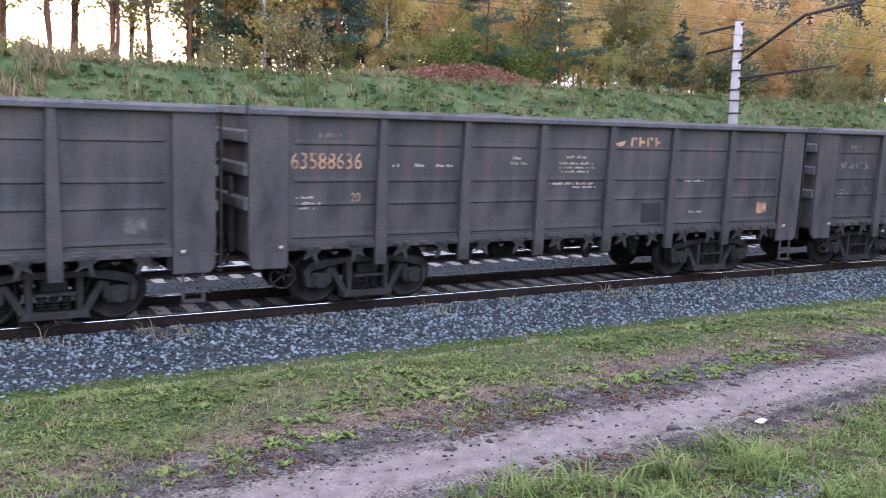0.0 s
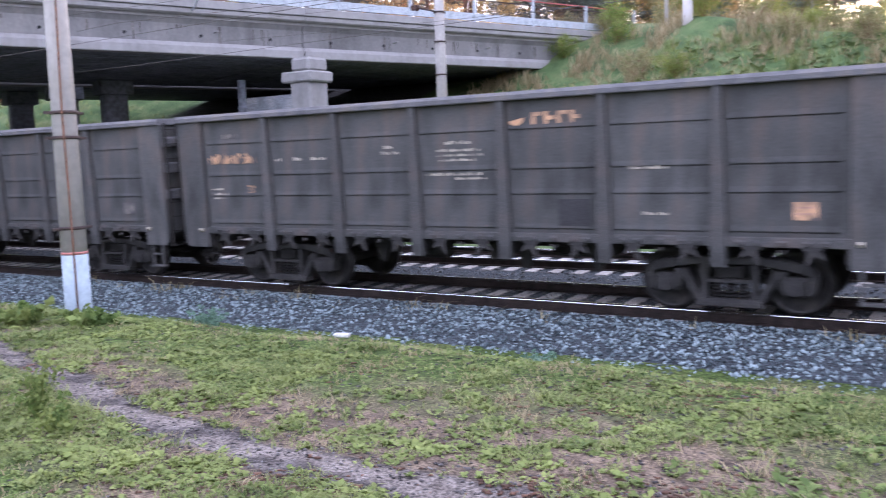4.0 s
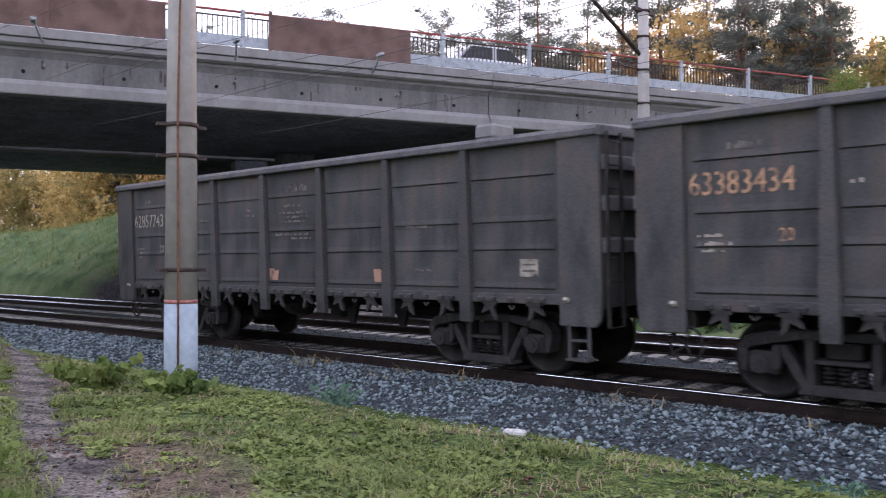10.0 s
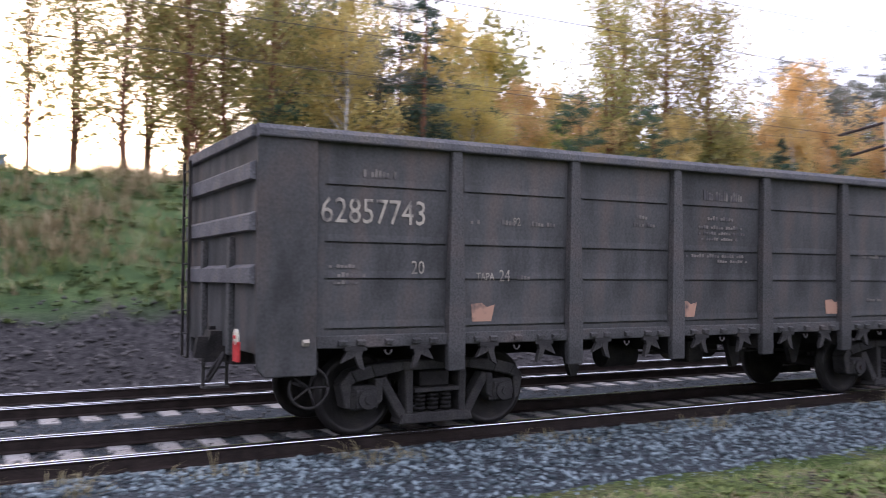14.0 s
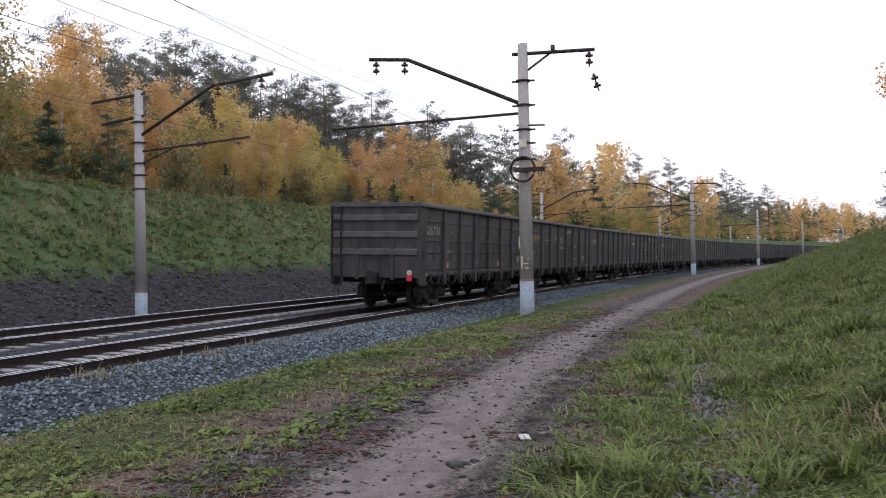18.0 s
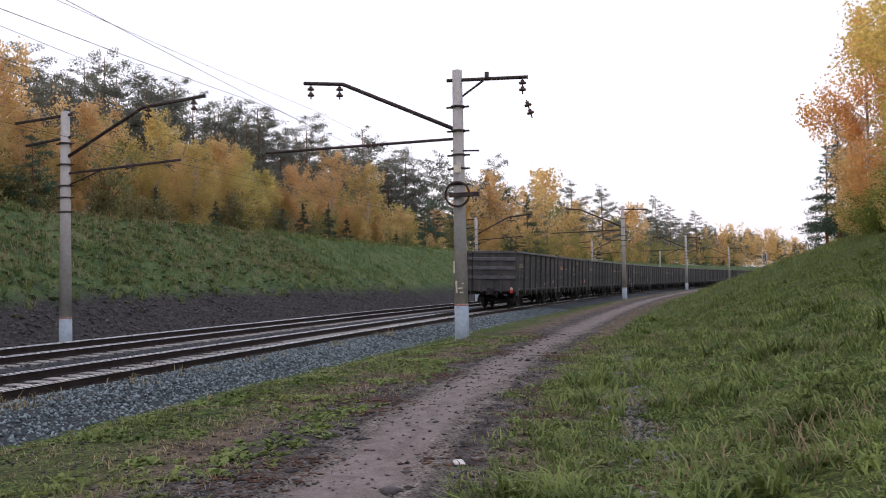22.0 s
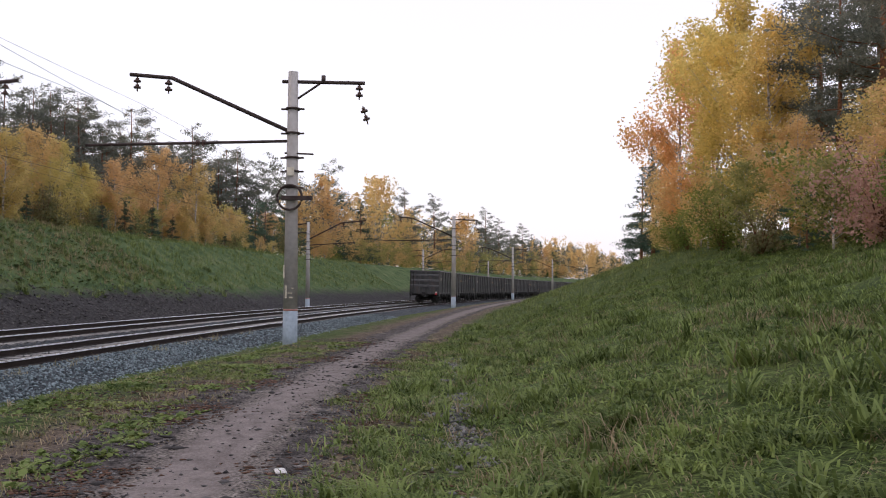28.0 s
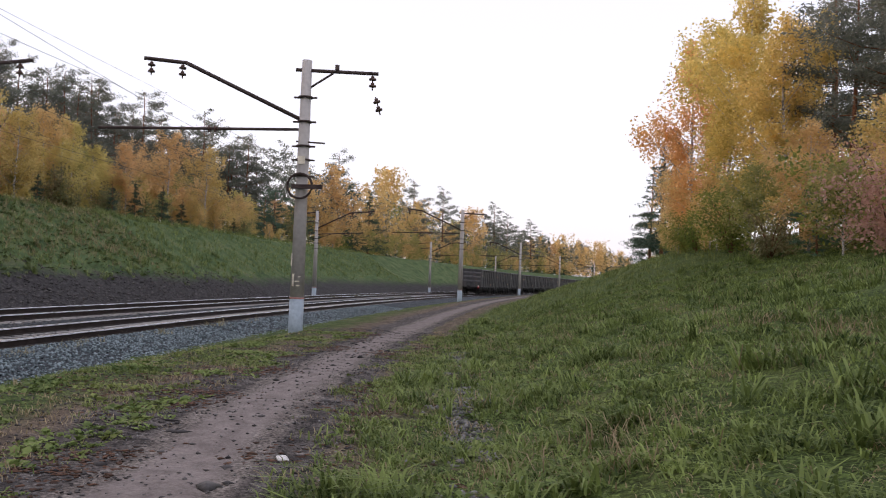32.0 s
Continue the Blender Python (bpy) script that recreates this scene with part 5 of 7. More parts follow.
        box(bm, -0.06, y - 0.06, 7.98, 0.06, y + 0.06, 9.16, 0.01)
        part("railing_post", bm, RAILBLUE, b)
    for a, c in zip(posts, posts[1:]):
        bm = bmesh.new()
        box(bm, -0.03, a + 0.06, 8.06, 0.03, c - 0.06, 8.36)
        part("kick_plate", bm, RAILBLUE, b)
        bm = bmesh.new()
        box(bm, -0.04, a + 0.06, 9.06, 0.04, c - 0.06, 9.115, 0.01)
        part("handrail", bm, RAILRED, b, "red painted handrail")
        bm = bmesh.new()
        for i in range(1, 22):
            yy = a + (c - a) * i / 22
            box(bm, -0.014, yy - 0.014, 8.34, 0.014, yy + 0.014, 8.92)
        box(bm, -0.02, a + 0.06, 8.90, 0.02, c - 0.06, 8.94)
        tagged(part("baluster_grille", bm, ARM, b), kind="stuff")
    for a, c in ((-29.0, -18.0), (-14.5, 1.2), (4.2, 8.8)):
        n = max(1, round((c - a) / 3.1))
        for k in range(n):
            bm = bmesh.new()
            y0, y1 = a + (c - a) * k / n, a + (c - a) * (k + 1) / n
            box(bm, 0.07, y0 + 0.03, 8.02, 0.10, y1 - 0.03, 9.08)
            box(bm, 0.10, y0 - 0.05, 7.98, 0.17, y0 + 0.05, 9.16)
            part("screen_panel", bm, BRICKRED, b, "brown sheet screen")
    for y in (-2.0, 3.2, 7.5):
        bm = bmesh.new()
        tube(bm, [(-0.1, y, 7.62), (0.55, y - 0.1, 7.66), (1.35, y - 0.25, 7.86)], 0.035, 6)
        box(bm, 1.2, y - 0.33, 7.82, 1.62, y - 0.19, 7.92, 0.02)
        part("lamp_bracket", bm, RAILBLUE, b)
    return b


build_bridge()


def build_car(i):
    c = empty("passenger_car", bridge_pose(-3.0, -52 - 5 * i, 8.06), "white passenger car driving over the bridge", "car", "cars on the bridge")
    bm = bmesh.new()
    lower = [(-2.1, 0.28), (2.1, 0.28), (2.15, 0.55), (2.0, 0.78), (1.0, 0.92), (-1.3, 0.95), (-2.05, 0.9), (-2.15, 0.55)]
    prism(bm, lower, -0.84, 0.84)
    bmesh.ops.bevel(bm, geom=bm.edges[:], offset=0.06, segments=2, affect="EDGES")
    body = part("body", bm, CARW, c)
    bm = bmesh.new()
    prism(bm, [(-1.75, 0.92), (1.05, 0.9), (0.35, 1.42), (-1.2, 1.46)], -0.70, 0.70)
    bmesh.ops.bevel(bm, geom=bm.edges[:], offset=0.05, segments=2, affect="EDGES")
    part("cabin_glass", bm, CARG, c, "dark windows")
    bm = bmesh.new()
    prism(bm, [(-1.22, 1.44), (0.36, 1.41), (0.28, 1.49), (-1.15, 1.52)], -0.68, 0.68)
    part("roof", bm, CARW, c)
    for s in (-1, 1):
        bm = bmesh.new()
        prism(bm, [(-0.35, 0.92), (-0.25, 0.92), (-0.28, 1.46), (-0.36, 1.46)], s * 0.715 - 0.01, s * 0.715 + 0.01)
        part("door_pillar", bm, CARW, c)
        for x in (-1.3, 1.3):
            bm = bmesh.new()
            disc(bm, (x, s * 0.76, 0.31), (0, 1, 0), 0.31, 0.2, 20)
            disc(bm, (x, s * 0.87, 0.31), (0, 1, 0), 0.19, 0.02, 14, 1)
            part("wheel", bm, [TYRE, RAILBLUE], c)
    for o in c.children:                # the car points along the bridge
        o.matrix_basis = pose(0, 0, 0, 0, 0, 90)
    return c


cars = [build_car(0), build_car(1)]


# ---- catenary poles and wires ----
def pole_thing(x, y, z, h, blue=True, clamps=(0.57, 0.63, 0.68, 0.77, 0.86), name="catenary_pole", foot=0.95):
    p = empty(name, pose(x, y, z), "round concrete overhead-line pole with pale blue painted foot", "utility pole", "overhead-line poles")
    bm = bmesh.new()
    tube(bm, [(0, 0, foot), (0, 0, h)], [0.195, 0.135], 20)
    part("shaft", bm, POLEC, p)
    bm = bmesh.new()
    tube(bm, [(0, 0, -0.6), (0, 0, foot)], [0.205, 0.197], 20)
    part("painted_foot", bm, POLEBLUE if blue else POLEC, p, "pale blue paint")
    if blue:
        bm = bmesh.new()
        tube(bm, [(0, 0, foot + 0.004), (0, 0, foot + 0.045)], [0.199, 0.198], 20)
        part("red_band", bm, FADEDRED, p, "thin band of faded red paint")
    for zz in clamps:
        bm = bmesh.new()
        tube(bm, [(0, 0, h * zz), (0, 0, h * zz + 0.05)], 0.20, 16)
        box(bm, -0.04, -0.32, h * zz, 0.04, 0.32, h * zz + 0.04)
        part("clamp", bm, ARM, p)
    return p


def insulator(bm, a, c, mi=1):
    a, c = Vector(a), Vector(c)
    for t in (0.28, 0.72):              # two bells, each a wide skirt under a cap
        disc(bm, a.lerp(c, t), c - a, 0.10, 0.045, 12, mi)
        disc(bm, a.lerp(c, t - 0.13), c - a, 0.05, 0.06, 10, mi)
    tube(bm, [a, c], 0.018, 6, mi)


def near_arms(p, h):
    """Long bracket over both tracks, plus a feeder arm on the path side."""
    bm = bmesh.new()
    tube(bm, [(0, 0, h * 0.775), (-0.1, 3.4, h * 0.98), (-0.12, 4.6, h * 0.995)], 0.055, 8)
    insulator(bm, (-0.1, 3.5, h * 0.975), (-0.1, 3.5, h * 0.975 - 0.4))
    insulator(bm, (-0.1, 4.4, h * 0.985), (-0.1, 4.4, h * 0.985 - 0.4))
    part("bracket", bm, [ARM, GLASSY], p)
    bm = bmesh.new()
    tube(bm, [(0, 0, h * 0.745), (0, 5.9, h * 0.735)], 0.04, 8)
    insulator(bm, (0, 2.4, h * 0.74), (0, 2.8, h * 0.74))
    part("registration_arm", bm, [ARM, GLASSY], p)
    bm = bmesh.new()
    tube(bm, [(0, 0.3, h * 0.965), (0, -2.0, h * 0.955)], 0.05, 8)
    tube(bm, [(0, 0, h * 0.89), (0, -0.75, h * 0.955)], 0.03, 6)
    tube(bm, [(0, -0.85, h * 0.955), (0, -0.85, h * 0.985)], 0.06, 8)
    insulator(bm, (0, -1.85, h * 0.95), (0, -1.85, h * 0.95 - 0.42))
    insulator(bm, (0, -1.95, h * 0.95 - 0.6), (0, -2.1, h * 0.95 - 1.1))
    part("feeder_arm", bm, [ARM, GLASSY], p)


def far_arms(p, h):
    bm = bmesh.new()
    tube(bm, [(0, 0, h * 0.80), (-0.2, -3.0, h * 0.985), (-0.25, -5.2, h * 1.01)], 0.055, 8)
    insulator(bm, (-0.2, -3.2, h * 0.985), (-0.2, -3.2, h * 0.985 - 0.4))
    insulator(bm, (-0.2, -4.8, h * 1.0), (-0.2, -4.8, h * 1.0 - 0.4))
    part("bracket", bm, [ARM, GLASSY], p)
    bm = bmesh.new()
    tube(bm, [(0, 0, h * 0.735), (0, -4.2, h * 0.765)], 0.04, 8)
    tube(bm, [(0, 0, h * 0.68), (0, -1.3, h * 0.74)], 0.025, 6)
    insulator(bm, (0, -2.2, h * 0.75), (0, -2.6, h * 0.752))
    part("registration_arm", bm, [ARM, GLASSY], p)
    bm = bmesh.new()
    tube(bm, [(0, -0.2, h * 0.985), (0, 1.9, h * 0.965)], 0.05, 8)
    tube(bm, [(0, -0.2, h * 0.89), (0, 1.5, h * 0.865)], 0.05, 8)
    part("back_arm", bm, ARM, p)


NEAR_X = [24.43, 73.1, 128.0, 180.0, 232.0]
FAR_X = [24.76, 76.0, 128.0, 180.0]
poles = []
for x in NEAR_X:
    q = tk(x, -5.63)
    h = 7.55
    p = pole_thing(q.x, q.y, gz(q.x, q.y), h)
    near_arms(p, h)
    p.rotation_euler[2] = math.atan(slope(x))
    poles.append(p)
for x in FAR_X:
    q = tk(x, 7.55)
    h = 7.65
    p = pole_thing(q.x, q.y, gz(q.x, q.y), h)
    far_arms(p, h)
    p.rotation_euler[2] = math.atan(slope(x))
    poles.append(p)
def pole_extras(p, h):
    """Coil of cable, number plate and paint marks on the pole beside the path."""
    bm = bmesh.new()
    ring = [(0.0, 0.34 * math.cos(a), h * 0.535 + 0.34 * math.sin(a)) for a in (2 * math.pi * k / 24 for k in range(25))]
    tube(bm, [(-0.24, y, z) for _, y, z in ring], 0.034, 6)
    part("cable_coil", bm, ARM, p, "coil of black cable")
    bm = bmesh.new()
    box(bm, -0.30, -0.62, h * 0.525, -0.16, 0.22, h * 0.54)
    part("coil_bracket", bm, ARM, p)
    bm = bmesh.new()
    box(bm, -0.20, -0.10, h * 0.615, -0.165, 0.10, h * 0.645)
    part("number_plate", bm, LAMPW, p)
    bm = bmesh.new()
    for k, (z, w) in enumerate(((1.30, 0.09), (1.42, 0.12), (1.55, 0.05), (1.30, 0.05), (1.85, 0.03))):
        y = (-0.10, -0.08, -0.12, 0.06, 0.13)[k]
        box(bm, -0.20, y, z, -0.17, y + w, z + (0.03 if k < 3 else 0.34))
    part("paint_mark", bm, LAMPW, p, "white paint marks")
    bm = bmesh.new()
    tube(bm, [(-0.05, -0.6, h * 0.695), (-0.05, 0.2, h * 0.70)], 0.025, 6)
    part("small_arm", bm, ARM, p)


pole_extras(poles[0], 7.55)
z0 = gz(-13.0, -5.86)
np_pole = pole_thing(-13.0, -5.86, z0, 9.2, True, ((1.5 - z0) / 9.2, (2.88 - z0) / 9.2, (3.26 - z0) / 9.2, 0.53))
bm = bmesh.new()
tube(bm, [(0.17, -0.13, 0.0), (0.20, -0.15, 1.4), (0.16, -0.14, 3.2), (0.19, -0.12, 5.0), (0.15, -0.12, 9.0)], 0.014, 6)
part("earth_wire", bm, BARKP, np_pole, "rust-red earthing wire")
bm = bmesh.new()
tube(bm, [(0, 0, 6.6), (1.2, 3.6, 8.6)], 0.05, 8)
tube(bm, [(0, 0, 7.9), (0.1, 3.4, 8.0)], 0.04, 8)
part("bracket", bm, ARM, np_pole)
p2 = pole_thing(-17.2, 11.3, gz(-17.2, 11.3), 10.9, True, (0.31, 0.45, 0.55, 0.64, 0.73, 0.80, 0.90), foot=2.4)
bm = bmesh.new()
tube(bm, [(0, 0, 7.35), (-0.8, -2.2, 9.35), (-0.9, -4.0, 9.6)], 0.06, 8)
part("bracket", bm, ARM, p2)
bm = bmesh.new()
tube(bm, [(0, 0, 7.0), (-0.2, -1.0, 7.05)], 0.03, 6)
insulator(bm, (-0.2, -0.9, 7.05), (-0.25, -1.3, 7.02))
box(bm, -0.05, -0.5, 8.7, 0.05, 0.6, 8.8)
box(bm, -0.05, -0.5, 9.5, 0.05, 0.6, 9.6)
part("registration_arm", bm, [ARM, GLASSY], p2)
p3 = pole_thing(-12.0, 21.55, gz(-12.0, 21.55), 6.0, False, (0.2, 0.6), name="concrete_pole")
p4 = empty("thin_pole", pose(-13.7, 24.0, gz(-13.7, 24.0)), "thin pale lamp pole beyond the bank", "utility pole")
bm = bmesh.new()
tube(bm, [(0, 0, -0.5), (0, 0, 4.5)], [0.09, 0.07], 10)
part("shaft", bm, POLEC, p4)
pl = pole_thing(-72.3, 9.0, gz(-72.3, 9.0), 8.5, False)


def wire(name, pts, r=0.012, sag=0.0, label="thin dark wire strung over the tracks"):
    """A wire through points, sagging between them."""
    out = []
    for a, c in zip(pts, pts[1:]):
        a, c = Vector(a), Vector(c)
        for k in range(12):
            t = k / 12
            out.append(a.lerp(c, t) - Vector((0, 0, sag * 4 * t * (1 - t))))
    out.append(Vector(pts[-1]))
    bm = bmesh.new()
    tube(bm, out, r, 5)
    ob = part(name, bm, WIRE)
    return tagged(ob, label, "overhead wire", "overhead wires")


for off in (0.0, FAR):
    xs = [-72, -24, 24.6, 74, 128, 182, 236]
    wire("contact_wire", [tk(x, off + (0.25 if i % 2 else -0.25), 5.55) for i, x in enumerate(xs)], 0.007)
    wire("carrier_wire", [tk(x, off, 6.85) for x in xs], 0.007, 0.55)
for off, z, sg in ((-1.2, 6.75, 0.4), (8.8, 7.4, 0.5), (8.5, 6.7, 0.5)):
    wire("feeder_wire", [tk(x, off, z) for x in (-72, -24, 24.6, 74, 128, 182, 236)], 0.0045, sg)
for y in (-5.0, -1.5, 2.5):
    wire("bridge_cable", [tuple(bridge_pose(0.6, y, 6.9 + 0.02 * y).translation), tk(24.6, y * 0.5 + 2, 6.6)], 0.006, 0.3)


# ---- things on the banks ----
def build_billboard():
    q = empty("billboard", pose(-0.75, 30.0, gz(-0.75, 30.0)), "small blue and white advertising board on posts", "billboard")
    base = gz(-0.75, 30.0)
    bm = bmesh.new()
    box(bm, -1.15, -0.04, 6.7 - base, 1.15, 0.04, 7.75 - base, 0.01)
    part("board", bm, SIGNB, q)
    for x in (-0.9, 0.9):
        bm = bmesh.new()
        box(bm, x - 0.05, 0.04, -0.5, x + 0.05, 0.12, 7.6 - base)
        part("post", bm, ARM, q)
    bm = bmesh.new()
    for k, (x, z, w) in enumerate(((-0.85, 7.25, 0.5), (-0.2, 7.3, 0.7), (-0.8, 6.95, 0.35), (0.1, 6.92, 0.75))):
        box(bm, x, -0.052, z - base, x + w, -0.042, z + 0.16 - base)
    part("print", bm, LAMPW, q, "white bars of print")


build_billboard()


def build_marker():
    q = empty("marker_post", pose(-1.33, 11.75, gz(-1.33, 11.75)), "short white railway marker post on a white stone ring", "marker post")
    bm = bmesh.new()
    prism(bm, [(-0.12, -0.3), (0.12, -0.3), (0.12, 1.18), (0.09, 1.24), (-0.09, 1.24), (-0.12, 1.18)], -0.11, 0.11)
    part("post", bm, WHITEW, q)
    bm = bmesh.new()
    tube(bm, [(0, 0, -0.2), (0, 0, 0.06)], [0.36, 0.30], 18)
    part("base_ring", bm, WHITEW, q)
    bm = bmesh.new()
    for x, z, w, h in ((-0.085, 0.84, 0.06, 0.14), (0.015, 0.84, 0.07, 0.14)):
        box(bm, x, -0.116, z, x + w, -0.106, z + h)
    part("marking", bm, DEEPBLACK, q, "black painted bars")


WHITEW = mat("whitewash", (0.72, 0.72, 0.71), 0.9, 0, 5, 0.2, 40, 0.2, 0.004, (0.6, 0.59, 0.57))
build_marker()


def build_heap():
    rng = random.Random(9)
    h = empty("brush_heap", pose(21.4, yc(21.4) + 20.2, gz(21.4, yc(21.4) + 20.2)), "long heap of rust-brown cut brushwood on the bank", "brush heap")
    bm = bmesh.new()
    for k in range(420):
        x = rng.uniform(-3.6, 3.6)
        top = 0.85 * (1 - (x / 3.9) ** 2) + 0.1
        y, z = rng.uniform(-1.2, 1.2), rng.uniform(0, 1) * top
        a, l = rng.uniform(0, 3.14), rng.uniform(0.3, 0.8)
        d = Vector((math.cos(a) * l, math.sin(a) * l * 0.6, rng.uniform(-0.15, 0.2)))
        tube(bm, [Vector((x, y, z)) - d / 2, Vector((x, y, z)) + d / 2], 0.02, 4, caps=False)
    part("brushwood", bm, HEAP, h)
    bm = bmesh.new()
    for k in range(9):
        x = -3.2 + k * 0.8
        leaf_cloud(bm, (x, 0, 0.35 * (1 - (x / 4.2) ** 2) + 0.1), (0.7, 1.0, 0.5 * (1 - (x / 4.4) ** 2) + 0.12), 240, 0.09, rng)
    part("dry_foliage", bm, LITTER2, h)


LITTER2 = leaf_mat("rust_leaves", (0.32, 0.15, 0.11), (0.46, 0.25, 0.19), 0.02)
# ---- trees ----
def leaf_cloud(bm, centre, radii, count, size, rnd, flat=0.5, mi=0, thin=1.0):
    cx, cy, cz = centre
    for _ in range(count):
        while True:
            u = Vector((rnd.uniform(-1, 1), rnd.uniform(-1, 1), rnd.uniform(-1, 1)))
            if 0.1 < u.length < 1:
                break
        u *= u.length ** -0.4
        c = Vector((cx + u.x * radii[0], cy + u.y * radii[1], cz + u.z * radii[2]))
        n = Vector((rnd.gauss(0, 1), rnd.gauss(0, 1), rnd.gauss(0.3, flat))).normalized()
        a = n.orthogonal().normalized()
        a = (a * math.cos(t := rnd.uniform(0, 6.3)) + n.cross(a) * math.sin(t)) * size * rnd.uniform(0.6, 1.3)
        d = n.cross(a) * rnd.uniform(0.45, 0.8) * thin
        vs = [bm.verts.new(c + q) for q in (-a, d, a, -d)]
        bm.faces.new(vs).material_index = mi


def array_mesh(name, co, fa, material):
    me = bpy.data.meshes.new(name)
    me.vertices.add(len(co))
    me.vertices.foreach_set("co", np.ascontiguousarray(co, dtype=np.float32).ravel())
    me.loops.add(fa.size)
    me.loops.foreach_set("vertex_index", np.ascontiguousarray(fa, dtype=np.int32).ravel())
    me.polygons.add(len(fa))
    me.polygons.foreach_set("loop_start", np.arange(0, fa.size, fa.shape[1], dtype=np.int32))
    me.update(calc_edges=True)
    me.materials.append(material)
    return me


def foliage(tufts, count, leaf, material, seed, thin=1.0, lift=0.3):
    """Leaves gathered in tufts; a tuft is (x, y, z, spread, spread up, weight)."""
    rng = np.random.default_rng(seed)
    t = np.array(tufts)
    pick = rng.choice(len(t), count, p=t[:, 5] / t[:, 5].sum())
    off = rng.normal(0, 0.55, (count, 3))
    off /= np.maximum(1.0, np.linalg.norm(off, axis=1) / 1.25)[:, None]
    c = t[pick, :3] + off * t[pick][:, [3, 3, 4]]
    n = rng.normal(0, 1, (count, 3))
    n[:, 2] += lift
    n /= np.linalg.norm(n, axis=1)[:, None]
    a = np.cross(n, rng.normal(0, 1, (count, 3)))
    a /= np.linalg.norm(a, axis=1)[:, None]
    b = np.cross(n, a) * (rng.uniform(0.45, 0.8, count) * thin)[:, None]
    k = (leaf * rng.uniform(0.55, 1.35, count))[:, None]
    co = np.stack([c - a * k, c + b * k, c + a * k, c - b * k], 1).reshape(-1, 3)
    return array_mesh("crown", co, np.arange(4 * count).reshape(-1, 4), material)


def stem(bm, h, r, rnd, lean):
    pts, x, y = [], 0.0, 0.0
    for i in range(9):
        pts.append(Vector((x, y, h * i / 8 - (0.4 if i == 0 else 0))))
        x += rnd.uniform(-lean, lean) * h / 8
        y += rnd.uniform(-lean, lean) * h / 8
    tube(bm, pts, [r * (1 - 0.9 * i / 8) + 0.008 for i in range(9)], 7)
    return pts


def at(pts, t):
    i = min(7, int(t * 8))
    return pts[i].lerp(pts[i + 1], t * 8 - i)


def birch(seed, h, width, count, leaf, material, low=0.06, stems=1, airy=1.0):
    """Slender tree with rising branches, drooping twigs and a pointed top."""
    rnd = random.Random(seed)
    tb, tufts = bmesh.new(), []
    for s in range(stems):
        hh = h * (1 - 0.16 * s)
        pts = stem(tb, hh, hh * 0.0075 + 0.02, rnd, 0.05 + 0.05 * s)
        n = 34
        for k in range(n):
            t = low + (0.97 - low) * (k + rnd.random()) / n
            prof = min(1.0, 0.35 + 2.2 * (t - low)) * (1.02 - t) ** 0.8 * 1.35
            ln = hh * 0.19 * width * prof * rnd.uniform(0.55, 1.35) + 0.12
            a = rnd.uniform(0, 6.283)
            up = 0.75 + 1.0 * t
            p = at(pts, t)
            e = p + Vector((math.cos(a) * ln, math.sin(a) * ln, ln * up * rnd.uniform(0.6, 1.1)))
            tube(tb, [p, p.lerp(e, 0.5) + Vector((0, 0, 0.05 * ln)), e], [0.01 * hh * 0.3 * (1.15 - t) + 0.006, 0.01 * hh * 0.18 * (1.15 - t) + 0.005, 0.005], 4, caps=False)
            for q in range(max(3, int(5 + ln * 2))):
                if rnd.random() > airy:
                    continue
                u = rnd.uniform(0.3, 1.12)
                c = p.lerp(e, u)
                sp = (0.025 * h + 0.10 * ln) * rnd.uniform(0.5, 1.3)
                tufts.append((c.x + rnd.gauss(0, 0.5) * sp, c.y + rnd.gauss(0, 0.5) * sp, c.z - rnd.uniform(0, 0.9) * sp, sp, sp * 1.5, sp ** 1.6))
    return tb, foliage(tufts, count, leaf, material, seed)


def pine(seed, h, count, leaf, material, low=0.45, width=1.0, gaps=0.25):
    """Straight trunk, uneven whorls of level branches with flat plates of needles."""
    rnd = random.Random(seed)
    tb, tufts = bmesh.new(), []
    pts = stem(tb, h, h * 0.010 + 0.03, rnd, 0.025)
    n = 30
    for k in range(n):
        t = low + (0.98 - low) * (k + 0.8 * rnd.random()) / n
        f = (t - low) / (1 - low)
        ln = h * 0.155 * width * (0.75 + 0.6 * f) * (1.05 - f) ** 0.7 * 1.25 * rnd.choice((0.5, 0.8, 1.0, 1.25)) + 0.15
        a = rnd.uniform(0, 6.283)
        p = at(pts, t)
        e = p + Vector((math.cos(a) * ln, math.sin(a) * ln, ln * (0.1 + 0.5 * f) * rnd.uniform(0.3, 1.3)))
        tube(tb, [p, p.lerp(e, 0.5) - Vector((0, 0, 0.06 * ln)), e], [0.0035 * h * (1.2 - t), 0.0022 * h * (1.2 - t), 0.008], 4, caps=False)
        if rnd.random() < gaps * (1 - f):
            continue
        for q in range(int(4 + 3 * ln)):
            u = rnd.uniform(0.35, 1.08)
            c = p.lerp(e, u)
            sp = (0.016 * h + 0.13 * ln) * rnd.uniform(0.6, 1.3)
            tufts.append((c.x + rnd.gauss(0, 0.5) * sp, c.y + rnd.gauss(0, 0.5) * sp, c.z + rnd.uniform(0, 0.35) * sp, sp, sp * 0.5, sp ** 1.7))
    tufts.append((pts[-1].x, pts[-1].y, h * 0.99, 0.03 * h, 0.04 * h, 0.15))
    return tb, foliage(tufts, count, leaf, material, seed, 0.42, 0.8)


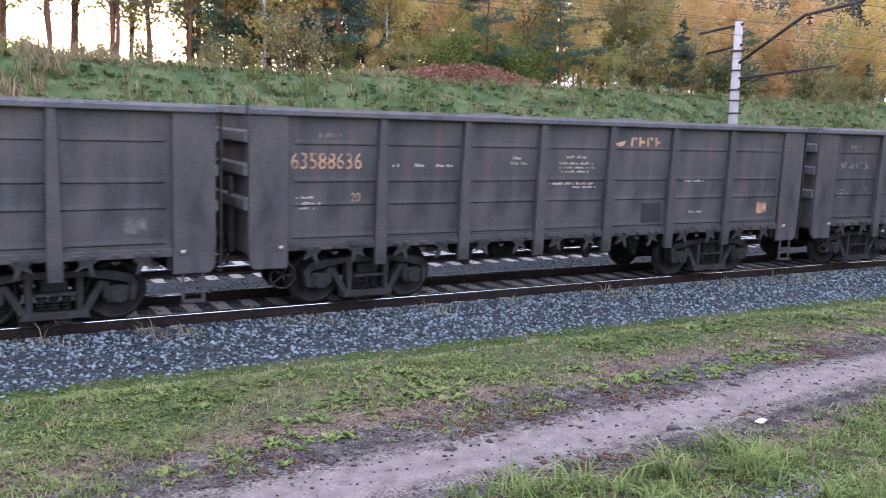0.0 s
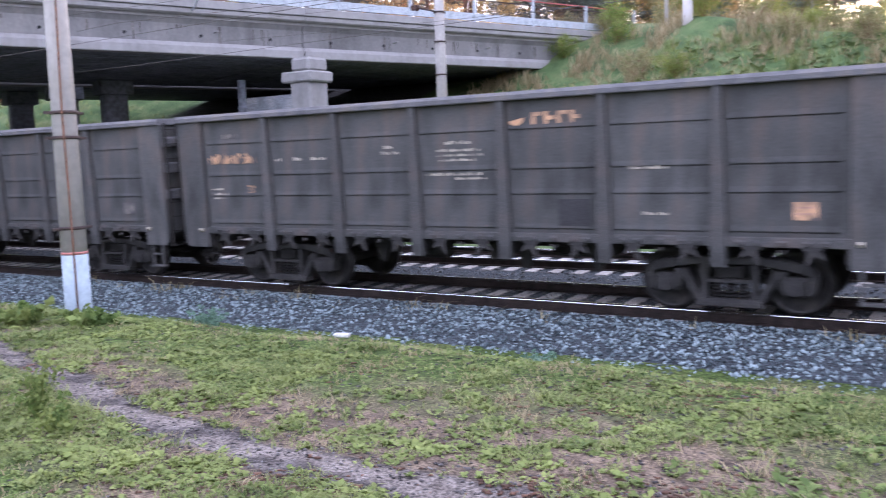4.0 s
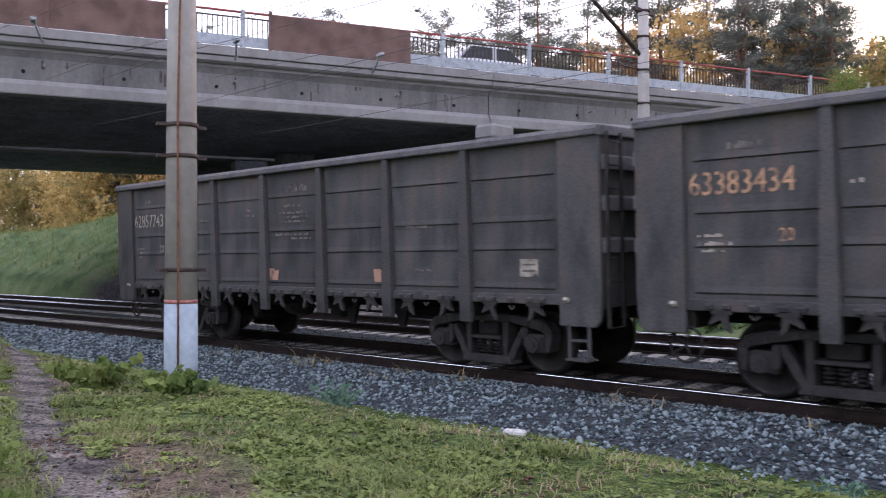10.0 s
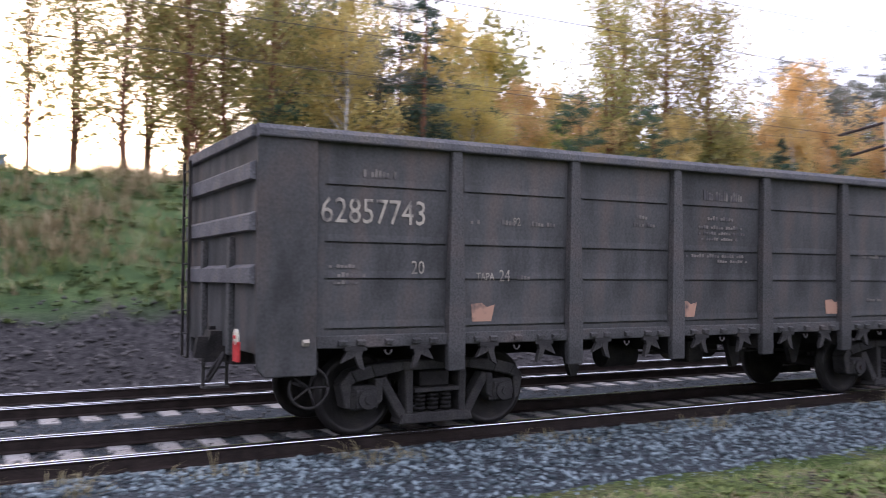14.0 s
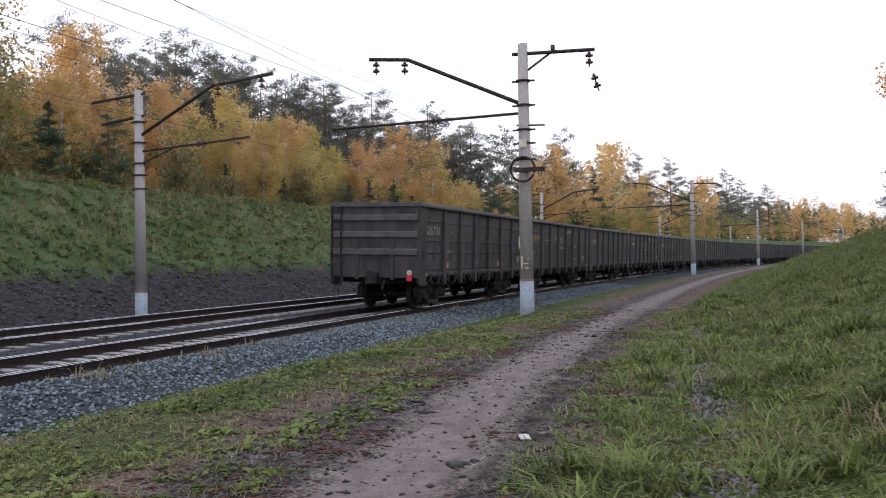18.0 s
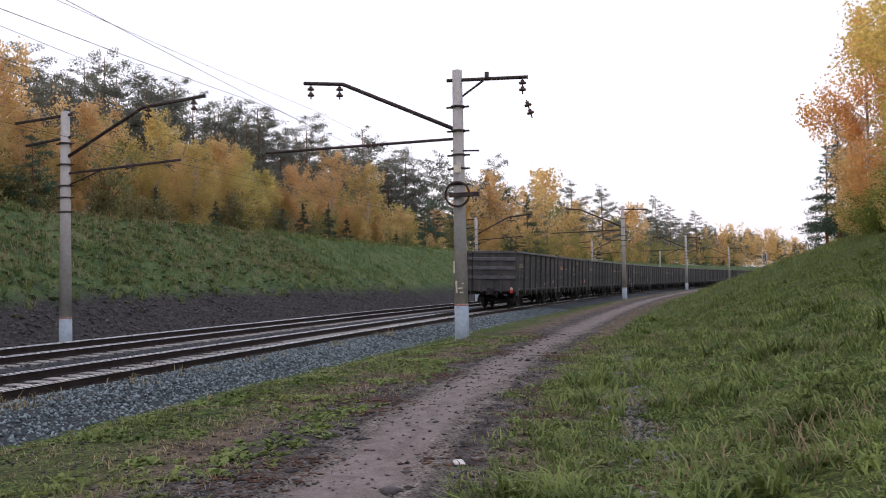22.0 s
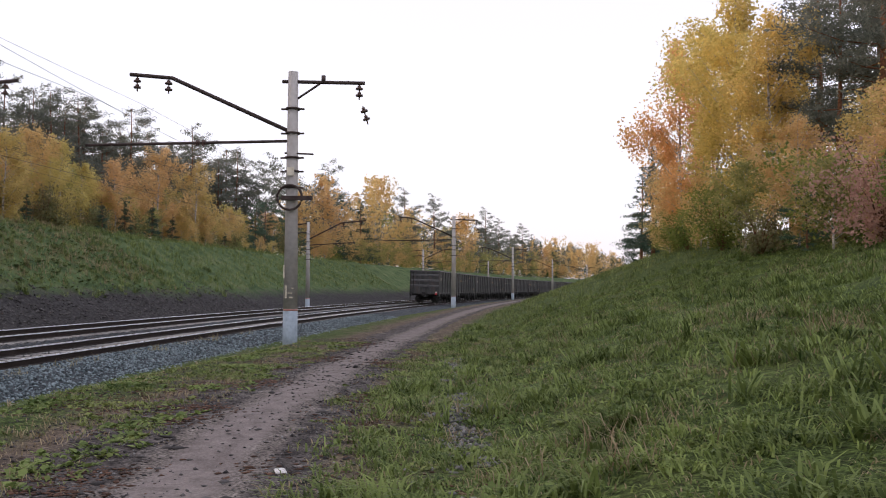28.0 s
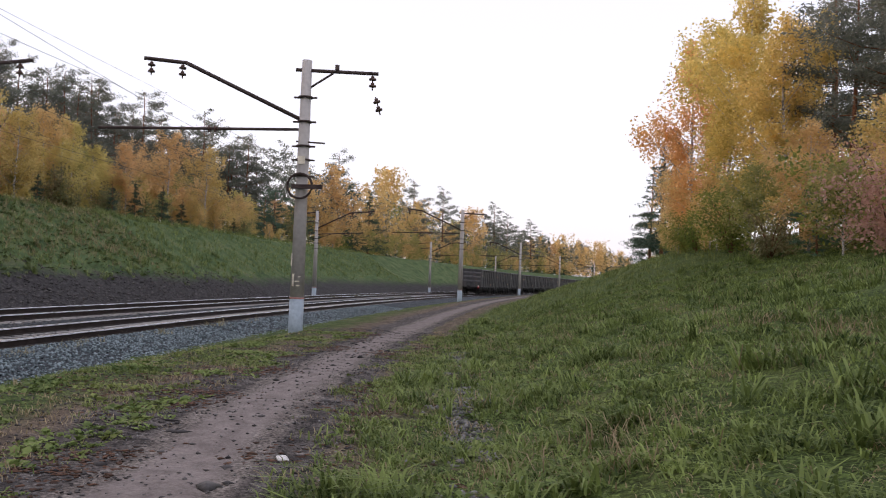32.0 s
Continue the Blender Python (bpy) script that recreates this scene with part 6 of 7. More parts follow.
def spruce(seed, h, count, leaf, material):
    """Young conifer: whorls of drooping branches of uneven length."""
    rnd = random.Random(seed)
    tb, tufts = bmesh.new(), []
    pts = stem(tb, h, h * 0.012 + 0.02, rnd, 0.02)
    for k in range(int(46 + h * 3)):
        t = rnd.uniform(0.04, 0.97)
        ln = h * 0.27 * (1 - t) ** 0.9 * rnd.uniform(0.55, 1.25) + 0.06
        a = rnd.uniform(0, 6.283)
        p = at(pts, t)
        e = p + Vector((math.cos(a) * ln, math.sin(a) * ln, -0.18 * ln + 0.25 * ln * t))
        tube(tb, [p, e], [0.012, 0.005], 4, caps=False)
        for q in range(4):
            u = rnd.uniform(0.2, 1.05)
            c = p.lerp(e, u)
            sp = 0.05 + 0.20 * ln * rnd.uniform(0.7, 1.2)
            tufts.append((c.x, c.y, c.z - 0.05, sp, 0.06 + 0.3 * sp, sp ** 1.5))
    tufts.append((pts[-1].x, pts[-1].y, h, 0.05, 0.12, 0.02))
    return tb, foliage(tufts, count, leaf, material, seed, 0.5, 0.6)


def bush(seed, h, w, count, leaf, material, stems=9):
    rnd = random.Random(seed)
    tb, tufts = bmesh.new(), []
    for k in range(stems):
        a, r = rnd.uniform(0, 6.3), rnd.uniform(0.1, 1.0) ** 0.7 * w * 0.5
        e = Vector((math.cos(a) * r, math.sin(a) * r, h * rnd.uniform(0.55, 1.0) * (1.1 - 0.35 * r / w)))
        tube(tb, [(0, 0, -0.1), (e.x * 0.4, e.y * 0.4, e.z * 0.6), e], [0.025, 0.016, 0.006], 5)
        for q in range(9):
            u = rnd.uniform(0.12, 1.05)
            sp = 0.13 * h * rnd.uniform(0.6, 1.4)
            tufts.append((e.x * u ** 0.6 + rnd.gauss(0, sp), e.y * u ** 0.6 + rnd.gauss(0, sp), e.z * u, sp, sp, sp ** 1.5))
    return tb, foliage(tufts, count, leaf, material, seed)


def make_tree(name, parts, height_, bark, label, category="tree", group="trees by the railway"):
    t = empty(name, pose(0, 0, -200), label, category, group)
    part("trunk", parts[0], bark, t)
    crown = new("crown", parts[1])
    crown.parent = t
    tagged(crown)
    return t, height_


PROTO = {
    "birch": [make_tree("birch_tree", birch(k, 8.0, 1.4, 8500, 0.082, L_YELLOW), 8.0, BARKB, "slender birch tree in yellow autumn leaf") for k in (1, 2, 3)],
    "orange": [make_tree("birch_tree", birch(k, 8.0, 1.4, 8500, 0.082, L_ORANGE), 8.0, BARKB, "birch tree in orange autumn leaf") for k in (11, 12, 13)],
    "gold": [make_tree("birch_tree", birch(k, 12.0, 1.05, 15000, 0.085, L_GOLD), 12.0, BARKB, "tall birch tree in green-gold autumn leaf") for k in (15, 16)],
    "rust": [make_tree("birch_tree", birch(17, 12.0, 1.0, 15000, 0.085, L_RUST), 12.0, BARKB, "tall birch tree in orange autumn leaf")],
    "green": [make_tree("birch_tree", birch(k, 13.0, 1.2, 5200, 0.095, L_GREEN, 0.2, 2, 0.75), 13.0, BARKP, "tall thin tree with sparse green-gold leaves") for k in (21, 22, 23)],
    "bare": [make_tree("birch_tree", birch(k, 12.0, 1.3, 3400, 0.095, L_GREEN, 0.22, 2, 0.55), 12.0, BARKP, "tall thin tree almost bare of leaves") for k in (25, 26)],
    "pine": [make_tree("pine_tree", pine(k, 15.0, 10500, 0.11, L_PINE, 0.36, 1.15, 0.22), 15.0, BARKP, "tall pine tree with bare reddish trunk") for k in (31, 32, 33)],
    "fullpine": [make_tree("pine_tree", pine(k, 6.0, 7000, 0.085, L_YOUNG, 0.05, 1.75, 0.0), 6.0, BARKP, "young green pine tree with branches down to the ground") for k in (41, 42)],
    "spruce": [make_tree("spruce_tree", spruce(k, 4.0, 4200, 0.065, L_SPRUCE), 4.0, BARKP, "small dark spruce tree") for k in (51, 52)],
    "tallspruce": [make_tree("spruce_tree", spruce(53, 11.0, 7500, 0.115, L_SPRUCE), 11.0, BARKP, "tall dark spruce tree")],
    "bush": [make_tree("bush", bush(k, 2.8, 3.2, 5200, 0.055, L_BUSH, 14), 2.8, BARKP, "green and yellow leafy bush on the slope", "bush", "bushes on the slope") for k in (55, 56)],
    "pink": [make_tree("bush", bush(57, 2.6, 2.6, 4000, 0.052, L_PINK, 14), 2.6, BARKP, "bush in faded red autumn leaf", "bush", "bushes on the slope")],
    "shrub": [make_tree("shrub", bush(k, 1.5, 2.0, 1800, 0.05, L_SHRUB), 1.5, BARKP, "low autumn shrub on the bank", "shrub", "shrubs on the bank") for k in (61, 62)],
    "far_birch": [make_tree("birch_tree", birch(k, 9.0, 1.75, 3600, 0.15, L_YELLOW), 9.0, BARKB, "yellow birch tree in the distance") for k in (71, 72)],
    "far_orange": [make_tree("birch_tree", birch(k, 9.0, 1.75, 3600, 0.15, L_ORANGE), 9.0, BARKB, "orange birch tree in the distance") for k in (73, 74)],
    "far_green": [make_tree("birch_tree", birch(78, 9.0, 1.75, 3600, 0.15, L_GREEN), 9.0, BARKB, "green-gold birch tree in the distance")],
    "far_pine": [make_tree("pine_tree", pine(k, 15.0, 6500, 0.155, L_PINE, 0.26, 1.15, 0.08), 15.0, BARKP, "dark pine tree in the distance") for k in (75, 76)],
}


def thin_tree(parts, every):
    """A lighter tree for the joined woods: every n-th leaf, larger, on the same trunk."""
    trunk, crown = parts
    trunk.free()
    co = np.empty(len(crown.vertices) * 3, np.float32)
    crown.vertices.foreach_get("co", co)
    q = co.reshape(-1, 4, 3)[::every]
    mid = q.mean(1, keepdims=True)
    q = mid + (q - mid) * every ** 0.5
    return array_mesh("wood_crown", q.reshape(-1, 3), np.arange(q.shape[0] * 4).reshape(-1, 4), crown.materials[0])


WOOD = {
    "far_birch": [(thin_tree(birch(k, 9.0, 1.75, 2400, 0.15, L_YELLOW), 2), 9.0) for k in (81, 82)],
    "far_orange": [(thin_tree(birch(k, 9.0, 1.75, 2400, 0.15, L_ORANGE), 2), 9.0) for k in (83, 84)],
    "far_green": [(thin_tree(birch(85, 9.0, 1.75, 2400, 0.15, L_GREEN), 2), 9.0)],
    "far_pine": [(thin_tree(pine(k, 15.0, 3600, 0.17, L_PINE, 0.22, 1.2, 0.05), 2), 15.0) for k in (86, 87)],
    "tallspruce": [(thin_tree(spruce(88, 11.0, 3000, 0.14, L_SPRUCE), 2), 11.0)],
    "bush": [(thin_tree(bush(89, 2.8, 3.2, 1200, 0.09, L_BUSH, 12), 2), 2.8)],
}
USED = set()
trnd = random.Random(77)


def plant(kind, x, y, tall):
    proto, h0 = trnd.choice(PROTO[kind])
    m = pose(x, y, gz(x, y) - 0.05, trnd.uniform(-2, 2), trnd.uniform(-2, 2), trnd.uniform(0, 360))
    if proto not in USED:
        USED.add(proto)
        t = proto
        t.matrix_basis = m
    else:
        t = copy_thing(proto, m)
    s = tall / h0
    w = s ** 0.85 * trnd.uniform(0.9, 1.12)
    t.scale = (w, w, s)
    return t


# trees that stand out along the far crest: along the track, beside it, kind, height
CREST = ((37.5, 22, "birch", 5.9), (43, 26, "orange", 9.9), (47.2, 31, "pine", 12), (50.9, 31, "pine", 12.3), (34.3, 20, "fullpine", 3.3), (38.6, 20, "fullpine", 4.0), (45.4, 22, "orange", 6.8), (53.3, 23, "birch", 7.9), (56.3, 22, "birch", 6.2), (60.5, 33, "pine", 11.5), (68.6, 35, "pine", 14.7), (61.7, 22, "birch", 5.1), (71.4, 22, "orange", 6.4), (81.1, 23, "orange", 8.4), (86.9, 22, "birch", 8.3), (54.9, 19.5, "spruce", 2.2), (64.5, 19.5, "spruce", 2.8), (72.5, 19.5, "spruce", 3.6), (49, 24, "far_green", 6.5), (41, 22.5, "orange", 5.6))
BEND = ((128.6, 22, "far_orange", 11.8), (142, 26, "far_pine", 16.2), (142.7, 21, "tallspruce", 11.2), (160.5, 24, "far_orange", 16), (182.6, 25, "far_pine", 16.5), (203, 25, "far_pine", 17.7), (221, 23, "far_orange", 14), (246, 25, "far_pine", 18), (252, 23, "far_pine", 15.9), (278, 23, "far_pine", 16), (300, 22, "far_orange", 9.8), (324, 24, "far_pine", 11))
STAND = ((13.4, 25, "birch", 9.3), (16.6, 24, "tallspruce", 12), (21.8, 27, "gold", 9.2), (22.2, 25, "orange", 6.0), (23.3, 21.5, "fullpine", 5.4), (27.7, 21.5, "fullpine", 5.2), (28.8, 26, "green", 14), (33.3, 27, "green", 15), (35.8, 26, "green", 14.5), (31, 28, "green", 13.5), (34.4, 20, "spruce", 4.3), (12.2, 27, "fullpine", 6.2), (10.6, 25.5, "fullpine", 5.0), (17.6, 26, "fullpine", 5.5), (25.5, 24, "orange", 5.5), (30.5, 23, "birch", 5.2), (19.2, 24, "birch", 6.0), (26, 30, "birch", 8.0))
STAND += ((15, 29, "pine", 13), (18.5, 30, "pine", 12.5), (13, 31, "far_green", 10), (20.5, 29, "far_birch", 10), (24, 30, "far_green", 11), (16.5, 33, "far_orange", 10), (11.5, 29, "pine", 12), (14.2, 27, "fullpine", 6.5), (20.2, 26, "fullpine", 6.0))
THIN = ((6.8, 25, "green", 12), (8.4, 26, "green", 12.5), (9.9, 25, "green", 12), (5.6, 28, "bare", 12), (4.2, 25, "bare", 11), (7.6, 30, "bare", 12), (2.6, 27, "bare", 11), (11.4, 30, "green", 12), (9.0, 33, "bare", 11), (1.0, 26, "bare", 10), (14.8, 31, "green", 12), (18.2, 32, "bare", 12), (23.8, 33, "green", 12))
HILL = ((86, -22, "tallspruce", 9.5), (80, -22.5, "tallspruce", 9), (74, -22, "tallspruce", 9.5), (69, -22.5, "pine", 9.5), (64, -22, "orange", 6), (52, -21.2, "rust", 12.2), (49, -22.6, "gold", 11.8), (44, -22.6, "gold", 12.6), (40, -23.2, "gold", 9.6), (43, -26.4, "far_pine", 12), (38.5, -25.4, "far_pine", 11.5), (34, -25.5, "pine", 15.5), (30, -26, "pine", 13), (36, -27.5, "far_pine", 12.5), (33, -28, "far_pine", 12), (48, -28, "pine", 14), (45, -30, "pine", 15), (41, -31, "pine", 15.5), (38, -33, "pine", 16), (50, -31, "far_pine", 14), (54, -28, "far_pine", 13), (46, -34, "far_pine", 16), (40, -36, "far_pine", 16), (31, -21.5, "orange", 4.2), (53, -20.6, "orange", 3.8), (57, -21, "orange", 3.0), (58, -24, "pine", 9), (27, -24, "birch", 5.5), (24, -23, "orange", 4.5), (28.5, -23.6, "birch", 4.6), (25.4, -22.0, "orange", 3.0))
SCRUB = ((35.5, -20.8, "far_green", 3.6), (38.5, -20.6, "bush", 3.0), (41.5, -20.6, "orange", 2.9), (25.8, -20.8, "far_green", 2.7), (28.6, -21.0, "fullpine", 2.2), (31.8, -20.4, "shrub", 1.7), (22.4, -20.8, "pink", 2.6), (20.4, -21.2, "bush", 2.4), (44.2, -20.8, "orange", 3.5), (47, -20.6, "bush", 2.2), (50, -20.6, "bush", 1.8), (62, -22, "bush", 2), (67, -22.5, "bush", 1.8), (33.5, -22.5, "birch", 3.6), (29.8, -22.6, "pink", 3.4), (26.8, -22.4, "bush", 3.2))


WOODS = []


def far_plant(kind, x, y, tall):
    """A tree of a distant wood, to be joined with its neighbours."""
    proto, h0 = trnd.choice(WOOD[kind])
    s = tall / h0
    w = s ** 0.85 * trnd.uniform(0.9, 1.12)
    m = pose(x, y, gz(x, y) - 0.05, 0, 0, trnd.uniform(0, 360)) @ Matrix.Diagonal((w, w, s, 1))
    WOODS.append((proto, m))


def join_woods(name, label):
    co, idx, start, mats, mi, base, loops = [], [], [], [], [], 0, 0
    for me, m in WOODS:
        v = np.empty(len(me.vertices) * 3, np.float32)
        me.vertices.foreach_get("co", v)
        v = v.reshape(-1, 3) @ np.array(m.to_3x3()).T + np.array(m.translation)
        k = np.empty(len(me.loops), np.int32)
        me.loops.foreach_get("vertex_index", k)
        s0 = np.empty(len(me.polygons), np.int32)
        me.polygons.foreach_get("loop_start", s0)
        if me.materials[0] not in mats:
            mats.append(me.materials[0])
        co.append(v)
        idx.append(k + base)
        start.append(s0 + loops)
        mi.append(np.full(len(s0), mats.index(me.materials[0]), np.int32))
        base += len(v)
        loops += len(k)
    me = bpy.data.meshes.new(name)
    co, idx, start, mi = (np.concatenate(q) for q in (co, idx, start, mi))
    me.vertices.add(len(co))
    me.vertices.foreach_set("co", co.astype(np.float32).ravel())
    me.loops.add(len(idx))
    me.loops.foreach_set("vertex_index", idx)
    me.polygons.add(len(start))
    me.polygons.foreach_set("loop_start", start)
    for q in mats:
        me.materials.append(q)
    me.polygons.foreach_set("material_index", mi)
    me.update(calc_edges=True)
    WOODS.clear()
    return tagged(new(name, me), label, "woodland", kind="stuff")


def plant_rows():
    for stand in (CREST, BEND, STAND, THIN, HILL, SCRUB):
        for x, d, kind, h in stand:
            plant(kind, x, yc(x) + d, h)
    rnd = trnd
    # undergrowth along the crest, then birches, then pines behind
    for x in axis_steps([(33, 120, 2.3)]):
        xx, d = x + rnd.uniform(-1.1, 1.1), 20.6 + rnd.uniform(-1.0, 2.2)
        kind = rnd.choice(("birch", "orange", "shrub", "spruce", "far_green", "fullpine", "birch", "shrub"))
        plant(kind, xx, yc(xx) + d, rnd.uniform(1.2, 3.4))
    for x in axis_steps([(36, 120, 3.0)]):
        xx, d = x + rnd.uniform(-1.2, 1.2), 24 + rnd.uniform(-1.6, 2.6)
        plant(rnd.choice(("birch", "orange", "orange", "birch", "far_green", "fullpine")), xx, yc(xx) + d, rnd.uniform(3.6, 7.6) * (0.8 if x < 60 else 1.0))
        plant(rnd.choice(("far_birch", "far_orange", "far_green")), xx + 1.4, yc(xx) + d + 4, rnd.uniform(4.5, 6.5))
    for x in axis_steps([(60, 128, 2.2)]):
        xx, d = x + rnd.uniform(-1.4, 1.4), 34 + rnd.uniform(-2.0, 3.0)
        plant(rnd.choice(("pine", "far_pine", "pine")), xx, yc(xx) + d, rnd.uniform(12.5, 16.5))
        plant("far_pine", xx + 1.0, yc(xx) + d + 6, rnd.uniform(12.5, 16))
        plant("far_pine", xx - 0.8, yc(xx) + d + 3, rnd.uniform(10, 13.5))
    for x in axis_steps([(120, 330, 2.5)]):
        xx, d = x + rnd.uniform(-1.5, 1.5), 21 + rnd.uniform(-1.5, 1.5)
        far_plant(rnd.choice(("far_orange", "far_orange", "far_green", "tallspruce")), xx, yc(xx) + d, rnd.uniform(2.5, 5.5))
    for x in axis_steps([(122, 330, 3.4)]):
        xx, d = x + rnd.uniform(-2, 2), 25.5 + rnd.uniform(-2.5, 2.5)
        far_plant(rnd.choice(("far_orange", "far_pine", "far_green", "far_pine", "far_pine", "tallspruce")), xx, yc(xx) + d, rnd.uniform(8, 13.5))
        far_plant("far_pine", xx + 1.5, yc(xx) + d + 7, rnd.uniform(12, 16))
    for x in axis_steps([(300, 470, 2.3)]):
        for d0 in (-60, -32, 10, 26):
            xx, d = x + rnd.uniform(-2, 2), d0 + rnd.uniform(-6, 6)
            if d0 < 20 and x < 400:
                continue
            far_plant(rnd.choice(("far_pine", "tallspruce", "far_pine", "tallspruce", "far_orange")), xx, yc(xx) + d, rnd.uniform(10, 15))
    for x in axis_steps([(58, 330, 2.6)]):
        xx = x + rnd.uniform(-1, 1)
        far_plant(rnd.choice(("tallspruce", "tallspruce", "far_green", "far_pine")), xx, yc(xx) + 41 + rnd.uniform(-2, 4), rnd.uniform(5.5, 9.5))
    for x in axis_steps([(118, 330, 2.8)]):
        xx = x + rnd.uniform(-1, 1)
        far_plant(rnd.choice(("tallspruce", "bush", "far_green")), xx, yc(xx) + 23 + rnd.uniform(-1, 2), rnd.uniform(1.8, 4.0))
    join_woods("distant_wood", "distant autumn wood of birches and pines along the line")
    # the wood goes on behind the stand opposite
    for x in axis_steps([(11, 60, 2.6)]):
        for d0 in ((38,) if x < 27 else (30, 36, 43)):
            xx, d = x + rnd.uniform(-1.2, 1.2), d0 + rnd.uniform(-2, 2)
            kind = rnd.choice(("far_green", "far_birch", "far_orange", "far_pine" if x > 27 else "far_birch", "far_birch"))
            plant(kind, xx + 0.4 * (d0 - 30), yc(xx) + d, rnd.uniform(6.5, 9.5) * (1.25 if kind == "far_pine" and x > 36 else 1.0) * (0.8 if d0 == 30 else 1.0))
    # low growth below the stand opposite
    for x in axis_steps([(2, 33, 1.9)]):
        xx, d = x + rnd.uniform(-0.8, 0.8), 21.5 + rnd.uniform(-0.8, 2.0)
        plant("shrub" if x < 12 else rnd.choice(("shrub", "bush", "birch", "far_green")), xx, yc(xx) + d, rnd.uniform(0.9, 1.6) if x < 12 else rnd.uniform(1.6, 3.2))
    # pines beyond the bridge road, lower and farther where the sky opens
    for x in axis_steps([(-92, -27, 1.9)]):
        xx, y = x + rnd.uniform(-1.3, 1.3) - 2.8, 57 + rnd.uniform(-3, 3)
        tall = 13.2 + 8.5 * (1 - smooth(-42, -29, x))
        kind = rnd.choice(("pine", "pine", "pine", "far_pine", "far_pine", "far_orange"))
        plant(kind, xx, y, tall * rnd.uniform(0.95, 1.15) * (0.62 if kind == "far_orange" else 1.0))
    for k in range(46):
        x = rnd.uniform(-36, -8)
        kind = rnd.choice(("far_pine", "pine", "far_pine", "far_pine", "far_orange", "far_green"))
        plant(kind, x, rnd.uniform(52, 68), (8.5 + 6.0 * (-8 - x) / 24) * rnd.uniform(0.85, 1.12) * (0.7 if kind in ("far_orange", "far_green") else 1.0))
    for k in range(22):
        plant(rnd.choice(("far_pine", "far_birch", "far_green")), rnd.uniform(-6, 8), rnd.uniform(78, 100), rnd.uniform(5.5, 7.5))
    for k in range(30):
        x, y = rnd.uniform(-92, -58), rnd.uniform(22, 50)
        kind = rnd.choice(("far_pine", "pine", "far_pine", "far_green", "far_birch"))
        plant(kind, x, y, rnd.uniform(16, 20) * (0.72 if kind in ("far_green", "far_birch") else 1.0))
    # woods seen under the bridge
    for k in range(130):
        far_plant(rnd.choice(("far_birch", "far_orange", "far_birch", "far_green", "far_pine")), rnd.uniform(-128, -66), rnd.uniform(20, 48), rnd.uniform(6, 11))
    for k in range(90):
        far_plant(rnd.choice(("far_birch", "far_orange", "far_green", "far_pine")), rnd.uniform(-140, -104), rnd.uniform(-46, 24), rnd.uniform(6, 11))
    for x in range(90, 236, 7):
        far_plant(rnd.choice(("far_birch", "far_orange", "bush", "far_green")), x, yc(x) - 25 + rnd.uniform(-3, 2), rnd.uniform(1.6, 4.0))
    join_woods("wood_beyond_bridge", "autumn wood of birches and pines beyond the bridge")
    for k in range(26):
        plant(rnd.choice(("shrub", "shrub", "bush")), rnd.uniform(-20, 1), rnd.uniform(17, 27), rnd.uniform(0.6, 1.3))
    # rough growth on the mound beside the bridge
    for x, y, kind, h in ((-11.5, 22.0, "bush", 1.4), (-13.5, 19.5, "shrub", 1.1), (-15.5, 18.0, "shrub", 1.2), (-9.5, 24.0, "bush", 1.3), (-17.5, 16.5, "shrub", 0.9), (-7.0, 23.5, "shrub", 1.0), (-20.0, 17.0, "shrub", 1.0)):
        plant(kind, x, y, h)


plant_rows()
build_heap()


def weed(name, x, d, h, w, n, leaf, material, label, seed):
    rnd = random.Random(seed)
    y = yc(x) + d
    t = empty(name, pose(x, y, gz(x, y)), label, "plant", "plants on the verge")
    for k in range(n):
        a, r = rnd.uniform(0, 6.3), w * rnd.uniform(0.1, 0.5)
        bm = bmesh.new()
        e = Vector((math.cos(a) * r, math.sin(a) * r, h * rnd.uniform(0.5, 1.0)))
        tube(bm, [(0, 0, -0.03), e * 0.5 + Vector((0, 0, 0.1 * h)), e], [0.008, 0.006, 0.003], 4)
        for j in range(14):
            q = e * rnd.uniform(0.2, 1.05)
            leaf_cloud(bm, q, (0.06, 0.06, 0.05), 3, leaf, rnd)
        part("stalk", bm, material, t)
    return t


weed("bushy_weed", -7.9, -9.75, 0.55, 0.5, 9, 0.026, WEED, "bushy green weed beside the footpath", 1)
weed("bushy_weed", -7.4, -9.9, 0.28, 0.6, 7, 0.026, WEED, "low green weed beside the footpath", 2)
weed("grey_weed", -11.1, -4.85, 0.4, 0.7, 12, 0.03, BLUEW, "grey-green weed at the edge of the ballast", 3)
weed("grey_weed", -5.8, -4.3, 0.25, 0.5, 8, 0.03, BLUEW, "grey-green weed at the edge of the ballast", 4)
weed("broadleaf_plant", -12.5, -7.0, 0.3, 1.0, 14, 0.06, WEED, "broad-leaved green plant near the pole", 5)
weed("broadleaf_plant", -11.6, -6.6, 0.22, 0.8, 10, 0.06, WEED, "broad-leaved green plant near the pole", 6)
bm = bmesh.new()
box(bm, -0.13, -0.05, 0.0, 0.13, 0.06, 0.07, 0.02)
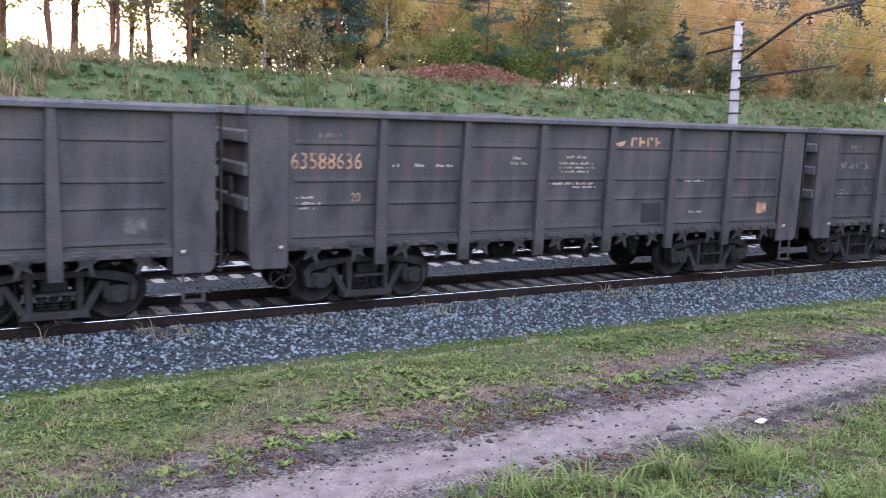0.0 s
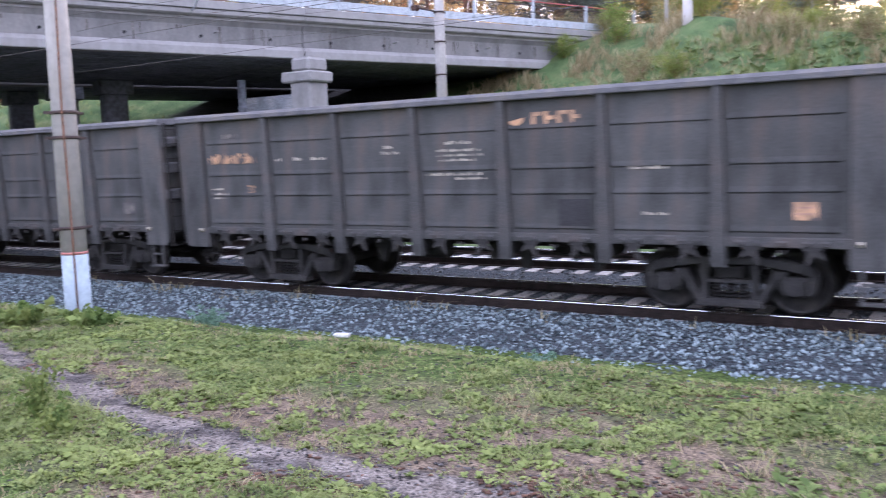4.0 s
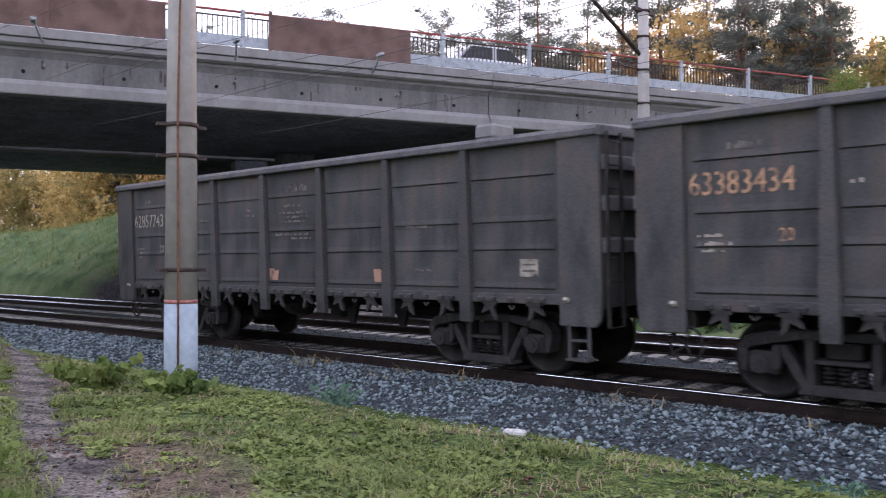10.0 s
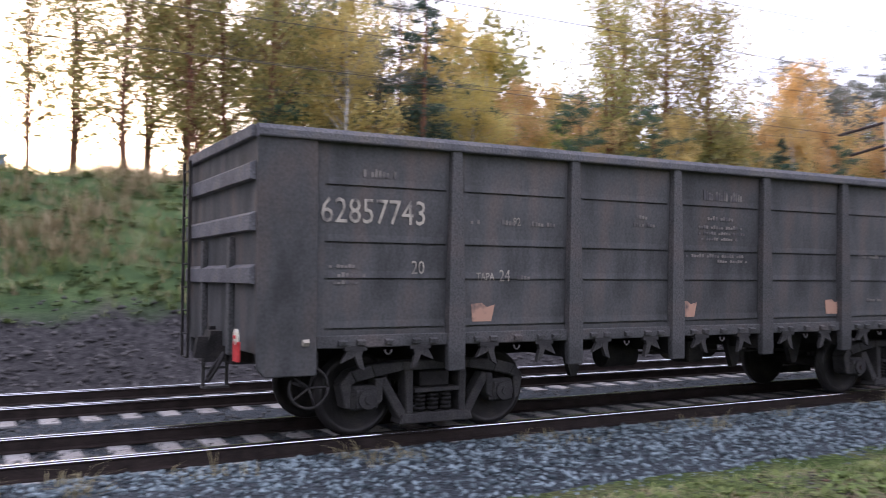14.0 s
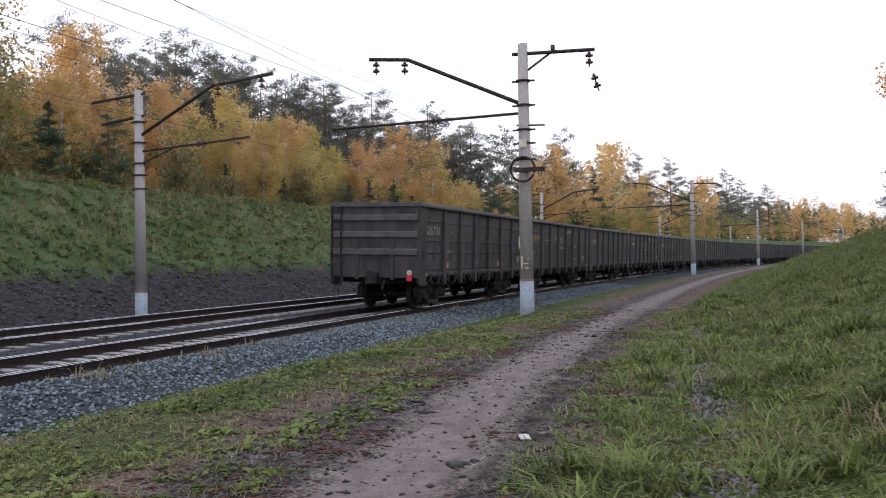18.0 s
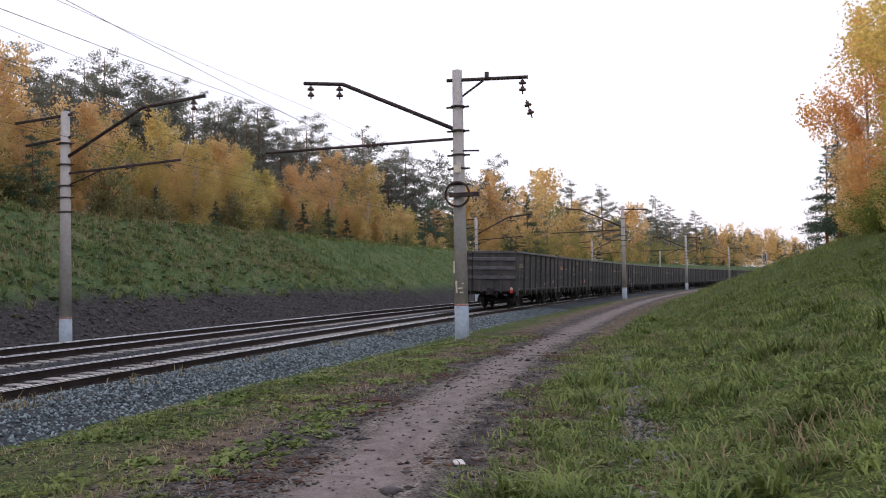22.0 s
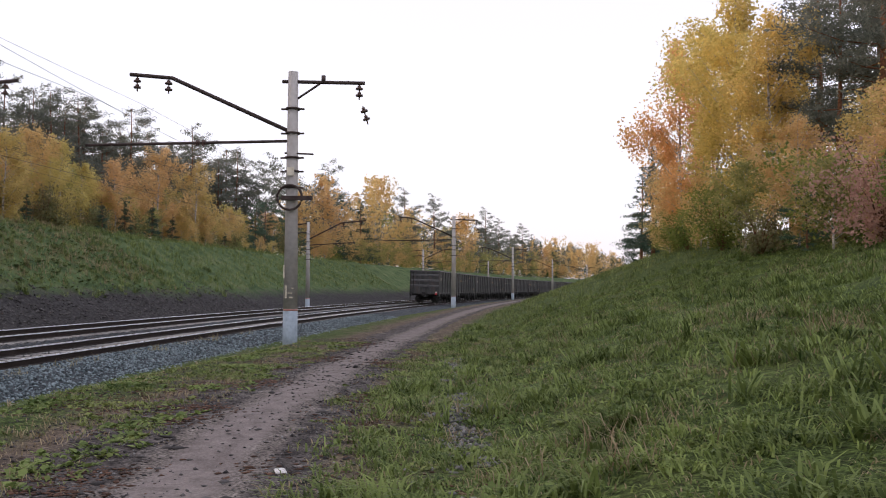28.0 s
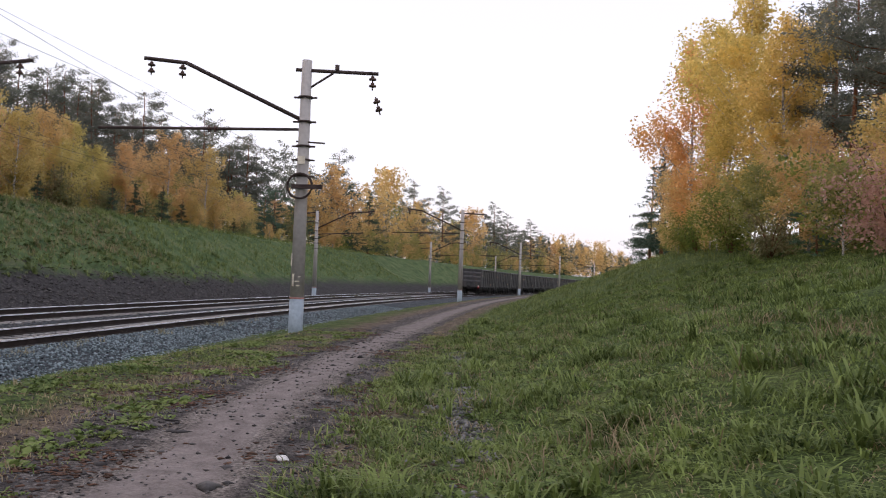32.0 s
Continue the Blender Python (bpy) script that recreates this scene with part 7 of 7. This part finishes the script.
for name, x, d, label in (("white_stone", -9.6, -3.55, "pale stone at the edge of the ballast"), ("litter_scrap", 6.52, -9.8, "scrap of pale litter at the edge of the footpath")):
    bm2 = bm.copy()
    ob = part(name, bm2, PAPER)
    ob.matrix_basis = pose(x, yc(x) + d, gz(x, yc(x) + d) + (0.05 if d > -4 else 0.0), 0, 0, 20) @ Matrix.Diagonal((1, 1, 1, 1) if d > -4 else (0.62, 0.7, 0.3, 1))
    tagged(ob, label, "stone" if d > -4 else "litter")
bm.free()


def motions():
    # where the rear end of the train stands, along the track
    known = [(0, -79.5), (1, -74.2), (2, -68.7), (3, -62.8), (4, -57.05), (7, -40.35), (9, -28.95), (11, -17.4), (12, -11.6), (13, -5.5), (14, 1.29), (15, 7.3), (17.5, 23.5), (19, 33.0), (23, 59.0), (28, 92.0), (32, 118.5)]

    def fitted(t):
        return np.interp(t, [a for a, _ in known], [c for _, c in known])

    for i, w in enumerate(wagons):
        rows = []
        for t, _ in known:
            x = float(fitted(t)) + BODY / 2 + PITCH * i
            p = tk(x)
            rows.append((t, Matrix.Translation((p.x, p.y, -0.008)) @ Euler((math.atan(CANT), 0, math.atan(slope(x)))).to_matrix().to_4x4()))
        walk(w, rows)
    # wheels roll; all wheelsets of one place on the bogie turn alike
    turning = {}
    for w in wagons:
        for bogie in w.children:
            if bogie.name.startswith("bogie"):
                for o in bogie.children:
                    if o.name.startswith("wheelset"):
                        turning.setdefault(round(o.location.x, 2), []).append(o)
    for u, same in turning.items():
        rows = []
        for k in range(0, 321):
            t = k / 10
            rows.append((t, pose(u, 0, 0.478, 0, math.degrees(float(fitted(t)) / 0.472) % 360, 0)))
        walk(same[0], rows)
        keys = same[0].animation_data
        for o in same[1:]:
            o.rotation_mode = "QUATERNION"
            o.animation_data_create()
            o.animation_data.action = keys.action
            o.animation_data.action_slot = keys.action_slot
    # two cars cross the bridge
    for car, rows in ((cars[0], ((0, -52), (5.6, -50), (10, 12.5), (10.5, 19.4), (11, 26.6), (13.2, 57), (32, 58))), (cars[1], ((0, -57), (7.2, -54), (11, 4.8), (11.5, 12.6), (12, 20.5), (12.4, 27), (14.4, 57), (32, 66)))):
        walk(car, [(t, bridge_pose(-3.0, v / math.cos(SKEW), 8.06)) for t, v in rows])


motions()
